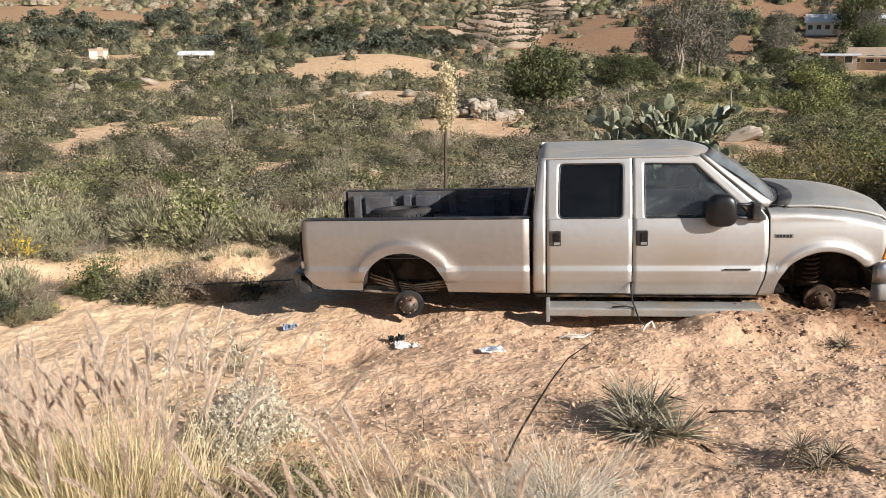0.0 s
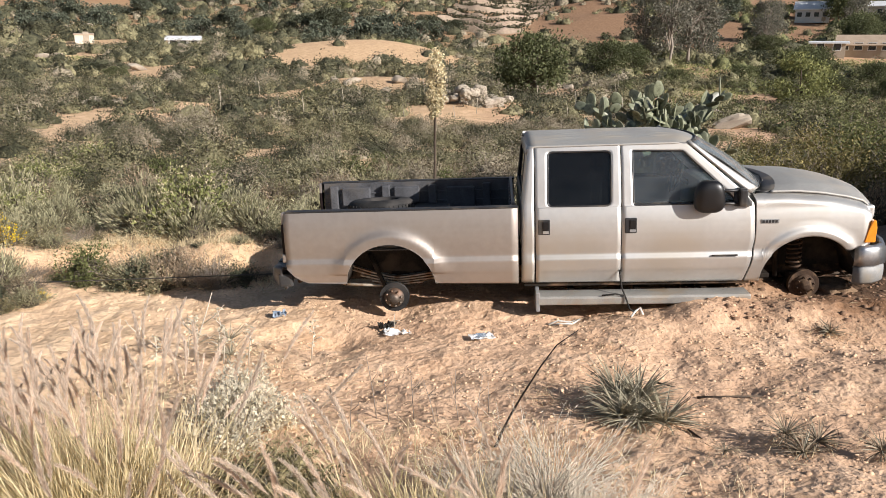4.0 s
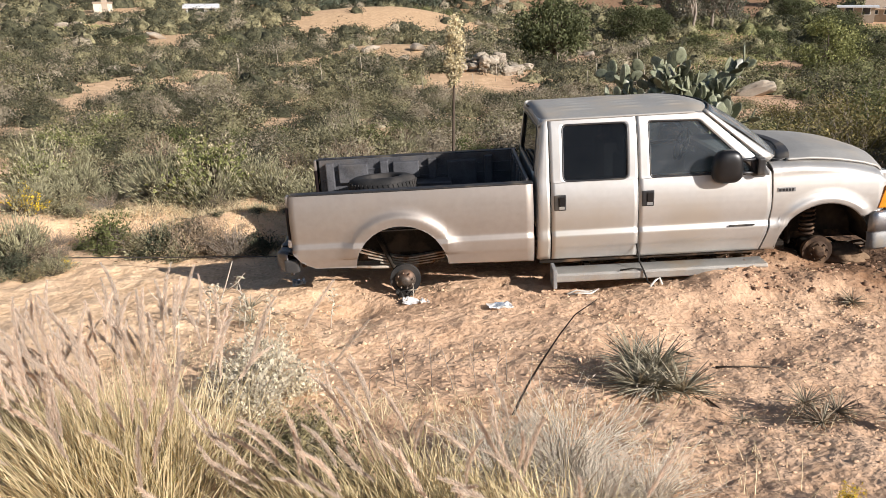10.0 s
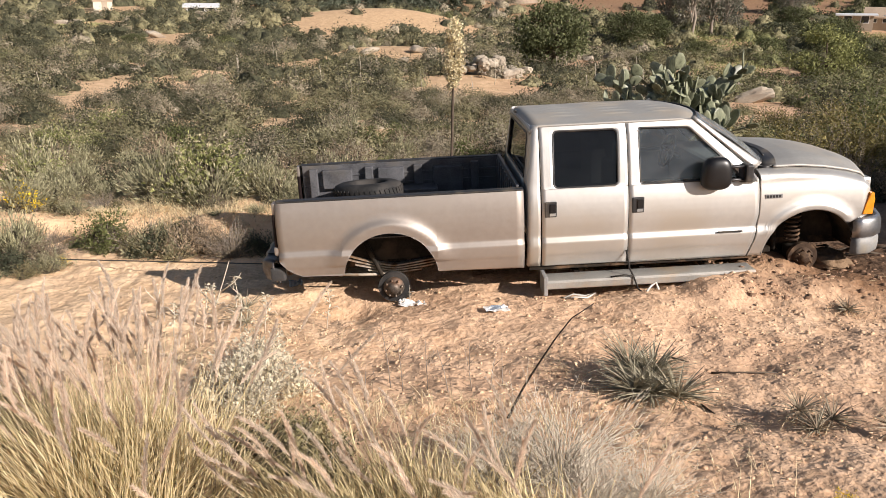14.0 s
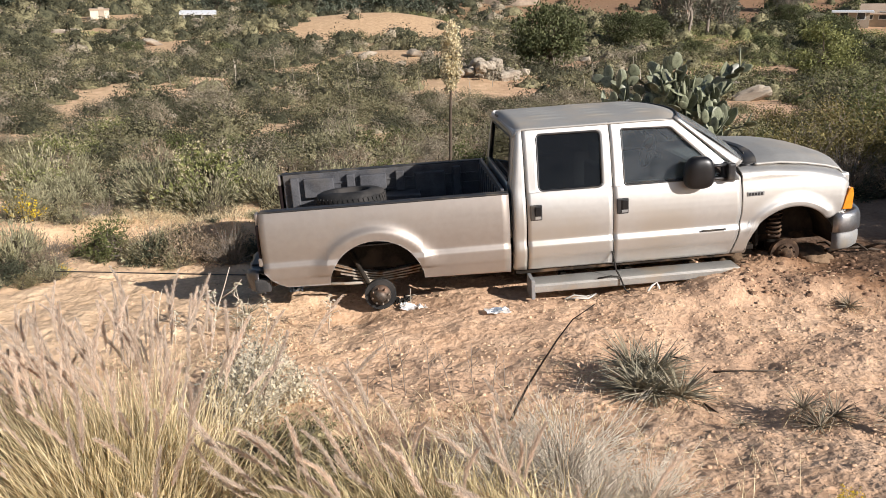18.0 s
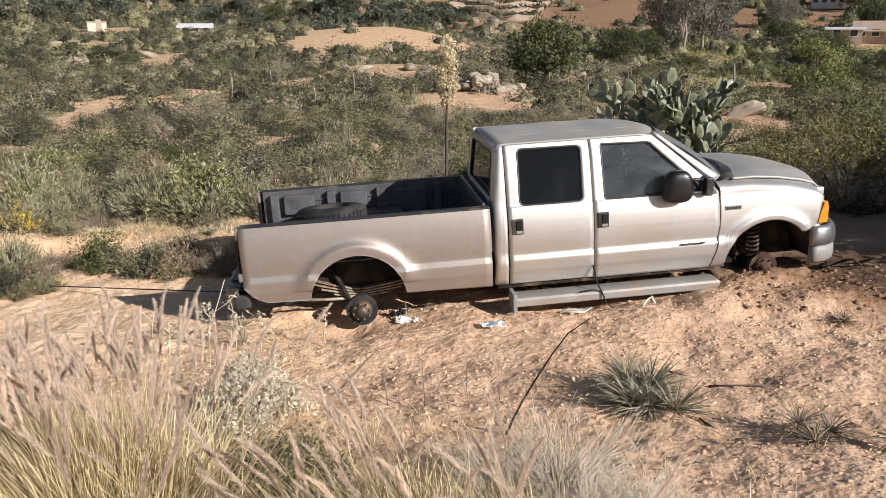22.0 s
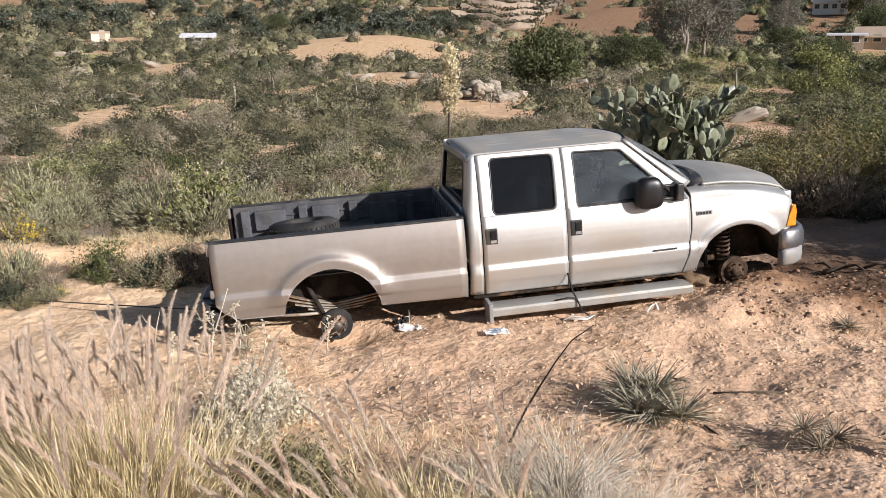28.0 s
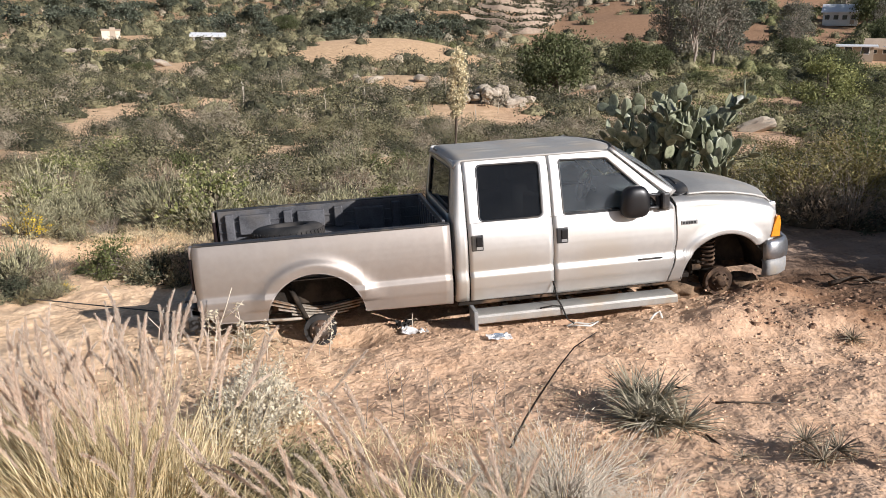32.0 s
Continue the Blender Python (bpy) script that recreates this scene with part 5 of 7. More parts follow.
# shrubs that stand out one by one
for row in (
    ("green_shrub", -4.55, 1.28, 0.72, 1.15), ("twiggy_shrub", -3.95, 1.30, 0.9, 1.0), ("sagebrush", -3.75, 1.15, 0.72, 0.9), ("brown_shrub", -3.40, 1.22, 0.85, 0.95), ("brown_shrub", -3.05, 1.35, 0.7, 0.9), ("olive_shrub", -3.6, 1.35, 0.62, 1.0), ("sagebrush", -4.75, 1.40, 0.6, 1.3),
    ("dark_shrub", -5.35, 0.35, 0.62, 0.7), ("olive_shrub", -4.95, 0.15, 0.6, 0.75), ("sagebrush", -5.6, 0.8, 0.9, 1.1), ("brown_shrub", -5.15, 0.75, 0.7, 0.8),
    ("sagebrush", -4.5, 2.9, 0.76, 1.0), ("flowering_shrub", -4.05, 3.45, 1.30, 1.15), ("sagebrush", -5.45, 3.95, 1.09, 1.2), ("sagebrush", -6.9, 4.3, 1.18, 1.2),
    ("sagebrush", -8.3, 4.9, 1.26, 1.2), ("twiggy_shrub", -5.0, 3.4, 1.01, 1.3), ("sagebrush", -2.75, 3.0, 1.01, 1.0), ("sagebrush", -2.05, 2.75, 0.84, 1.0), ("brown_shrub", -2.3, 2.35, 0.63, 0.9),
    ("sagebrush", -5.9, 0.55, 0.84, 0.9), ("dark_shrub", -6.35, 1.1, 0.76, 0.8), ("sagebrush", -6.6, 2.4, 0.92, 1.0), ("twiggy_shrub", -5.5, 1.5, 0.67, 0.7), ("olive_shrub", -5.55, 0.95, 0.50, 0.7),
    ("golden_shrub", -3.1, 3.4, 0.76, 0.8), ("sagebrush", -1.3, 3.2, 0.84, 1.0), ("sagebrush", -0.4, 3.5, 0.76, 1.0), ("brown_shrub", 0.5, 3.6, 0.76, 1.0), ("twiggy_shrub", 1.2, 3.7, 0.84, 1.1),
    ("sagebrush", 2.0, 3.9, 0.76, 1.0), ("sagebrush", 3.9, 4.1, 0.67, 1.0), ("sagebrush", 4.4, 4.4, 0.84, 0.9), ("green_shrub", 3.0, 4.2, 0.50, 0.8),
    ("tall_golden_shrub", 5.6, 5.7, 0.95, 0.62), ("tall_golden_shrub", 6.6, 5.9, 1.0, 0.70), ("tall_green_shrub", 7.5, 7.4, 1.05, 0.75), ("tall_golden_shrub", 7.8, 5.6, 1.1, 0.8), ("tall_golden_shrub", 9.6, 15.0, 1.3, 0.9), ("tall_green_shrub", 11.0, 16.2, 1.3, 0.9), ("tall_golden_shrub", 8.2, 16.6, 1.1, 0.8), ("tall_green_shrub", 8.8, 6.6, 1.25, 1.1),
    ("tall_golden_shrub", 8.7, 5.2, 1.1, 1.0), ("tall_green_shrub", 6.2, 8.6, 0.9, 0.6), ("tall_golden_shrub", 10.0, 6.0, 1.2, 1.1), ("olive_shrub", 6.4, 4.8, 1.25, 1.1),
    # here and two rows down, far-right shrubs are unseen, added to shade the lane
    ("dark_shrub", 5.7, 4.5, 0.95, 0.9), ("dark_shrub", 6.9, 4.4, 1.1, 0.9), ("brown_shrub", 5.3, 4.4, 1.1, 1.2), ("olive_shrub", 6.4, 4.2, 1.1, 1.2), ("brown_shrub", 7.8, 4.4, 1.3, 1.3), ("tall_green_shrub", 8.9, 3.7, 1.05, 1.0), ("tall_golden_shrub", 9.9, 2.6, 1.15, 1.1), ("tall_green_shrub", 10.8, 4.2, 1.2, 1.1), ("tall_golden_shrub", 11.6, 2.9, 1.2, 1.2), ("dark_shrub", 9.2, 2.9, 1.3, 1.2), ("tall_green_shrub", 12.4, 1.8, 1.2, 1.2), ("tall_green_shrub", 8.3, 1.7, 1.2, 1.15), ("tall_green_shrub", 8.1, 3.2, 1.2, 1.1), ("brown_shrub", 5.4, 4.15, 1.2, 1.3), ("twiggy_shrub", 5.9, 4.0, 1.3, 1.4), ("brown_shrub", 6.6, 4.05, 1.25, 1.4), ("twiggy_shrub", 7.2, 4.1, 1.4, 1.5), ("brown_shrub", 7.9, 3.9, 1.3, 1.5),
    ("twiggy_shrub", -2.62, 1.05, 0.95, 1.1), ("brown_shrub", -2.75, 1.35, 0.9, 1.0), ("dark_shrub", -2.35, 1.25, 0.6, 0.9), ("twiggy_shrub", -2.1, 1.5, 0.8, 1.0),
    # dark shrubs at y 3.9 stand in for shade at the bush bases
    ("dark_shrub", 6.6, 1.2, 1.3, 1.0), ("dark_shrub", 6.9, 0.2, 1.3, 1.0), ("dark_shrub", 6.1, 3.95, 0.8, 0.8), ("dark_shrub", 7.2, 3.9, 0.9, 0.9), ("sagebrush", 3.6, 4.3, 0.9, 1.1), ("sagebrush", 4.6, 4.5, 0.95, 1.1), ("tall_golden_shrub", 8.4, 0.75, 1.2, 1.15), ("tall_green_shrub", 9.3, 0.2, 1.15, 1.1), ("dark_shrub", 7.6, 2.4, 1.5, 1.3),
    ("olive_shrub", 8.6, 4.6, 1.4, 1.2), ("dark_shrub", 8.0, 4.1, 1.2, 0.9), ("brown_shrub", 9.5, 4.2, 1.4, 1.1), ("dark_shrub", 4.9, 4.7, 0.8, 0.9), ("brown_shrub", 5.9, 4.1, 1.0, 1.0), ("olive_shrub", 5.0, 6.6, 1.3, 1.1),
    ("twiggy_shrub", -4.4, 2.3, 0.45, 0.8), ("brown_shrub", -3.3, 2.55, 0.4, 0.7), ("sagebrush", -2.7, 2.15, 0.45, 0.8), ("olive_shrub", -5.2, 2.7, 0.5, 0.8), ("twiggy_shrub", -2.0, 2.0, 0.5, 0.7), ("sagebrush", -5.7, 2.3, 0.55, 0.8),
    ("green_shrub", -5.05, 1.35, 0.5, 0.9), ("brown_shrub", -4.5, 1.45, 0.5, 0.7), ("dark_shrub", -3.2, 1.9, 0.4, 0.7), ("twiggy_shrub", -2.75, 1.75, 0.5, 0.6), ("brown_shrub", -6.0, 1.6, 0.6, 0.8), ("sagebrush", -1.75, 2.35, 0.55, 0.9),
    ("olive_shrub", -3.6, 2.9, 0.6, 0.8), ("brown_shrub", -4.9, 0.75, 0.4, 0.6), ("sagebrush", -5.4, 0.0, 0.5, 0.7), ("brown_shrub", -6.3, -0.1, 0.6, 0.7),
    ("sagebrush", -5.75, 1.25, 0.8, 0.9), ("twiggy_shrub", -5.1, 0.9, 0.7, 0.9), ("sagebrush", -4.75, 0.35, 0.55, 0.8), ("dark_shrub", -3.6, 1.75, 0.75, 1.0), ("brown_shrub", -3.4, 1.6, 0.7, 1.0), ("sagebrush", -5.9, 0.1, 0.7, 0.8),
    ("dark_shrub", -3.72, 1.12, 0.62, 1.15), ("olive_shrub", -4.08, 1.18, 0.75, 1.05), ("sagebrush", -3.38, 1.02, 0.62, 1.1), ("green_shrub", -4.45, 1.05, 0.6, 1.2), ("dark_shrub", -3.95, 0.98, 0.5, 0.9),
):
    plant(*row)


def scatter_shrubs():
    taken = []
    g = random.Random(5)
    for _ in range(3600):
        x, y = g.uniform(-15, 17), g.uniform(2.7, 13.0)
        if abs(x - 1.0) > (y + 8) * 0.72 or (x > 4.2 and y < 5.6) or (2.0 < x < 4.5 and y < 5.6) or (x >= -1.5 and y < 3.4):
            continue
        gap = 0.42 + 0.019 * (y + 8)
        if any((x - a) ** 2 + (y - b) ** 2 < gap * gap for a, b in taken):
            continue
        taken.append((x, y))
        pick = g.random()
        if x > 4:
            kind = "golden_shrub" if pick < 0.3 else "green_shrub" if pick < 0.6 else "olive_shrub" if pick < 0.85 else "brown_shrub"
        elif x > -4:
            kind = "brown_shrub" if pick < 0.46 else "olive_shrub" if pick < 0.66 else "twiggy_shrub" if pick < 0.8 else "sagebrush" if pick < 0.9 else "green_shrub"
        else:
            kind = "olive_shrub" if pick < 0.36 else "sagebrush" if pick < 0.56 else "brown_shrub" if pick < 0.72 else "green_shrub" if pick < 0.86 else "dark_shrub" if pick < 0.975 else "flowering_shrub"
        if x < -1.5 and y < 4.8:
            kind = "sagebrush" if pick < 0.55 else "olive_shrub" if pick < 0.7 else "twiggy_shrub" if pick < 0.85 else "green_shrub"
        plant(kind, x, y, g.uniform(0.8, 1.4), g.uniform(0.7, 1.15))


scatter_shrubs()

# bare or planted clearings on the far slope: x, y, half width, half depth
CLEARINGS = ((-24, 100, 14, 24), (17, 195, 14, 40), (-10, 232, 22, 62), (66, 188, 7, 10), (50, 112, 9, 8), (38, 165, 12, 16), (-2.6, 29.0, 4.4, 4.5), (-18.6, 26.2, 5.4, 2.1), (-18.2, 21.6, 1.6, 3.4), (-23.5, 33.5, 3, 2), (-10.2, 49, 3.5, 3.5), (-73.5, 112, 8, 11), (-61.5, 87, 7, 9), (-41, 68, 6, 7), (20, 78, 7, 9), (4, 54, 2.2, 5),
             (9.6, 25.0, 3.2, 4.2), (34, 150, 16, 14), (64, 190, 12, 10), (48, 115, 11, 8), (-60, 117, 8, 9), (-7, 175, 9, 14), (42, 100, 8, 9), (14, 47, 4, 7), (-26, 38, 4, 3), (-40, 60, 6, 4), (-10.5, 55, 5, 4), (-15, 55.5, 3, 3))


def brush_mesh(g, name, c0, R, H, leaf, per, rings, sides, mat, mass, size, twig, fill):
    """Shrubs at c0 with radii R and heights H: leaves on an uneven dome, the leafy mass inside it, and bare twigs."""
    n = len(c0)
    px, py, pz = c0.T
    ph = g.uniform(0, math.tau, (n, per))
    c = g.uniform(0, 1, (n, per)) ** 0.75
    s = np.sqrt(1 - c * c)
    lump = 1 + 0.16 * np.sin(ph * 3 + g.uniform(0, 6, (n, 1))) + 0.12 * np.sin(ph * 5 + c * 5 + g.uniform(0, 6, (n, 1)))
    f = lump * (0.66 + 0.33 * g.random((n, per)))
    p = np.stack([px[:, None] + R[:, None] * s * np.cos(ph) * f, py[:, None] + R[:, None] * s * np.sin(ph) * f, pz[:, None] + H[:, None] * c * f], -1).reshape(-1, 3)
    out = np.stack([s * np.cos(ph), s * np.sin(ph), c], -1).reshape(-1, 3)
    dr = unit(np.cross(out, g.normal(size=p.shape))) + out * 0.3 + np.array([0, 0, 0.4])
    q = cards(g, p, dr, leaf * g.uniform(0.6, 1.5, len(p)), leaf * 0.34 * g.uniform(0.6, 1.4, len(p)), out + g.normal(0, 0.25, p.shape))
    half = (q[:, 1] - q[:, 3]) * 0.5
    ob = quads(name, np.stack([q[:, 0] - half, q[:, 0] + half, q[:, 2]], 1), mat, size=3)
    mounds("leafy_mass", g, c0, R, H, rings, sides, mass, ob, fill)
    if twig:
        tip, root = p.reshape(n, per, 3)[:, :22].reshape(-1, 3), np.repeat(c0, 22, 0)
        tagged(quads("twig_tangle", cards(g, root * 0.35 + tip * 0.65 + g.normal(0, 0.05 * size, tip.shape), tip - root + np.array([0, 0, 0.3]) * size, size * g.uniform(0.3, 0.65, n * 22), twig), M_TWIG, ob), kind="stuff")
    return ob


def far_brush():
    """Uneven leafy mounds with a loose fringe of leaves and twigs, thinning out over the bare ground between them."""
    g = np.random.default_rng(23)
    for zone, (d0, d1, count, size, leaf, per, rings, sides) in enumerate(((14.5, 37, 740, 0.58, 0.036, 1450, 5, 8), (34, 75, 2100, 0.78, 0.112, 330, 4, 7), (70, 150, 3000, 1.15, 0.22, 125, 4, 6), (140, 340, 5000, 2.0, 0.42, 70, 3, 6))):
        d = np.sqrt(g.uniform(d0 ** 2, d1 ** 2, count))
        a = g.uniform(-0.60, 0.60, count) + 0.13
        x, y = EYE[0] - d * np.sin(a), EYE[1] + d * np.cos(a)
        keep = np.ones(count, bool)
        for cx, cy, hw, hd in CLEARINGS:
            keep &= ((x - cx) / hw) ** 2 + ((y - cy) / hd) ** 2 + 1.3 * vnoise(x * 4 / hw, y * 4 / hd, 61) > g.uniform(0.45, 1.0, count)
        keep &= vnoise(x / (d0 * 0.16), y / (d0 * 0.22), 31 + zone) > -0.34
        x, y = x[keep], y[keep]
        z = height(x, y)
        tone = vnoise(x / (d0 * 0.5), y / (d0 * 0.5), 40) + g.normal(0, 0.42, len(x))
        lush = vnoise(x / 14.0 + 9, y / 20.0, 44) + 0.35 * np.clip((x - 4) / (0.25 * d0), -1, 1) > 0.02
        for name, mat, mass, sel, lab in (("dark_brush", M_FAR_DARK, M_FAR_DARK_MASS, tone < -0.30, ("dark green brush covering the far slope", "dark green rounded chaparral bush on the slope")), ("olive_brush", M_FAR_OLIVE, M_FAR_OLIVE_MASS, (tone >= -0.30) & (tone < 0.10), ("olive chaparral covering the hillside", "olive chaparral bush with fine dense leaves")),
                                    ("dry_brush", M_FAR_DRY, M_FAR_DRY_MASS, (tone >= 0.10) & ~lush, ("grey-brown dry brush on the hillside", "grey-brown half-dry bush on the slope")),
                                    ("green_brush", M_FAR_GREEN, M_FAR_GREEN_MASS, (tone >= 0.10) & lush, ("fresh green brush on the hillside", "fresh green leafy bush on the slope"))):
            px, py, pz = x[sel], y[sel], z[sel]
            n = len(px)
            if zone == 0:
                # the nearest ones stand singly: three shapes of each kind, copied
                shapes = [brush_mesh(g, name.replace("brush", "bush"), np.zeros((1, 3)), np.array([size]), np.array([size * 0.85]), leaf, per, rings, sides, mat, mass, size, 0.0045, 0.47) for _ in range(3)]
                for k in range(n):
                    sz, m = float(np.clip(np.exp(g.normal(0, 0.3)), 0.5, 1.5)), shapes[k % 3]
                    place = pose(px[k], py[k], pz[k] - 0.08, g.uniform(-6, 6), g.uniform(-6, 6), g.uniform(0, 360)) @ Matrix.Diagonal((sz, sz, sz * g.uniform(0.75, 1.25), 1))
                    if k < 3:
                        m.matrix_basis = place
                        tagged(m, lab[1], "shrub", "hillside bushes")
                    else:
                        copy_thing(m, place)
                continue
            R = size * np.clip(np.exp(g.normal(0, 0.38, n)), 0.5, 1.9)
            H = R * g.uniform(0.6, 1.15, n)
            ob = brush_mesh(g, name, np.stack([px, py, pz - 0.1], -1), R, H, leaf, per, rings, sides, mat, mass, size, 0.009 if zone == 1 else 0, 0.52 if zone == 1 else 0.62)
            tagged(ob, lab[0], "brush", kind="stuff")


far_brush()


# ---- trees ----
def make_tree(name, seed, tall, wide, mat, clumps, leaf, trunk, crown_low=0.25, bare=0, many=100):
    g = np.random.default_rng(seed)
    ob = new(name)
    bm = bmesh.new()
    add_tube(bm, [(0, 0, -0.3), (0.05 * wide, 0, tall * 0.2), (0, 0.06 * wide, tall * 0.42)], [trunk, trunk * 0.75, trunk * 0.5], 8, False)
    centres = []
    for k in range(clumps):
        a, c = g.uniform(0, math.tau), g.uniform(0, 1)
        r = wide * 0.5 * math.sqrt(1 - (2 * c - 0.9) ** 2 * 0.75) * (0.35 + 0.65 * g.random())
        centres.append((r * math.cos(a), r * math.sin(a), tall * (crown_low + (0.95 - crown_low) * c)))
    part("trunk", bm, M_TWIG if bare else M_BARK, ob, "", True)
    for k in range(0, clumps, 2 if bare or clumps < 20 else 4):
        e = Vector(centres[k])
        s = Vector((0, 0, tall * g.uniform(0.15, 0.42)))
        bm = bmesh.new()
        add_tube(bm, [s, s.lerp(e, 0.5) + Vector((0, 0, 0.05 * tall)), e], [trunk * 0.35, trunk * 0.22, trunk * 0.06], 5, False)
        part("limb", bm, M_TWIG if bare else M_BARK, ob, "", True)
    out = []
    for c in centres[bare:]:
        n = int(g.uniform(0.7, 1.3) * many)
        rad = wide * g.uniform(0.10, 0.2)
        d = unit(g.normal(size=(n, 3)))
        p = np.array(c) + d * rad * np.array([1, 1, 0.7]) * g.uniform(0.4, 1.05, (n, 1))
        out.append(cards(g, p, d + g.normal(0, 0.7, (n, 3)), leaf * g.uniform(0.6, 1.4, n), leaf * 0.35))
    quads("crown", np.concatenate(out), mat, ob)
    return ob


def stand(ob, x, y, turn, size=1.0, tall=1.0):
    return pose(x, y, ground_z(x, y) - 0.1, 0, 0, turn) @ Matrix.Diagonal((size, size, size * tall, 1))


oak = tagged(make_tree("oak_tree", 3, 5.2, 6.4, M_OAK, 62, 0.24, 0.28), "round dark green live oak on the slope", "tree", "oaks")
oak.matrix_basis = stand(oak, 0.85, 46.5, 0, 0.86, 1.06)
# the last three oaks lie out of view, added to shade lane and bushes
for x, y, t, s, h in ((9.2, 84, 70, 1.0, 0.9), (12.5, 88, 160, 0.8, 0.9), (-24.5, 172, 200, 0.9, 0.75), (-64, 170, 90, 1.1, 0.8), (56, 135, 130, 1.1, 1.1), (58, 140, 30, 1.3, 1.1),
                      (72, 186, 250, 1.9, 1.2), (-38, 60, 20, 0.45, 0.6), (-30, 62, 110, 0.4, 0.6), (36, 118, 20, 0.9, 0.8), (13.2, 1.5, 40, 0.85, 1.0), (15.0, 4.2, 190, 1.0, 1.0), (10.5, 1.2, 75, 0.75, 0.9)):
    copy_thing(oak, stand(oak, x, y, t, s, h))
dark_oak = tagged(make_tree("dark_oak_tree", 9, 5.0, 7.0, M_DARK, 44, 0.34, 0.28), "dense blackish-green oak on the far hillside", "tree", "dark oaks")
dark_oak.matrix_basis = stand(dark_oak, -50, 178, 0, 1.35, 0.8)
for x, y, t, s, h in ((-57, 182, 70, 1.0, 0.75), (-27, 184, 120, 0.8, 0.8), (-20, 186, 20, 0.7, 0.8), (-44, 66, 10, 0.4, 0.6),
                      (29, 98, 100, 0.6, 0.7), (66, 152, 10, 1.2, 1.0), (84, 176, 10, 1.4, 1.0)):
    copy_thing(dark_oak, stand(dark_oak, x, y, t, s, h))
for x, y, t, s, h in ((24, 60, 15, 0.75, 0.8), (28, 76, 95, 0.9, 0.8), (22.5, 50, 200, 0.42, 0.7), (13.5, 62, 140, 0.5, 0.7), (33, 88, 260, 0.9, 0.8), (20, 66, 310, 0.6, 0.7), (30, 62, 50, 0.6, 0.8), (25.5, 47, 120, 0.5, 0.75)):
    copy_thing(oak, stand(oak, x, y, t, s, h))
bush_tree = tagged(make_tree("bright_green_tree", 51, 3.3, 3.9, M_LIME, 40, 0.15, 0.12, 0.08), "low yellow-green tree on the slope", "tree")
bush_tree.matrix_basis = stand(bush_tree, 17.6, 42.0, 0)
gum = tagged(make_tree("gum_tree", 17, 9.5, 5.6, M_GUM, 56, 0.22, 0.18, 0.2, 14), "tall grey half-bare gum tree with pale limbs", "tree", "gum trees")
gum.matrix_basis = stand(gum, 17.6, 93, 0, 1.2)
for x, y, t, s in ((20.5, 96, 80, 1.1), (15.0, 97, 150, 0.9), (23.0, 100, 220, 0.9), (37, 122, 300, 0.8), (39, 126, 40, 0.75), (61, 150, 60, 0.9), (70, 200, 10, 1.3)):
    copy_thing(gum, stand(gum, x, y, t, s))


# ---- yucca in bloom, prickly pear ----
def build_yucca():
    g = np.random.default_rng(41)
    x, y = -0.27, 4.95
    ob = new("yucca")
    ob.matrix_basis = pose(x, y, ground_z(x, y) - 0.03, 0, 0.8, 0)
    tube_part("stalk", [(0, 0, 0), (0.01, 0, 0.8), (0, 0.01, 1.7), (0.01, 0, 2.96)], [0.030, 0.026, 0.022, 0.008], M_BARK, ob, 7, "dark flower stalk")
    z = 3.03 - 1.1 * g.uniform(0, 1, 420) ** 0.85
    r = 0.19 * np.sin(np.clip((z - 1.86) / 1.22, 0, 1) * math.pi) ** 0.7 * g.uniform(0.2, 1.0, 420)
    a = g.uniform(0, math.tau, 420)
    c = np.stack([r * np.cos(a), r * np.sin(a), z], -1)
    p = np.repeat(c, 8, 0) + g.normal(0, 0.02, (420 * 8, 3))
    quads("bloom", cards(g, p, g.normal(size=p.shape), 0.045, 0.016), M_CREAM, ob, "creamy white bell blossom")
    n = 110
    d = unit(np.stack([g.normal(size=n), g.normal(size=n), g.uniform(0.1, 1.2, n)], -1))
    quads("rosette", blades(g, d * 0.05, d, g.uniform(0.35, 0.6, n), 0.012, 0.15, 3), M_SPIKE, ob, "spiky grey-green rosette")
    tagged(ob, "tall flowering yucca with a cream bloom spike", "yucca")


build_yucca()


def pad_mesh():
    v, f = [], []
    rings, sides = 9, 14
    for j in range(rings):
        t = j / (rings - 1)
        w = 0.5 * math.sin(math.pi * (0.05 + 0.90 * t ** 0.85)) ** 0.55 if 0 < j < rings - 1 else 0.06
        for k in range(sides):
            a = k * math.tau / sides
            v.append((w * 0.74 * math.cos(a), 0.045 * math.sin(a) * (0.5 + w * 1.2), t))
    for j in range(rings - 1):
        for k in range(sides):
            q = (k + 1) % sides
            f.append((j * sides + k, j * sides + q, (j + 1) * sides + q, (j + 1) * sides + k))
    f.append(tuple(range(sides))[::-1])
    f.append(tuple((rings - 1) * sides + k for k in range(sides)))
    me = bpy.data.meshes.new("pad")
    me.from_pydata(v, [], f)
    me.materials.append(M_PAD)
    me.polygons.foreach_set("use_smooth", [True] * len(me.polygons))
    me.update()
    return me


PAD = pad_mesh()


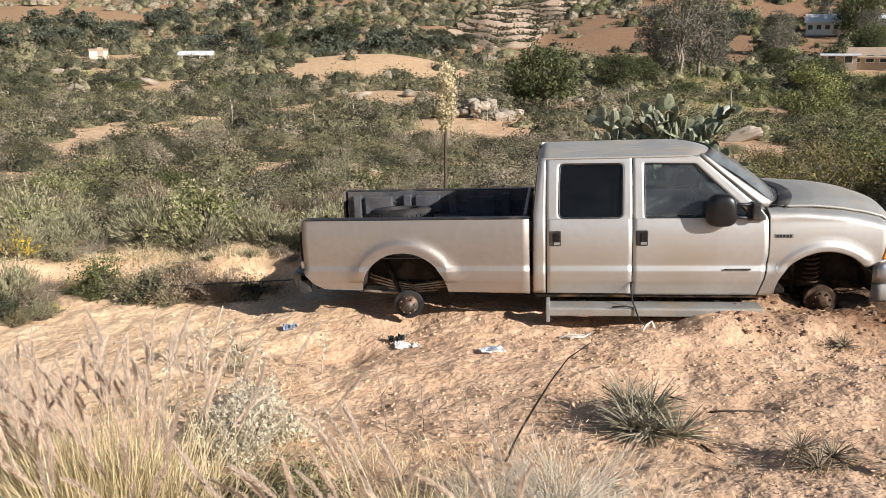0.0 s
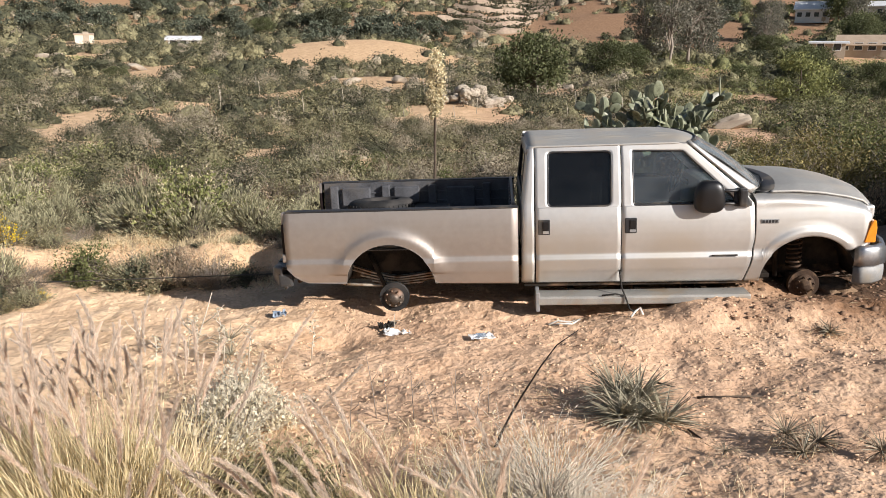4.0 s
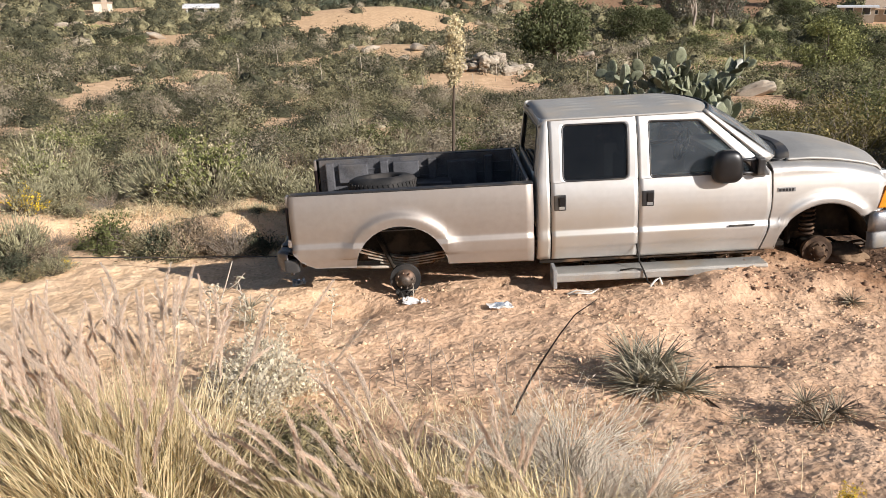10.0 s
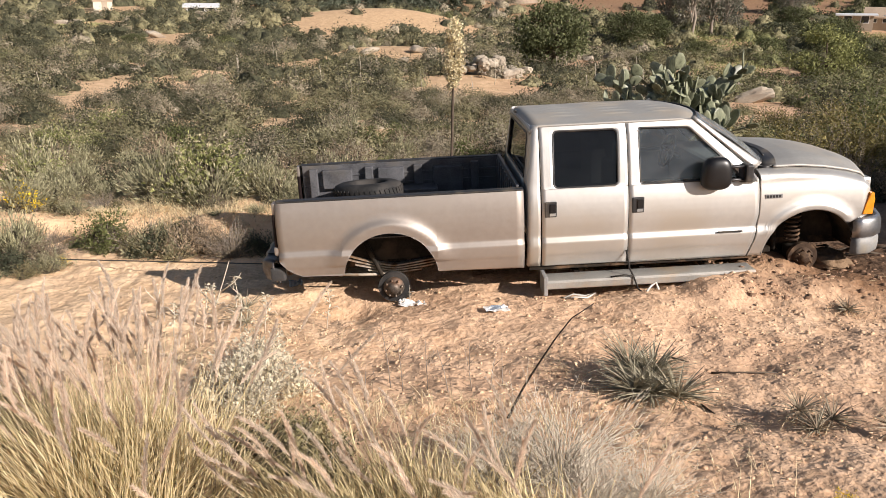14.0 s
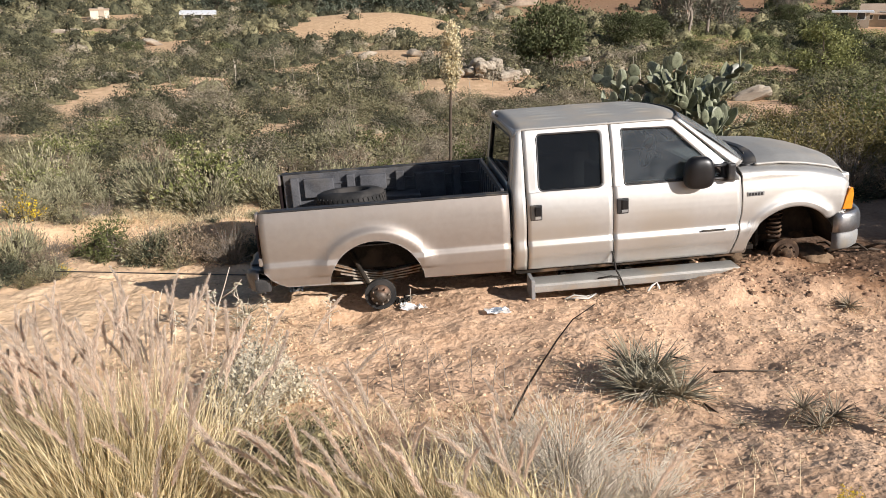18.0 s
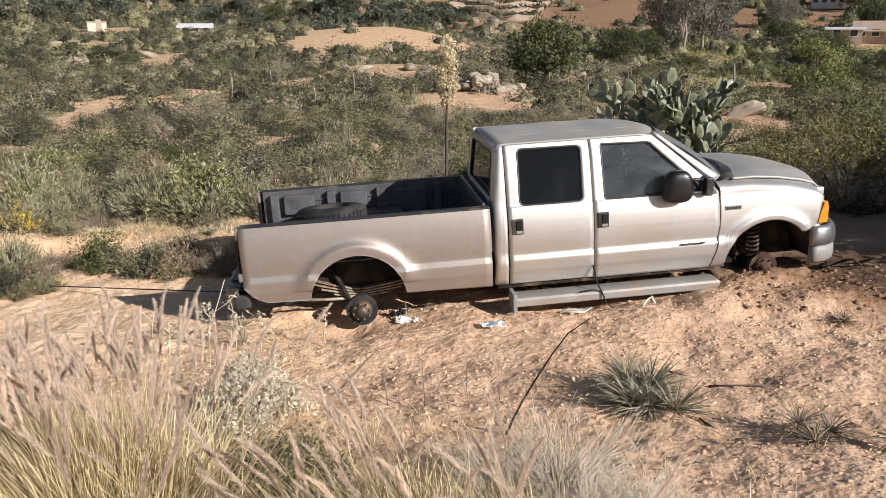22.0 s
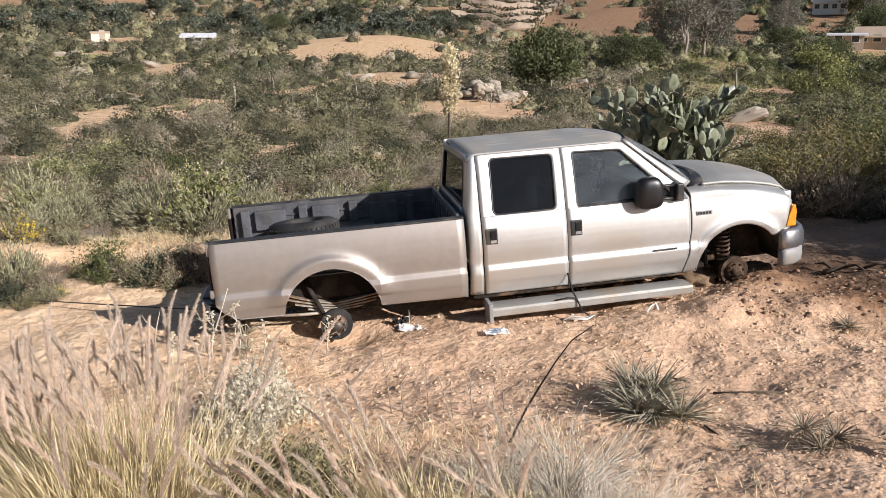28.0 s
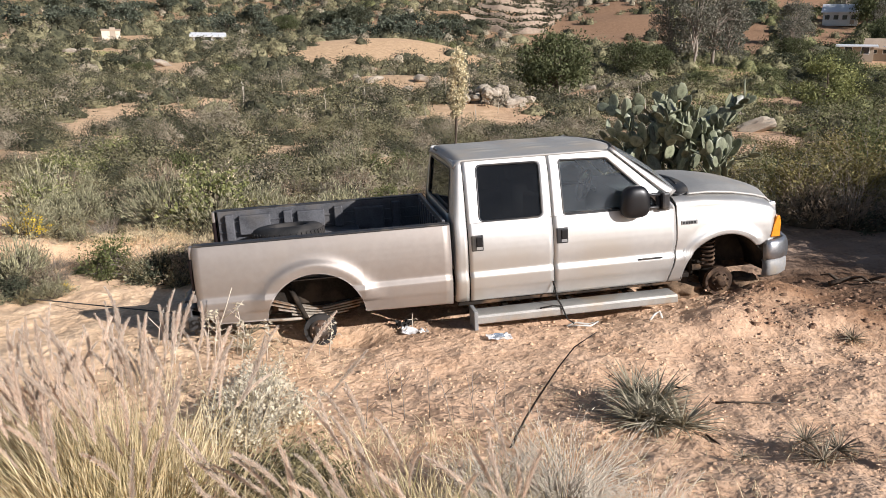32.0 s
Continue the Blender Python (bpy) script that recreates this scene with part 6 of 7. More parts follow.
def build_cactus():
    """Chains of flat pads, each growing out of the rim of the one below, in a broad broken thicket."""
    g = random.Random(12)
    x0, y0 = 3.38, 4.95
    ob = new("prickly_pear")
    ob.matrix_basis = pose(x0, y0, ground_z(x0, y0) - 0.05) @ Matrix.Diagonal((1.0, 1.0, 1.07, 1))
    count = [0]

    def grow(base, lean, way, size, left, top):
        if left == 0 or count[0] > 15 or base.z > top:
            return
        count[0] += 1
        face = g.uniform(0, 180)
        m = Matrix.Translation(base) @ Matrix.Rotation(way, 4, "Z") @ Matrix.Rotation(lean, 4, "Y") @ Matrix.Rotation(radians(face), 4, "Z")
        pad = new("pad", PAD)
        pad.parent = ob
        pad.matrix_basis = m @ Matrix.Diagonal((size * g.uniform(0.65, 1.1), size * g.uniform(0.6, 1.0), size, 1))
        for _ in range(g.choice((1, 2, 2, 3))):
            a = g.uniform(-0.9, 0.9)
            start = m @ Vector((0.33 * size * math.sin(a), 0, size * (0.52 + 0.42 * math.cos(a))))
            grow(start, max(-0.1, min(1.25, lean * 0.5 + g.uniform(-0.5, 1.15))), way + g.uniform(-1.2, 1.2), g.uniform(0.18, 0.32), left - 1, top)

    for k in range(42):
        count[0] = 0
        u = -0.80 + 1.62 * (k + 0.5) / 42
        top = float(np.interp(u, (-0.75, -0.5, -0.1, 0.3, 0.55, 0.75), (1.4, 1.75, 2.0, 2.1, 1.85, 1.25))) * g.uniform(0.72, 1.0)
        y = g.uniform(-0.55, 0.55)
        grow(Vector((u, y, g.choice((0.0, 0.45, 0.85, 1.15)))), g.uniform(0, 0.95), g.uniform(0, math.tau), g.uniform(0.22, 0.36), 7, top)
    tagged(ob, "big prickly pear cactus with flat grey-green pads", "cactus")


build_cactus()


# ---- spiky rosettes on the sand ----
def blade_mesh(seed, mat):
    g = random.Random(seed)
    v, f = [], []
    droop = g.uniform(0.05, 0.35)
    for k in range(6):
        t = k / 5
        w = 0.020 * (1 - t) ** 0.7 * (0.6 + 0.8 * min(1, t * 4))
        c = (t, 0, -droop * t * t)
        v += [(c[0], -w, c[2] + w * 0.5), (c[0], 0, c[2]), (c[0], w, c[2] + w * 0.5)]
    for k in range(5):
        a = k * 3
        f += [(a, a + 1, a + 4, a + 3), (a + 1, a + 2, a + 5, a + 4)]
    me = bpy.data.meshes.new("blade")
    me.from_pydata(v, [], f)
    me.materials.append(mat)
    me.update()
    return me


BLADES = [blade_mesh(k, M_SPIKE) for k in range(3)] + [blade_mesh(k + 9, M_DEAD) for k in range(2)]


def build_rosette(x, y, reach, count, seed, label, heads=1):
    g = random.Random(seed)
    ob = new("spiky_rosette")
    ob.matrix_basis = pose(x, y, ground_z(x, y) - 0.01)
    for k in range(count):
        h = k % heads
        # several heads grow in an uneven row
        q = (h / (heads - 1) - 0.5) if heads > 1 else 0.0
        cx, cy = reach * (0.6 * q + 0.15 * math.sin(h * 4.1)), reach * (-0.3 * q + 0.4 * math.cos(h * 3.3))
        low = g.random() < 0.36
        el = g.uniform(-6, 22) if low else g.uniform(10, 68 if reach > 0.3 else 56)
        b = new("blade", g.choice(BLADES[3:] if (low or reach < 0.3) and g.random() < 0.65 else BLADES[:3]))
        b.parent = ob
        s = reach * g.uniform(0.6, 1.0)
        b.matrix_basis = pose(cx, cy, 0.03, g.uniform(-25, 25), -el, g.uniform(0, 360)) @ Matrix.Diagonal((s, reach * 0.85, s, 1))
    return tagged(ob, label, "yucca", "spiky rosettes")


build_rosette(2.24, -2.93, 0.38, 760, 1, "spiky grey-green yucca rosette with dead lower leaves", 6)
build_rosette(3.13, -3.58, 0.22, 220, 2, "small dry yucca rosette on bare sand", 3)
build_rosette(3.50, -3.80, 0.2, 90, 3, "small dry yucca rosette on bare sand")
build_rosette(4.25, -1.0, 0.22, 90, 4, "small dark withered rosette on bare sand")
build_rosette(2.66, -3.72, 0.13, 40, 5, "small dry yucca rosette on bare sand")
build_rosette(-1.42, -1.25, 0.30, 70, 6, "low dark tuft of spiky leaves at the shade's edge", 2)


# ---- fountain grass ----
def plume_mesh(seed):
    g = np.random.default_rng(seed)
    L = g.uniform(0.22, 0.32)
    n = 760
    t = g.uniform(0.02, 1, n)
    lean = g.uniform(0.12, 0.3)
    axis = lambda q: np.stack([lean * L * q ** 2, 0 * q, L * q * (1 - 0.25 * lean * q)], -1)
    p = axis(t)
    a = g.uniform(0, math.tau, n)
    out = np.stack([np.cos(a), np.sin(a), 0 * a], -1)
    d = out * g.uniform(0.16, 0.6, n)[:, None] + np.array([2 * lean * 0.4, 0, 1.0])
    hair = cards(g, p, d, 0.034 * (0.45 + 0.55 * np.sin(np.pi * np.clip(t, 0.1, 0.95))) * g.uniform(0.7, 1.3, n), 0.0008)
    core = []
    for k in range(8):
        q = axis(np.array([k / 8.0, (k + 1) / 8.0]))
        for s in (np.array([0.002, 0, 0]), np.array([0, 0.002, 0])):
            core.append([q[0] - s, q[0] + s, q[1] + s * 0.8, q[1] - s * 0.8])
    c = np.concatenate([hair, np.array(core)])
    ob = quads("plume", c, M_PLUME)
    me = ob.data
    bpy.data.objects.remove(ob)
    return me


PLUMES = [plume_mesh(k + 60) for k in range(6)]
TUSSOCKS = []


def build_tussock(x, y, tall, count, plumes, seed, lean, spread, label, green=0.15):
    """A clump of bent blades and stems, each stem ending in a plume. lean: how far the tips go to -x and y."""
    g = np.random.default_rng(seed)
    ob = new("fountain_grass")
    z = ground_z(x, y) - 0.02
    n = count
    root = np.stack([g.normal(0, spread * 0.22, n), g.normal(0, spread * 0.22, n), np.zeros(n)], -1)
    d = unit(np.stack([g.normal(0, 0.30, n) + root[:, 0] * 1.2 + lean[0], g.normal(0, 0.30, n) + root[:, 1] * 1.2 + lean[1], np.full(n, 1.0)], -1))
    L = tall * g.uniform(0.45, 0.95, n)
    k = int(n * green)
    tagged(quads("green_blade_tuft", blades(g, root[:k], d[:k], L[:k] * 0.85, 0.0034, 0.28), M_GRASS, ob, "still green inner blades"), kind="stuff")
    tagged(quads("dry_blade_tuft", blades(g, root[k:], d[k:], L[k:], 0.0036, g.uniform(0.1, 0.4, n - k)), M_STRAW, ob, "straw-yellow dry blades"), kind="stuff")
    e = int(n * 0.3)
    pick = g.permutation(n)[:e]
    tagged(quads("dead_blade_tuft", blades(g, root[pick], d[pick] + g.normal(0, 0.2, (e, 3)), L[pick] * 0.8, 0.0034, 0.35), M_DEAD, ob, "brown dead blades at the core"), kind="stuff")
    m = plumes
    root = np.stack([g.normal(0, spread * 0.26, m), g.normal(0, spread * 0.26, m), np.zeros(m)], -1)
    d = unit(np.stack([g.normal(0, 0.27, m) + root[:, 0] * 1.1 + lean[0] * 1.2, g.normal(0, 0.27, m) + root[:, 1] * 1.1 + lean[1] * 1.2, np.full(m, 1.0)], -1))
    L = tall * g.uniform(0.72, 1.05, m)
    dr = g.uniform(0.02, 0.16, m)
    tagged(quads("stem_tuft", blades(g, root, d, L, 0.0026, dr), M_STRAW, ob), kind="stuff")
    j = np.repeat(np.arange(m), 4)
    tagged(quads("bare_stem_tuft", blades(g, root[j] + g.normal(0, spread * 0.08, (m * 4, 3)) * np.array([1, 1, 0]), d[j] + g.normal(0, 0.10, (m * 4, 3)), L[j] * g.uniform(0.7, 1.05, m * 4), 0.0034, dr[j]), M_HAY, ob, "pale stems that lost their plumes"), kind="stuff")
    flat = d * np.array([1, 1, 0])
    tip = root + d * L[:, None] + (flat * 0.6 - np.array([0, 0, 1.0])) * (dr * L)[:, None]
    way = unit(d + 2 * (flat * 0.6 - np.array([0, 0, 1.0])) * dr[:, None])
    for q in range(m):
        b = new("plume", PLUMES[int(g.integers(6))])
        b.parent = ob
        w = Vector(way[q])
        up = w.to_track_quat("Z", "X").to_matrix().to_4x4()
        b.matrix_basis = Matrix.Translation(Vector(tip[q]) - w * 0.02) @ up @ pose(0, 0, 0, 0, 0, float(g.uniform(0, 360)))
    ob.matrix_basis = pose(x, y, z)
    TUSSOCKS.append((ob, (x, y, z), seed))
    return tagged(ob, label, "grass", "fountain grass clumps")


build_tussock(-0.27, -5.15, 0.95, 1300, 80, 1, (-0.26, 0.05), 0.62, "tall straw-yellow fountain grass with mauve plumes")
build_tussock(-0.18, -5.50, 0.90, 1300, 48, 2, (-0.18, 0.05), 0.58, "tall straw-yellow fountain grass with mauve plumes", 0.14)
build_tussock(-1.05, -4.80, 0.80, 900, 36, 3, (-0.3, 0.0), 0.6, "straw-yellow fountain grass leaning in the wind")
build_tussock(1.05, -5.35, 0.64, 1000, 24, 4, (-0.30, 0.04), 0.6, "fountain grass of straw blades and brown plumes", 0.1)
build_tussock(0.72, -5.50, 0.60, 900, 13, 5, (-0.46, 0.05), 0.5, "low fountain grass bent over sideways", 0.1)
build_tussock(1.50, -5.62, 0.60, 800, 12, 6, (-0.36, 0.05), 0.5, "fountain grass of straw blades and brown plumes", 0.1)


# terraces with rows of small trees on the far slope
def terrace_path(k):
    n = 26
    x0, x1 = -27 + 1.2 * k, -3 + 1.6 * k
    return [(x0 + (x1 - x0) * j / (n - 1), 184 + 10.5 * k + 3.0 * math.sin(j * 0.23 + k * 0.9) + 0.28 * j) for j in range(n)]


def build_terraces():
    g = np.random.default_rng(35)
    for k in range(9):
        rows = [[], [], [], []]
        for j, (x, y) in enumerate(terrace_path(k)):
            z = ground_z(x, y)
            h = 1.15 + 0.35 * math.sin(j * 0.7 + k) + g.uniform(-0.15, 0.15)
            for row, dy, dz in zip(rows, (-1.6, -0.5, 1.0, 4.0), (-1.2, h, h + 0.1, -1.0)):
                row.append((x, y + dy, z + dz))
        v, f = sheet(rows, 0.5, (0, 0, -1))
        bank = tagged(from_lists("terrace_bank", v, f, M_BANK, None, "", False), "low brown earth bank of a terraced far slope", "earth bank", "earth terraces")
        out = []
        for x, y in terrace_path(k):
            if g.random() < 0.12:
                continue
            c = np.array([x, y + 1.6, ground_z(x, y) + 1.3])
            p = c + g.normal(0, 1, (46, 3)) * np.array([0.75, 0.6, 0.45])
            out.append(cards(g, p, g.normal(size=p.shape), 0.7, 0.22))
        tagged(quads("hedge", np.concatenate(out), M_FAR_DARK, bank, "row of small dark trees"), kind="stuff")


M_BANK = material("brown_bank_soil", (0.22, 0.168, 0.124), (0.42, 0.33, 0.25), 0.95, 0, 0.5, 3, 0.8, 0.3)
build_terraces()
scrub_oak = tagged(make_tree("scrub_oak", 29, 4.6, 5.4, M_SCRUB, 18, 0.50, 0.2, 0.12, 0, 55), "grey-green scrub oak in the far woodland", "tree", "scrub oaks")
scrub_oak.matrix_basis = stand(scrub_oak, -70, 150, 0)
wood = random.Random(44)
for k in range(96):
    d = wood.uniform(0, 1)
    if k < 72:
        x, y = -140 + 116 * wood.random() - 20 * d, 152 + 130 * d * d
    else:
        x, y = 30 + 62 * wood.random(), 120 + 90 * d
    if abs((x - 1.5) / (y + 7.8) - 0.325) < 0.035 and y < 194 or abs(x - 50) < 8 and y < 124:
        continue
    copy_thing(scrub_oak, stand(scrub_oak, x, y, wood.uniform(0, 360), wood.uniform(0.7, 1.35), wood.uniform(0.75, 1.1)))
for x, y, s in ((-36, 160, 1.0), (-32, 157, 1.2), (-29, 163, 1.0), (-26, 167, 1.15), (-33, 170, 1.3), (-39, 168, 1.2), (-23, 171, 1.0), (-42, 162, 1.0)):
    copy_thing(scrub_oak, stand(scrub_oak, x, y, x * 40, s, 0.9))


def meadow():
    """Low fresh grass in the hollows of the far slope."""
    g = np.random.default_rng(36)
    out = []
    for cx, cy, hw, hd, n, h in ((20, 78, 7.5, 10, 6500, 0.5), (14, 47, 4, 7, 4500, 0.34), (28, 92, 6, 6, 3000, 0.5), (-60, 82, 6, 6, 2000, 0.45), (-30, 48, 5, 4, 2500, 0.35), (48, 108, 8, 6, 2500, 0.6)):
        r, a = np.sqrt(g.random(n)), g.uniform(0, math.tau, n)
        x, y = cx + hw * r * np.cos(a), cy + hd * r * np.sin(a)
        keep = vnoise(x / 1.7, y / 2.6, 71) > -0.2
        x, y = x[keep], y[keep]
        p = np.stack([x, y, height(x, y) - 0.03], -1)
        d = np.stack([g.normal(0, 0.5, len(x)), g.normal(0, 0.5, len(x)), np.ones(len(x))], -1)
        q = cards(g, p, d, h * g.uniform(0.5, 1.3, len(x)), 0.10 * h)
        out.append(np.stack([q[:, 3], q[:, 1], q[:, 2]], 1))
    tagged(quads("meadow_grass", np.concatenate(out), M_MEADOW, size=3), "fresh light green grass in hollows of the slope", "grass", kind="stuff")


M_MEADOW = leafy("meadow_blade", (0.20, 0.22, 0.09), (0.44, 0.44, 0.20), scale=0.5, fine=3, island=0.2)
meadow()


# ---- low plants, dead stems and litter ----
def build_white_shrub():
    ob = make_shrub("brittlebush", 71, 0.42, 0.52, 130, 8, 0.060, 0.014, 0.8, M_WHITE, M_DRY, many=150, radius=0.003, low=0.05)
    ob.matrix_basis = pose(-0.52, -3.30, ground_z(-0.52, -3.30) - 0.02) @ Matrix.Scale(0.85, 4)
    tagged(ob, "small shrub with felted whitish-grey leaves", "shrub", "felted shrubs")
    for x, y, s in ((-0.34, -3.72, 0.75), (-0.80, -2.95, 0.66), (-0.22, -3.25, 0.62), (-0.86, -2.45, 0.55), (-0.62, -2.70, 0.72)):
        copy_thing(ob, pose(x, y, ground_z(x, y) - 0.02, 0, 0, x * 400) @ Matrix.Scale(s, 4))


build_white_shrub()


def build_weeds():
    ob = make_shrub("low_weed", 74, 0.26, 0.22, 190, 9, 0.034, 0.007, 0.5, M_OLIVE, M_DRY, many=110, radius=0.002, low=0.02)
    ob.matrix_basis = pose(-0.06, -4.30, ground_z(-0.06, -4.30) - 0.02)
    tagged(ob, "low tangled olive weed among the grass clumps", "weed", "low weeds")
    for x, y, s in ((0.22, -4.45, 1.1), (0.12, -4.05, 0.8), (0.48, -4.62, 0.9), (0.30, -4.80, 1.0)):
        copy_thing(ob, pose(x, y, ground_z(x, y) - 0.02, 0, 0, x * 500) @ Matrix.Scale(s, 4))


build_weeds()


def build_twig_bush():
    ob = make_shrub("twig_bush", 72, 0.50, 0.50, 420, 3, 0.035, 0.0022, 0.9, M_DRY, M_DRY, many=400, radius=0.0028, low=0.05)
    ob.matrix_basis = pose(1.62, -4.50, ground_z(1.62, -4.50) - 0.02)
    tagged(ob, "dry leafless bush of fine grey twigs", "shrub", "dry twig bushes")
    for x, y, s in ((2.0, -4.75, 0.65), (1.28, -4.55, 0.7), (1.75, -4.95, 0.7)):
        copy_thing(ob, pose(x, y, ground_z(x, y) - 0.02, 0, 0, x * 300) @ Matrix.Scale(s, 4))


build_twig_bush()


def build_flowers():
    ob = make_shrub("yellow_daisy_bush", 73, 0.27, 0.55, 110, 8, 0.05, 0.005, 1.2, M_SAGE, many=50, radius=0.004, flowers=(M_YELLOW, 70, 0.030), low=0.1, stray=0.4)
    ob.matrix_basis = pose(-6.5, 2.3, ground_z(-6.5, 2.3) - 0.02) @ Matrix.Diagonal((0.9, 0.9, 0.78, 1))
    tagged(ob, "daisy bush with bright yellow flower heads", "flowers", "yellow daisies")
    for x, y, s in ((-4.75, 0.62, 0.36), (2.85, -4.75, 0.28)):
        copy_thing(ob, pose(x, y, ground_z(x, y) - 0.02, 0, 0, x * 200) @ Matrix.Scale(s, 4))


build_flowers()


def dead_stem(name, x, y, points, radius, mat, label, forks=()):
    ob = new(name)
    ob.matrix_basis = pose(x, y, ground_z(x, y) - 0.02)
    tube_part("stem", points, [radius * (1 - 0.7 * k / (len(points) - 1)) for k in range(len(points))], mat, ob, 5)
    for f in forks:
        tube_part("branch", f, [radius * 0.6, radius * 0.45, radius * 0.2][:len(f)], mat, ob, 4)
    return tagged(ob, label, "dead stem", "dead stems")


M_STICK = material("dark_stick", (0.016, 0.011, 0.008), (0.05, 0.036, 0.026), 0.8, 0, 9, 60, 0.3, 0.003)
dead_stem("bent_stalk", 1.295, -3.54, [(0, 0, 0), (0.045, 0.01, 0.12), (0.095, 0.01, 0.24), (0.177, 0.02, 0.40), (0.275, 0.02, 0.585), (0.365, 0.03, 0.725), (0.49, 0.03, 0.83)], 0.010, M_STICK, "thin dark bent stalk rising from the sand")
g0 = random.Random(3)
for x, y, h in ((0.42, -3.0, 0.50), (0.52, -3.05, 0.46), (0.70, -3.05, 0.44), (0.86, -3.1, 0.34), (1.02, -3.05, 0.38), (1.14, -3.0, 0.36), (0.30, -3.3, 0.3), (1.22, -2.85, 0.3), (0.95, -2.6, 0.25)):
    a, b = g0.uniform(-0.10, 0.04), g0.uniform(-0.06, 0.06)
    dead_stem("dry_stalk", x, y, [(0, 0, 0), (a * 0.4, b * 0.5, h * 0.5), (a, b, h)], 0.0045, M_TWIG, "thin dry grass stalk standing in sand",
              [[(a * 0.6, b * 0.6, h * 0.6), (a * 0.6 + 0.05, b, h * 0.75), (a * 0.6 + 0.06, b, h * 0.85)]])
dead_stem("dead_twig", -1.66, -1.58, [(0, 0, 0), (0.06, 0, 0.25), (0.16, 0.0, 0.5), (0.24, 0, 0.72)], 0.011, M_DRY, "bleached forked dead twig standing in sand",
          [[(0.06, 0, 0.25), (-0.05, 0, 0.38), (-0.10, 0, 0.5)], [(0.12, 0, 0.4), (0.26, 0.03, 0.5), (0.34, 0.02, 0.6)], [(0.05, 0, 0.2), (0.16, 0, 0.26), (0.24, 0, 0.3)]])
dead_stem("dead_twig", -2.35, -1.35, [(0, 0, 0), (0.03, 0, 0.2), (0.10, 0.0, 0.42)], 0.008, M_DRY, "small bleached dead twig standing in sand", [[(0.03, 0, 0.2), (-0.07, 0, 0.3), (-0.1, 0, 0.36)]])
for x, y, s in ((-1.62, -1.62, 0.95), (-1.45, -1.50, 1.05), (-1.32, -1.68, 0.8), (-1.78, -1.45, 0.85), (-0.55, -1.45, 0.8), (-1.05, -1.75, 0.8), (-1.9, -1.85, 0.7)):
    weed = dead_stem("withered_weed", x, y, [(0, 0, 0), (0.02 * s, 0, 0.2 * s), (0.05 * s, 0.0, 0.36 * s), (0.03, 0, 0.5 * s)], 0.007, M_DRY, "bleached withered weed with curled leaves",
              [[(0.02 * s, 0, 0.16 * s), (-0.08 * s, 0.02, 0.2 * s), (-0.12 * s, 0.02, 0.16 * s)], [(0.04 * s, 0, 0.28 * s), (0.14 * s, 0, 0.33 * s), (0.18 * s, 0, 0.27 * s)], [(0.05 * s, 0, 0.36 * s), (-0.04 * s, 0, 0.45 * s), (-0.08 * s, 0, 0.43 * s)]])
    wg = np.random.default_rng(int(-x * 100))
    wp = np.array([(0.02 * s, 0, 0.22 * s), (0.05 * s, 0, 0.34 * s), (0.03, 0, 0.44 * s), (0.03, 0, 0.5 * s)]).repeat(7, 0) + wg.normal(0, 0.01, (28, 3))
    tagged(quads("curled_leaf_tuft", cards(wg, wp, wg.normal(size=(28, 3)) * np.array([1, 1, 0.5]), 0.055 * s, 0.011), M_WHITE, weed, "curled whitish leaves"), kind="stuff")
dead_stem("fallen_stick", 2.75, -2.5, [(0, 0, 0.03), (0.3, 0.03, 0.045), (0.7, 0.1, 0.04)], 0.013, M_BARK, "short brown stick lying on the sand")
dead_stem("fallen_stick", 2.45, -2.2, [(0, 0, 0.03), (0.12, -0.1, 0.05), (0.3, -0.16, 0.035)], 0.009, M_BARK, "short brown stick lying on the sand")
dead_stem("fallen_stick", 2.55, -3.2, [(0, 0, 0.03), (0.05, -0.16, 0.06), (0.18, -0.3, 0.035)], 0.009, M_BARK, "crooked brown root lying on the sand")

dead_stem("broken_root", 4.95, 0.95, [(-0.32, -0.05, 0.04), (-0.1, 0.02, 0.09), (0.12, 0.0, 0.08), (0.36, 0.08, 0.03)], 0.035, M_BARK, "dark broken root lying on damp earth",
          [[(-0.08, 0.02, 0.09), (-0.02, -0.12, 0.16), (0.05, -0.22, 0.12)], [(0.1, 0, 0.08), (0.2, -0.1, 0.17), (0.27, -0.15, 0.2)], [(-0.2, 0.0, 0.06), (-0.28, 0.12, 0.1), (-0.35, 0.2, 0.06)]])
M_PAPER = material("white_paper", (0.62, 0.62, 0.62), (0.80, 0.80, 0.79), 0.7, 0, 12, 60, 0.3, 0.004, (0.50, 0.42, 0.34), 9)
M_BLUE = material("blue_plastic", (0.12, 0.17, 0.24), (0.26, 0.31, 0.37), 0.4, 0, 10, 60, 0.2, 0.004)
M_STRAP = material("black_strap", (0.015, 0.014, 0.013), (0.04, 0.036, 0.03), 0.8, 0, 10, 90, 0.3, 0.002)
M_CORD = material("white_cord", (0.55, 0.52, 0.46), (0.72, 0.70, 0.64), 0.8, 0, 20, 120, 0.3, 0.002)
M_CABLE = material("steel_cable", (0.05, 0.045, 0.04), (0.12, 0.11, 0.10), 0.5, 0.6, 40, 200, 0.3, 0.001)


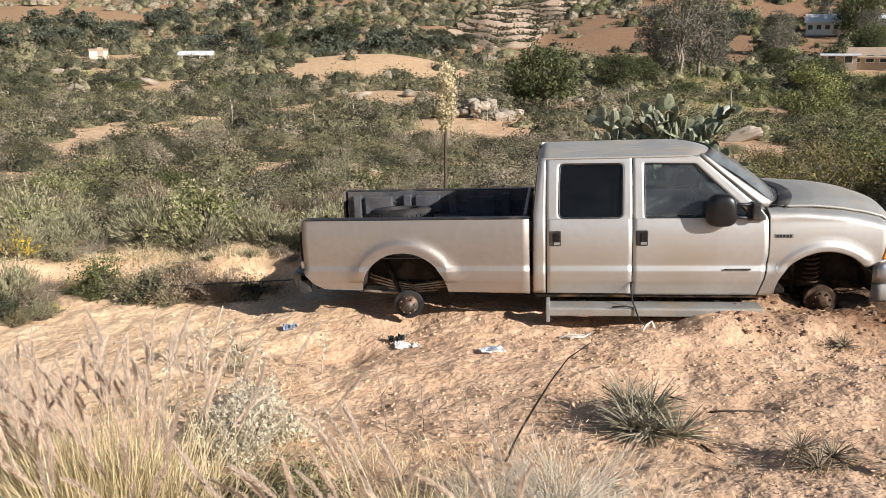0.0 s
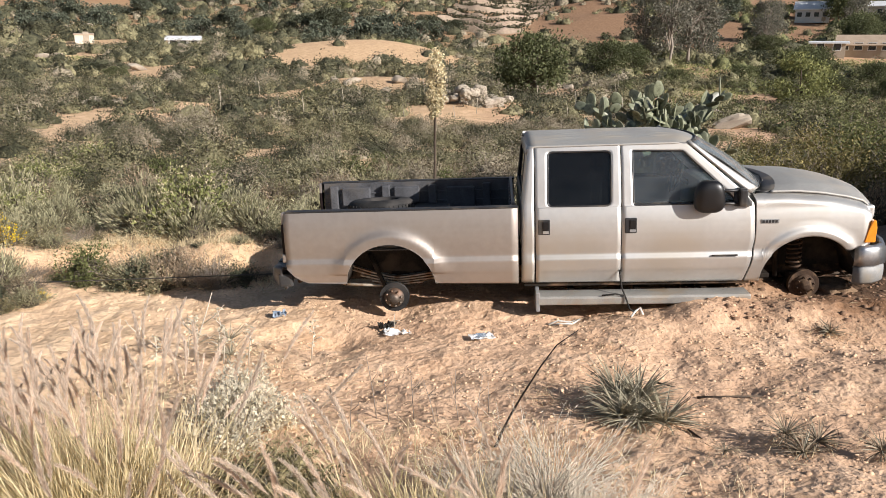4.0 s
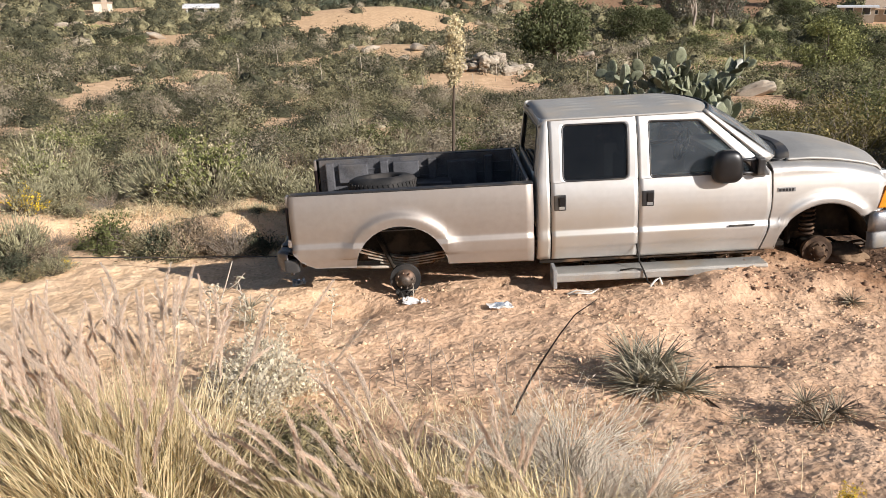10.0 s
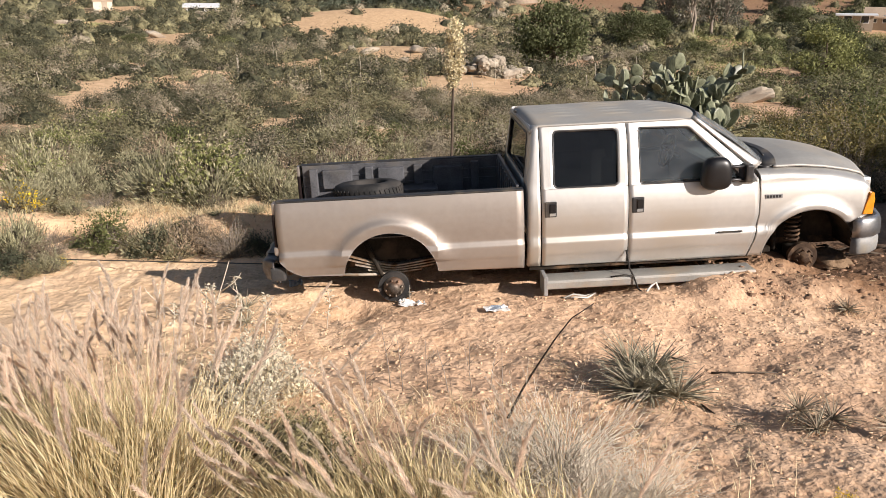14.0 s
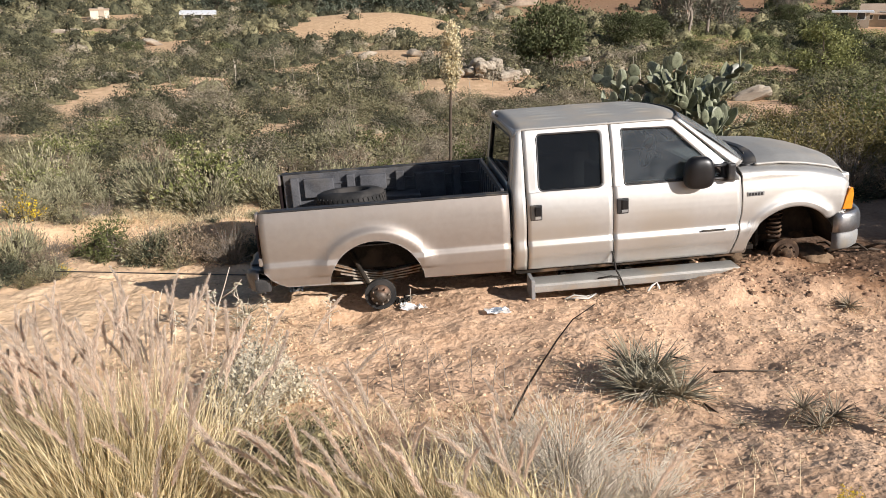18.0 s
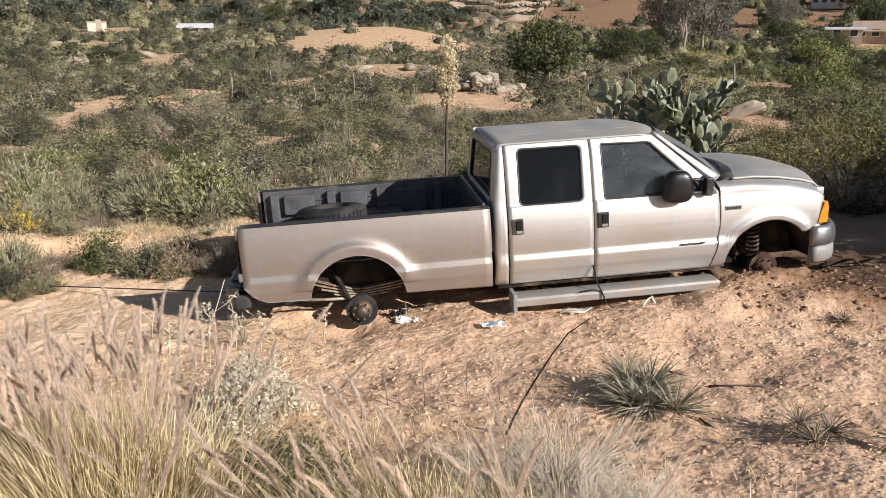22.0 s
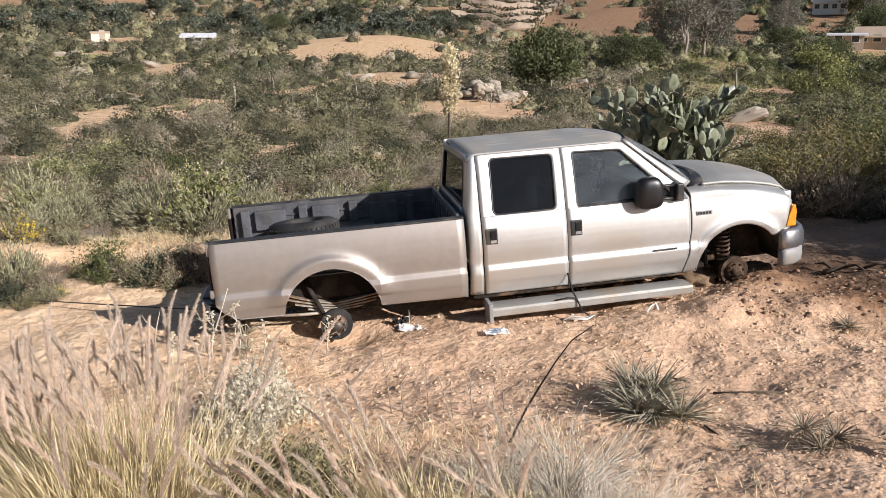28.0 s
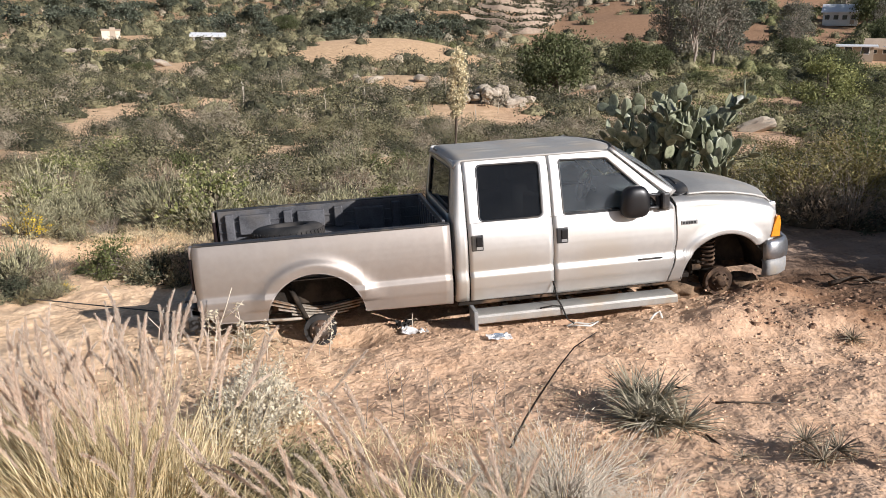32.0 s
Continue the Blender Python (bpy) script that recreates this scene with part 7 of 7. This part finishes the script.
def crumpled(name, x, y, w, h, amp, seed, mat, label, category, turn=0):
    g = random.Random(seed)
    rows = [[(w * (i / 8 - 0.5) * (1 - 0.25 * g.random()), h * (j / 6 - 0.5) * (1 - 0.2 * g.random()), amp * g.random() ** 1.5) for i in range(9)] for j in range(7)]
    v, f = sheet(rows, 0.003, (0, 0, -1))
    ob = from_lists(name, v, f, mat, None, "", False)
    ob.matrix_basis = pose(x, y, ground_z(x, y) + 0.008, 0, 0, turn)
    return tagged(ob, label, category)


crumpled("crumpled_paper", 0.12, -0.58, 0.32, 0.12, 0.05, 1, M_PAPER, "crumpled white paper bag lying on the sand", "litter", 12)
crumpled("crumpled_paper", 0.01, -0.50, 0.12, 0.10, 0.05, 4, M_PAPER, "small crumpled white paper on the sand", "litter", 30)
dead_stem("withered_weed", 0.06, -0.46, [(0, 0, 0), (0.004, 0, 0.10), (0.002, 0, 0.21)], 0.007, M_DRY, "small bleached weed with crossed stems",
          [[(0.0, 0, 0.13), (0.045, 0.0, 0.14), (0.06, 0.0, 0.135)], [(0.0, 0, 0.13), (-0.04, 0.0, 0.125), (-0.055, 0.0, 0.12)]])
crumpled("dark_rag", -0.03, -0.42, 0.20, 0.10, 0.08, 6, M_STRAP, "scrap of dark torn cloth on the sand", "litter", 40)
flyer = crumpled("paper_flyer", 1.03, -0.98, 0.27, 0.16, 0.02, 2, M_PAPER, "white printed paper flat on the sand", "litter", 18)
for k in range(4):
    box_part("print_bar", (-0.08 + 0.03 * (k % 2), 0.04, -0.052 + k * 0.03, -0.047 + k * 0.03, 0.016, 0.022), M_BLUE, flyer, 0.0)
crumpled("plastic_scrap", -1.30, -0.18, 0.17, 0.11, 0.07, 3, M_BLUE, "crushed bluish plastic scrap on the sand", "litter", 20)


def cord(name, pts, radius, mat, label):
    bm = bmesh.new()
    P = []
    for x, y, h in pts:
        P.append((x, y, ground_z(x, y) + h))
    add_tube(bm, P, radius, 6)
    ob = part(name, bm, mat, None, "", True)
    return tagged(ob, label, "cord")


cord("white_cord", [(1.68, -0.42, 0.01), (1.78, -0.36, 0.05), (1.90, -0.42, 0.03), (2.0, -0.36, 0.05), (1.92, -0.50, 0.012), (1.78, -0.52, 0.01), (1.70, -0.46, 0.012)], 0.010, M_CORD, "looped white cord lying on the sand")
cord("white_cord", [(2.50, -0.50, 0.01), (2.55, -0.42, 0.06), (2.60, -0.40, 0.10), (2.62, -0.46, 0.03)], 0.012, M_CORD, "short white cord end on the sand")
bm = bmesh.new()
add_tube(bm, [(2.42, 0.0, 0.30), (2.43, -0.10, 0.14), (2.46, -0.165, 0.06), (2.50, -0.20, -0.06), (2.56, -0.24, -0.10)], 0.009, 6)
add_tube(bm, [(2.46, -0.16, 0.07), (2.36, -0.165, 0.09), (2.22, -0.160, 0.075)], 0.008, 6)
part("tie_strap", bm, M_STRAP, truck, "black tie strap hanging over the running board", True)


def straw_litter():
    g = np.random.default_rng(91)
    n = 15000
    x, y = g.uniform(-3.5, 6.5, n), g.uniform(-5.2, 1.0, n)
    keep = (g.random(n) < np.interp(y, (-5.2, -3.4, -2.0, 1.0), (1, 0.75, 0.35, 0.2))) & (vnoise(x * 1.1, y * 1.1, 51) > -0.22)
    x, y = x[keep], y[keep]
    n = len(x)
    z = height(x, y) + 0.004
    d = np.stack([g.normal(size=n), g.normal(size=n), g.uniform(-0.05, 0.25, n)], -1)
    q = cards(g, np.stack([x, y, z], -1), d, g.uniform(0.03, 0.12, n), 0.0022)
    tagged(quads("straw_litter", q[::2], M_HAY), "loose dry straw scattered over the sand", "litter", kind="stuff")
    tagged(quads("twig_litter", q[1::12], M_DEAD), "broken brown twigs scattered over the sand", "litter", kind="stuff")
    # short dry grass on the bank before the camera
    n = 5200
    x, y = g.uniform(-1.6, 3.6, n), g.uniform(-5.7, -3.3, n)
    keep = (vnoise(x * 1.6, y * 1.6, 52) > -0.10) & (g.random(n) < np.interp(x, (-1.6, 1.4, 2.2, 3.6), (1, 1, 0.25, 0.12)))
    x, y = x[keep], y[keep]
    n = len(x)
    p = np.stack([x, y, height(x, y) - 0.005], -1)
    d = np.stack([g.normal(0, 0.35, n), g.normal(0, 0.35, n), np.ones(n)], -1)
    q = blades(g, p, d, g.uniform(0.07, 0.26, n), 0.0019, 0.25, 3)
    tagged(quads("dry_grass", q, M_HAY), "sparse short dry grass on the bank", "grass", kind="stuff")


straw_litter()


def dry_tufts():
    """Low matted tufts: x, y, radius, how many, height."""
    g = np.random.default_rng(93)
    pale, dark = [], []
    spots = [(2.12, -2.82, 0.42, 220, 0.10), (1.62, -2.62, 0.26, 200, 0.10), (3.15, -3.45, 0.3, 160, 0.09), (4.25, -1.0, 0.22, 90, 0.08), (-1.25, -1.35, 0.35, 240, 0.14), (-0.75, -2.0, 0.45, 220, 0.14),
             (-1.6, -2.4, 0.5, 240, 0.16), (0.3, -3.6, 0.4, 260, 0.18), (1.0, -3.9, 0.5, 320, 0.2), (2.3, -4.2, 0.5, 160, 0.10), (1.4, -3.4, 0.35, 130, 0.10), (-4.44, 2.62, 0.45, 700, 0.26), (-5.2, 2.85, 0.32, 340, 0.20), (-3.9, 2.5, 0.32, 420, 0.24), (-3.4, 2.35, 0.3, 300, 0.2)]
    for k in range(60):
        spots.append((g.uniform(-5.4, -1.6), g.uniform(1.55, 2.6), g.uniform(0.15, 0.4), int(g.uniform(80, 220)), g.uniform(0.08, 0.16)))
    for k in range(46):
        spots.append((g.uniform(-7.5, -1.2), g.uniform(0.9, 3.4), g.uniform(0.12, 0.38), int(g.uniform(60, 200)), g.uniform(0.08, 0.22)))
    for k in range(26):
        spots.append((g.uniform(-2.5, 6.0), g.uniform(-4.4, -0.9), g.uniform(0.06, 0.2), int(g.uniform(14, 40)), g.uniform(0.04, 0.09)))
    for x, y, r, n, h in spots:
        px, py = x + g.normal(0, r * 0.6, n), y + g.normal(0, r * 0.6, n)
        p = np.stack([px, py, height(px, py) - 0.004], -1)
        d = np.stack([g.normal(0, 0.7, n), g.normal(0, 0.7, n), np.full(n, 0.8)], -1)
        b = blades(g, p, d, h * g.uniform(0.5, 1.4, n), 0.0022 if y < 0 else 0.0032, 0.3, 3).reshape(3, n, 4, 3)
        pale.append(b[:, ::2].reshape(-1, 4, 3))
        dark.append(b[:, 1::12].reshape(-1, 4, 3))
    tagged(quads("pale_tufts", np.concatenate(pale), M_HAY), "pale matted dry grass tufts on the sand", "grass", kind="stuff")
    tagged(quads("brown_tufts", np.concatenate(dark), M_DEAD), "brown matted dead weeds on the sand", "grass", kind="stuff")


dry_tufts()


# ---- rocks ----
def rock_mesh(seed):
    bm = bmesh.new()
    bmesh.ops.create_icosphere(bm, subdivisions=3, radius=0.5)
    off = Vector((seed * 7.3, seed * 3.1, seed))
    for v in bm.verts:
        n = noise.noise(v.co * 2.1 + off) * 0.62 + noise.noise(v.co * 4.8 + off) * 0.2 + noise.noise(v.co * 11 + off) * 0.05
        v.co = v.co * (1 + n)
        for k in range(3):
            v.co[k] = max(-0.44 + 0.03 * k, min(0.40 + 0.05 * k, v.co[k]))
        v.co.z *= 0.72
    me = bpy.data.meshes.new("boulder")
    bm.to_mesh(me)
    bm.free()
    me.materials.append(M_STONE)
    return me


ROCKS = [rock_mesh(k) for k in range(1, 5)]
BOULDERS = [(10.2, 28.6, 1.0, 2.6), (-10.6, 57.5, 1.15, 1.2), (-9.3, 57.9, 0.85, 1.0), (-10.3, 50.0, 0.8, 1.2), (-11.6, 50.4, 0.6, 1.8), (-14.6, 57.0, 0.9, 2.6), (-16.3, 57.3, 0.8, 2.2), (-60.5, 84.5, 1.5, 2.6),
            (-63.0, 86.0, 1.3, 2.0), (-41.0, 69.5, 1.2, 2.2), (-43.0, 69.0, 0.9, 1.8), (-19.6, 30.4, 0.5, 3.0), (-21.0, 30.0, 0.5, 2.6), (-23.8, 33.5, 1.0, 1.4), (-25.0, 34.0, 0.8, 1.6), (10.9, 34.6, 1.05, 2.4), (12.0, 35.0, 0.5, 1.4),
            (3.9, 56.0, 0.9, 1.4), (-95, 148, 3.2, 2.4), (-50, 100, 1.6, 2.0), (-45, 102, 1.2, 1.8), (-4.8, 14.2, 0.35, 1.2), (-12.0, 17.5, 0.4, 1.5)]
pile = random.Random(8)
for k in range(40):
    BOULDERS.append((-2.3 + pile.gauss(0, 0.95), 33.4 + pile.gauss(0, 0.8), 0.28 + 0.62 * pile.random() ** 1.6, pile.uniform(0.8, 1.4)))
for k, (x, y, s, sx) in enumerate(BOULDERS):
    ob = new("boulder", ROCKS[k % 4])
    ob.matrix_basis = pose(x, y, ground_z(x, y) + s * 0.16 + (0.75 * max(0.0, 1 - math.hypot(x + 2.3, y - 33.4) / 1.5) if k > 22 else 0), k * 31 % 40 - 20, k * 53 % 40 - 20, k * 47) @ Matrix.Diagonal((s * sx, s, s, 1))
    tagged(ob, "pale weathered granite boulder among the brush", "boulder", "granite boulders")

# pale dead flower stalks far down the slope
for k, (x, y, h) in enumerate(((-6.6, 21.5, 1.25), (-11.2, 12.4, 0.7), (-11.5, 29.0, 1.3), (-4.4, 25.0, 1.0), (-16.5, 26.0, 1.0), (-8.2, 33.0, 1.2)) + tuple((-22 + 1.13 * k + (k * 37 % 11) * 0.25, 24 + (k * 53 % 29), 0.9 + 0.08 * (k * 7 % 9)) for k in range(26))):
    dead_stem("dead_flower_stalk", x, y, [(0, 0, 0), (0.04, 0, h * 0.6), (-0.02, 0, h)], 0.028 if k != 1 and k < 6 else 0.022 if k != 1 else 0.07, M_TWIG if k < 6 and k != 1 else M_DRY, "pale dead flower stalk above the brush")


# ---- houses on the far slope ----
M_WALLW = material("white_wall", (0.62, 0.62, 0.60), (0.74, 0.74, 0.72), 0.8, 0, 1, 9, 0.1, 0.01)
M_CREAMW = material("cream_wall", (0.58, 0.53, 0.42), (0.72, 0.67, 0.55), 0.85, 0, 1, 9, 0.1, 0.01)
M_TAN = material("tan_wall", (0.33, 0.275, 0.21), (0.44, 0.37, 0.29), 0.85, 0, 1, 9, 0.1, 0.01)
M_TILES = material("brown_roof", (0.33, 0.25, 0.18), (0.48, 0.375, 0.28), 0.85, 0, 0.8, 8, 0.3, 0.03)
M_METAL = material("white_metal_roof", (0.66, 0.67, 0.68), (0.80, 0.81, 0.82), 0.4, 0.1, 1, 8, 0.05, 0.01)
M_PANE = material("dark_window", (0.02, 0.025, 0.03), (0.06, 0.065, 0.07), 0.1, 0, 1, 9, 0, 0.01)


def house(name, x, y, turn, w, dp, h, rise, wall, roof, label, rows=1, cols=4, sunk=0.4, eave=0.5):
    ob = new(name)
    ob.matrix_basis = pose(x, y, ground_z(x, y) - sunk, 0, 0, turn)
    box_part("wall", (-w / 2, w / 2, -dp / 2, dp / 2, 0, h + 0.4), wall, ob, 0.03)
    bm = bmesh.new()
    o, e = eave, h + 0.35
    pts = [(-w / 2 - o, -dp / 2 - o, e), (w / 2 + o, -dp / 2 - o, e), (w / 2 + o, dp / 2 + o, e), (-w / 2 - o, dp / 2 + o, e), (-w / 2 - o, 0, e + rise), (w / 2 + o, 0, e + rise)]
    lo = [bm.verts.new(p) for p in pts]
    hi = [bm.verts.new((p[0], p[1], p[2] + 0.18)) for p in pts]
    for a in ((0, 1, 5, 4), (2, 3, 4, 5)):
        bm.faces.new([hi[k] for k in a])
        bm.faces.new([lo[k] for k in a[::-1]])
    for a, b in ((0, 1), (1, 5), (5, 2), (2, 3), (3, 4), (4, 0)):
        bm.faces.new((lo[a], lo[b], hi[b], hi[a]))
    part("roof", bm, roof, ob)
    for end in (-1, 1):
        bm = bmesh.new()
        a = [bm.verts.new((end * w / 2, q, z)) for q, z in ((-dp / 2, h + 0.38), (dp / 2, h + 0.38), (0, e + rise - 0.05))]
        b = [bm.verts.new((end * (w / 2 - 0.2), v.co.y, v.co.z)) for v in a]
        bm.faces.new(a)
        bm.faces.new(b[::-1])
        for k in range(3):
            bm.faces.new((a[k], b[k], b[(k + 1) % 3], a[(k + 1) % 3]))
        part("gable", bm, wall, ob)
    for r in range(rows):
        for c in range(cols):
            cx = -w / 2 + w * (c + 0.5) / cols
            z0 = 0.4 + r * 2.7 + 0.9
            win = box_part("window", (cx - 0.6, cx + 0.6, -dp / 2 - 0.06, -dp / 2 + 0.02, z0, z0 + 1.2), M_WALLW, ob, 0.01)
            box_part("pane", (cx - 0.5, cx + 0.5, -dp / 2 - 0.075, -dp / 2 - 0.055, z0 + 0.1, z0 + 1.1), M_PANE, win, 0)
    box_part("door", (w / 2 - 1.6, w / 2 - 0.7, -dp / 2 - 0.05, -dp / 2 + 0.02, 0.4, 2.4), M_TAN, ob, 0.01)
    return tagged(ob, label, "house")


house("mobile_home", -61.8, 124.0, 22, 5.2, 3.2, 1.9, 0.6, M_WALLW, M_METAL, "low white mobile home among the brush", 1, 3, 1.05)
house("cream_shed", -74.8, 114.5, 30, 2.9, 2.4, 1.5, 0.15, M_CREAMW, M_TILES, "small cream shed on a bare patch of the slope", 1, 0, 0.7, 0.12)
house("ranch_house", 51.5, 120.0, -22, 7.4, 6.0, 1.6, 1.5, M_TAN, M_TILES, "tan house with a low brown roof", 1, 4, 0.4)
house("carport", 45.4, 118.4, -16, 4.6, 3.6, 2.0, 0.2, M_TAN, M_METAL, "low shed with a white metal roof", 1, 2, 0.4)
house("farmhouse", 66.5, 192.0, -20, 7.4, 6.0, 2.6, 1.9, M_WALLW, M_METAL, "white house with a steep pale roof", 1, 4)
house("small_house", 80.0, 192.0, -25, 7.0, 6.0, 2.6, 1.2, M_WALLW, M_METAL, "small white house beside dark trees", 1, 2)


# ---- what moves: the truck is hauled backwards on a cable, the grass sways ----
TRUCK_ROWS = [
    (0, pose(0.002, -0.007, 0.019, -0.12, -2.30, -0.15)),
    (0.5, pose(-0.000, -0.040, 0.020, -0.44, -2.34, 0.38)),
    (1, pose(-0.001, -0.069, 0.022, -0.71, -2.35, 0.86)),
    (1.5, pose(-0.002, -0.093, 0.022, -0.86, -2.35, 1.31)),
    (2, pose(-0.001, -0.115, 0.022, -0.84, -2.36, 1.73)),
    (2.5, pose(0.001, -0.136, 0.021, -0.74, -2.37, 2.14)),
    (3, pose(0.003, -0.157, 0.020, -0.67, -2.38, 2.52)),
    (3.5, pose(0.003, -0.179, 0.019, -0.64, -2.41, 2.84)),
    (5.5, pose(0.002, -0.269, 0.011, -0.50, -2.55, 4.45)),
    (6, pose(0.003, -0.288, 0.006, -0.42, -2.65, 4.72)),
    (6.5, pose(0.003, -0.314, 0.000, -0.29, -2.75, 5.14)),
    (7, pose(0.003, -0.342, -0.005, -0.13, -2.84, 5.64)),
    (7.5, pose(0.002, -0.367, -0.011, 0.03, -2.91, 6.15)),
    (8, pose(0.001, -0.390, -0.016, 0.17, -2.97, 6.61)),
    (8.5, pose(-0.001, -0.414, -0.020, 0.25, -3.01, 7.03)),
    (9, pose(-0.001, -0.446, -0.021, 0.28, -3.03, 7.50)),
    (9.5, pose(-0.002, -0.484, -0.021, 0.30, -3.01, 8.07)),
    (10, pose(-0.004, -0.520, -0.020, 0.31, -3.00, 8.61)),
    (10.5, pose(-0.008, -0.547, -0.020, 0.26, -3.01, 9.02)),
    (11, pose(-0.012, -0.566, -0.020, 0.21, -3.02, 9.32)),
    (11.5, pose(-0.016, -0.580, -0.023, 0.20, -3.03, 9.61)),
    (12, pose(-0.021, -0.594, -0.027, 0.19, -3.05, 9.90)),
    (12.5, pose(-0.029, -0.604, -0.031, 0.17, -3.07, 10.17)),
    (13, pose(-0.038, -0.616, -0.035, 0.16, -3.10, 10.42)),
    (13.5, pose(-0.048, -0.634, -0.037, 0.15, -3.10, 10.74)),
    (14, pose(-0.059, -0.655, -0.039, 0.14, -3.10, 11.10)),
    (14.5, pose(-0.070, -0.673, -0.040, 0.18, -3.11, 11.43)),
    (16.5, pose(-0.130, -0.721, -0.051, 0.04, -3.15, 12.45)),
    (17, pose(-0.149, -0.727, -0.055, -0.01, -3.18, 12.68)),
    (17.5, pose(-0.169, -0.738, -0.057, -0.03, -3.19, 12.93)),
    (18, pose(-0.186, -0.747, -0.057, -0.02, -3.18, 13.16)),
    (18.5, pose(-0.200, -0.753, -0.057, -0.00, -3.15, 13.35)),
    (19, pose(-0.212, -0.762, -0.056, -0.06, -3.11, 13.55)),
    (19.5, pose(-0.224, -0.773, -0.056, -0.24, -3.08, 13.75)),
    (20, pose(-0.240, -0.781, -0.056, -0.48, -3.05, 13.91)),
    (20.5, pose(-0.257, -0.789, -0.058, -0.68, -3.05, 14.07)),
    (21, pose(-0.275, -0.799, -0.060, -0.83, -3.09, 14.26)),
    (21.5, pose(-0.294, -0.807, -0.061, -0.93, -3.13, 14.46)),
    (22, pose(-0.315, -0.814, -0.063, -1.01, -3.17, 14.66)),
    (22.5, pose(-0.336, -0.824, -0.066, -1.08, -3.20, 14.88)),
    (23, pose(-0.357, -0.834, -0.068, -1.16, -3.21, 15.09)),
    (23.5, pose(-0.377, -0.842, -0.071, -1.31, -3.21, 15.31)),
    (24, pose(-0.397, -0.851, -0.072, -1.47, -3.21, 15.53)),
    (24.5, pose(-0.419, -0.859, -0.073, -1.59, -3.22, 15.74)),
    (25, pose(-0.443, -0.865, -0.076, -1.64, -3.27, 15.89)),
    (25.5, pose(-0.470, -0.865, -0.082, -1.67, -3.34, 16.01)),
    (27.5, pose(-0.563, -0.930, -0.089, -1.82, -3.46, 17.05)),
    (28, pose(-0.574, -0.953, -0.089, -1.73, -3.46, 17.32)),
    (28.5, pose(-0.589, -0.959, -0.092, -1.77, -3.46, 17.45)),
    (29, pose(-0.612, -0.957, -0.096, -1.89, -3.46, 17.52)),
    (29.5, pose(-0.638, -0.956, -0.100, -1.99, -3.48, 17.61)),
    (30, pose(-0.664, -0.960, -0.105, -2.11, -3.50, 17.73)),
    (30.5, pose(-0.687, -0.971, -0.108, -2.20, -3.50, 17.91)),
    (31, pose(-0.710, -0.990, -0.109, -2.23, -3.48, 18.15)),
    (31.5, pose(-0.730, -1.017, -0.108, -2.22, -3.45, 18.45)),
    (32, pose(-0.746, -1.054, -0.105, -2.21, -3.42, 18.85)),
]
CABLE_FAR = Vector((-9.0, 1.17, -0.72))
HOOK = Vector((-1.43, 1.0, 0.03))


def build_cable():
    bm = bmesh.new()
    add_tube(bm, [(0, 0, 0), (3, 0, -0.015), (6, 0, -0.015), (8.5, 0, 0)], 0.0075, 6)
    ob = part("tow_cable", bm, M_CABLE, None, "", True)
    return tagged(ob, "taut dark steel tow cable hooked to the truck", "cable")


cable = build_cable()


def cable_pose(m):
    a = m @ HOOK
    d = (CABLE_FAR - a).normalized()
    return Matrix.Translation(a) @ d.to_track_quat("X", "Z").to_matrix().to_4x4()


def motions():
    walk(truck, TRUCK_ROWS)
    walk(spare, [(t, m @ SPARE_SEAT) for t, m in TRUCK_ROWS])
    walk(cable, [(t, cable_pose(m)) for t, m in TRUCK_ROWS])
    for ob, (x, y, z), seed in TUSSOCKS:
        rows = []
        for k in range(33):
            gust = math.sin(k * 0.55 + seed) * 1.4 + math.sin(k * 1.7 + seed * 2.1) * 1.1 + math.sin(k * 0.21 + 0.4) * 1.6
            rows.append((float(k), pose(x, y, z, 0.5 * math.sin(k * 1.3 + seed), -gust, 0)))
        walk(ob, rows)


motions()
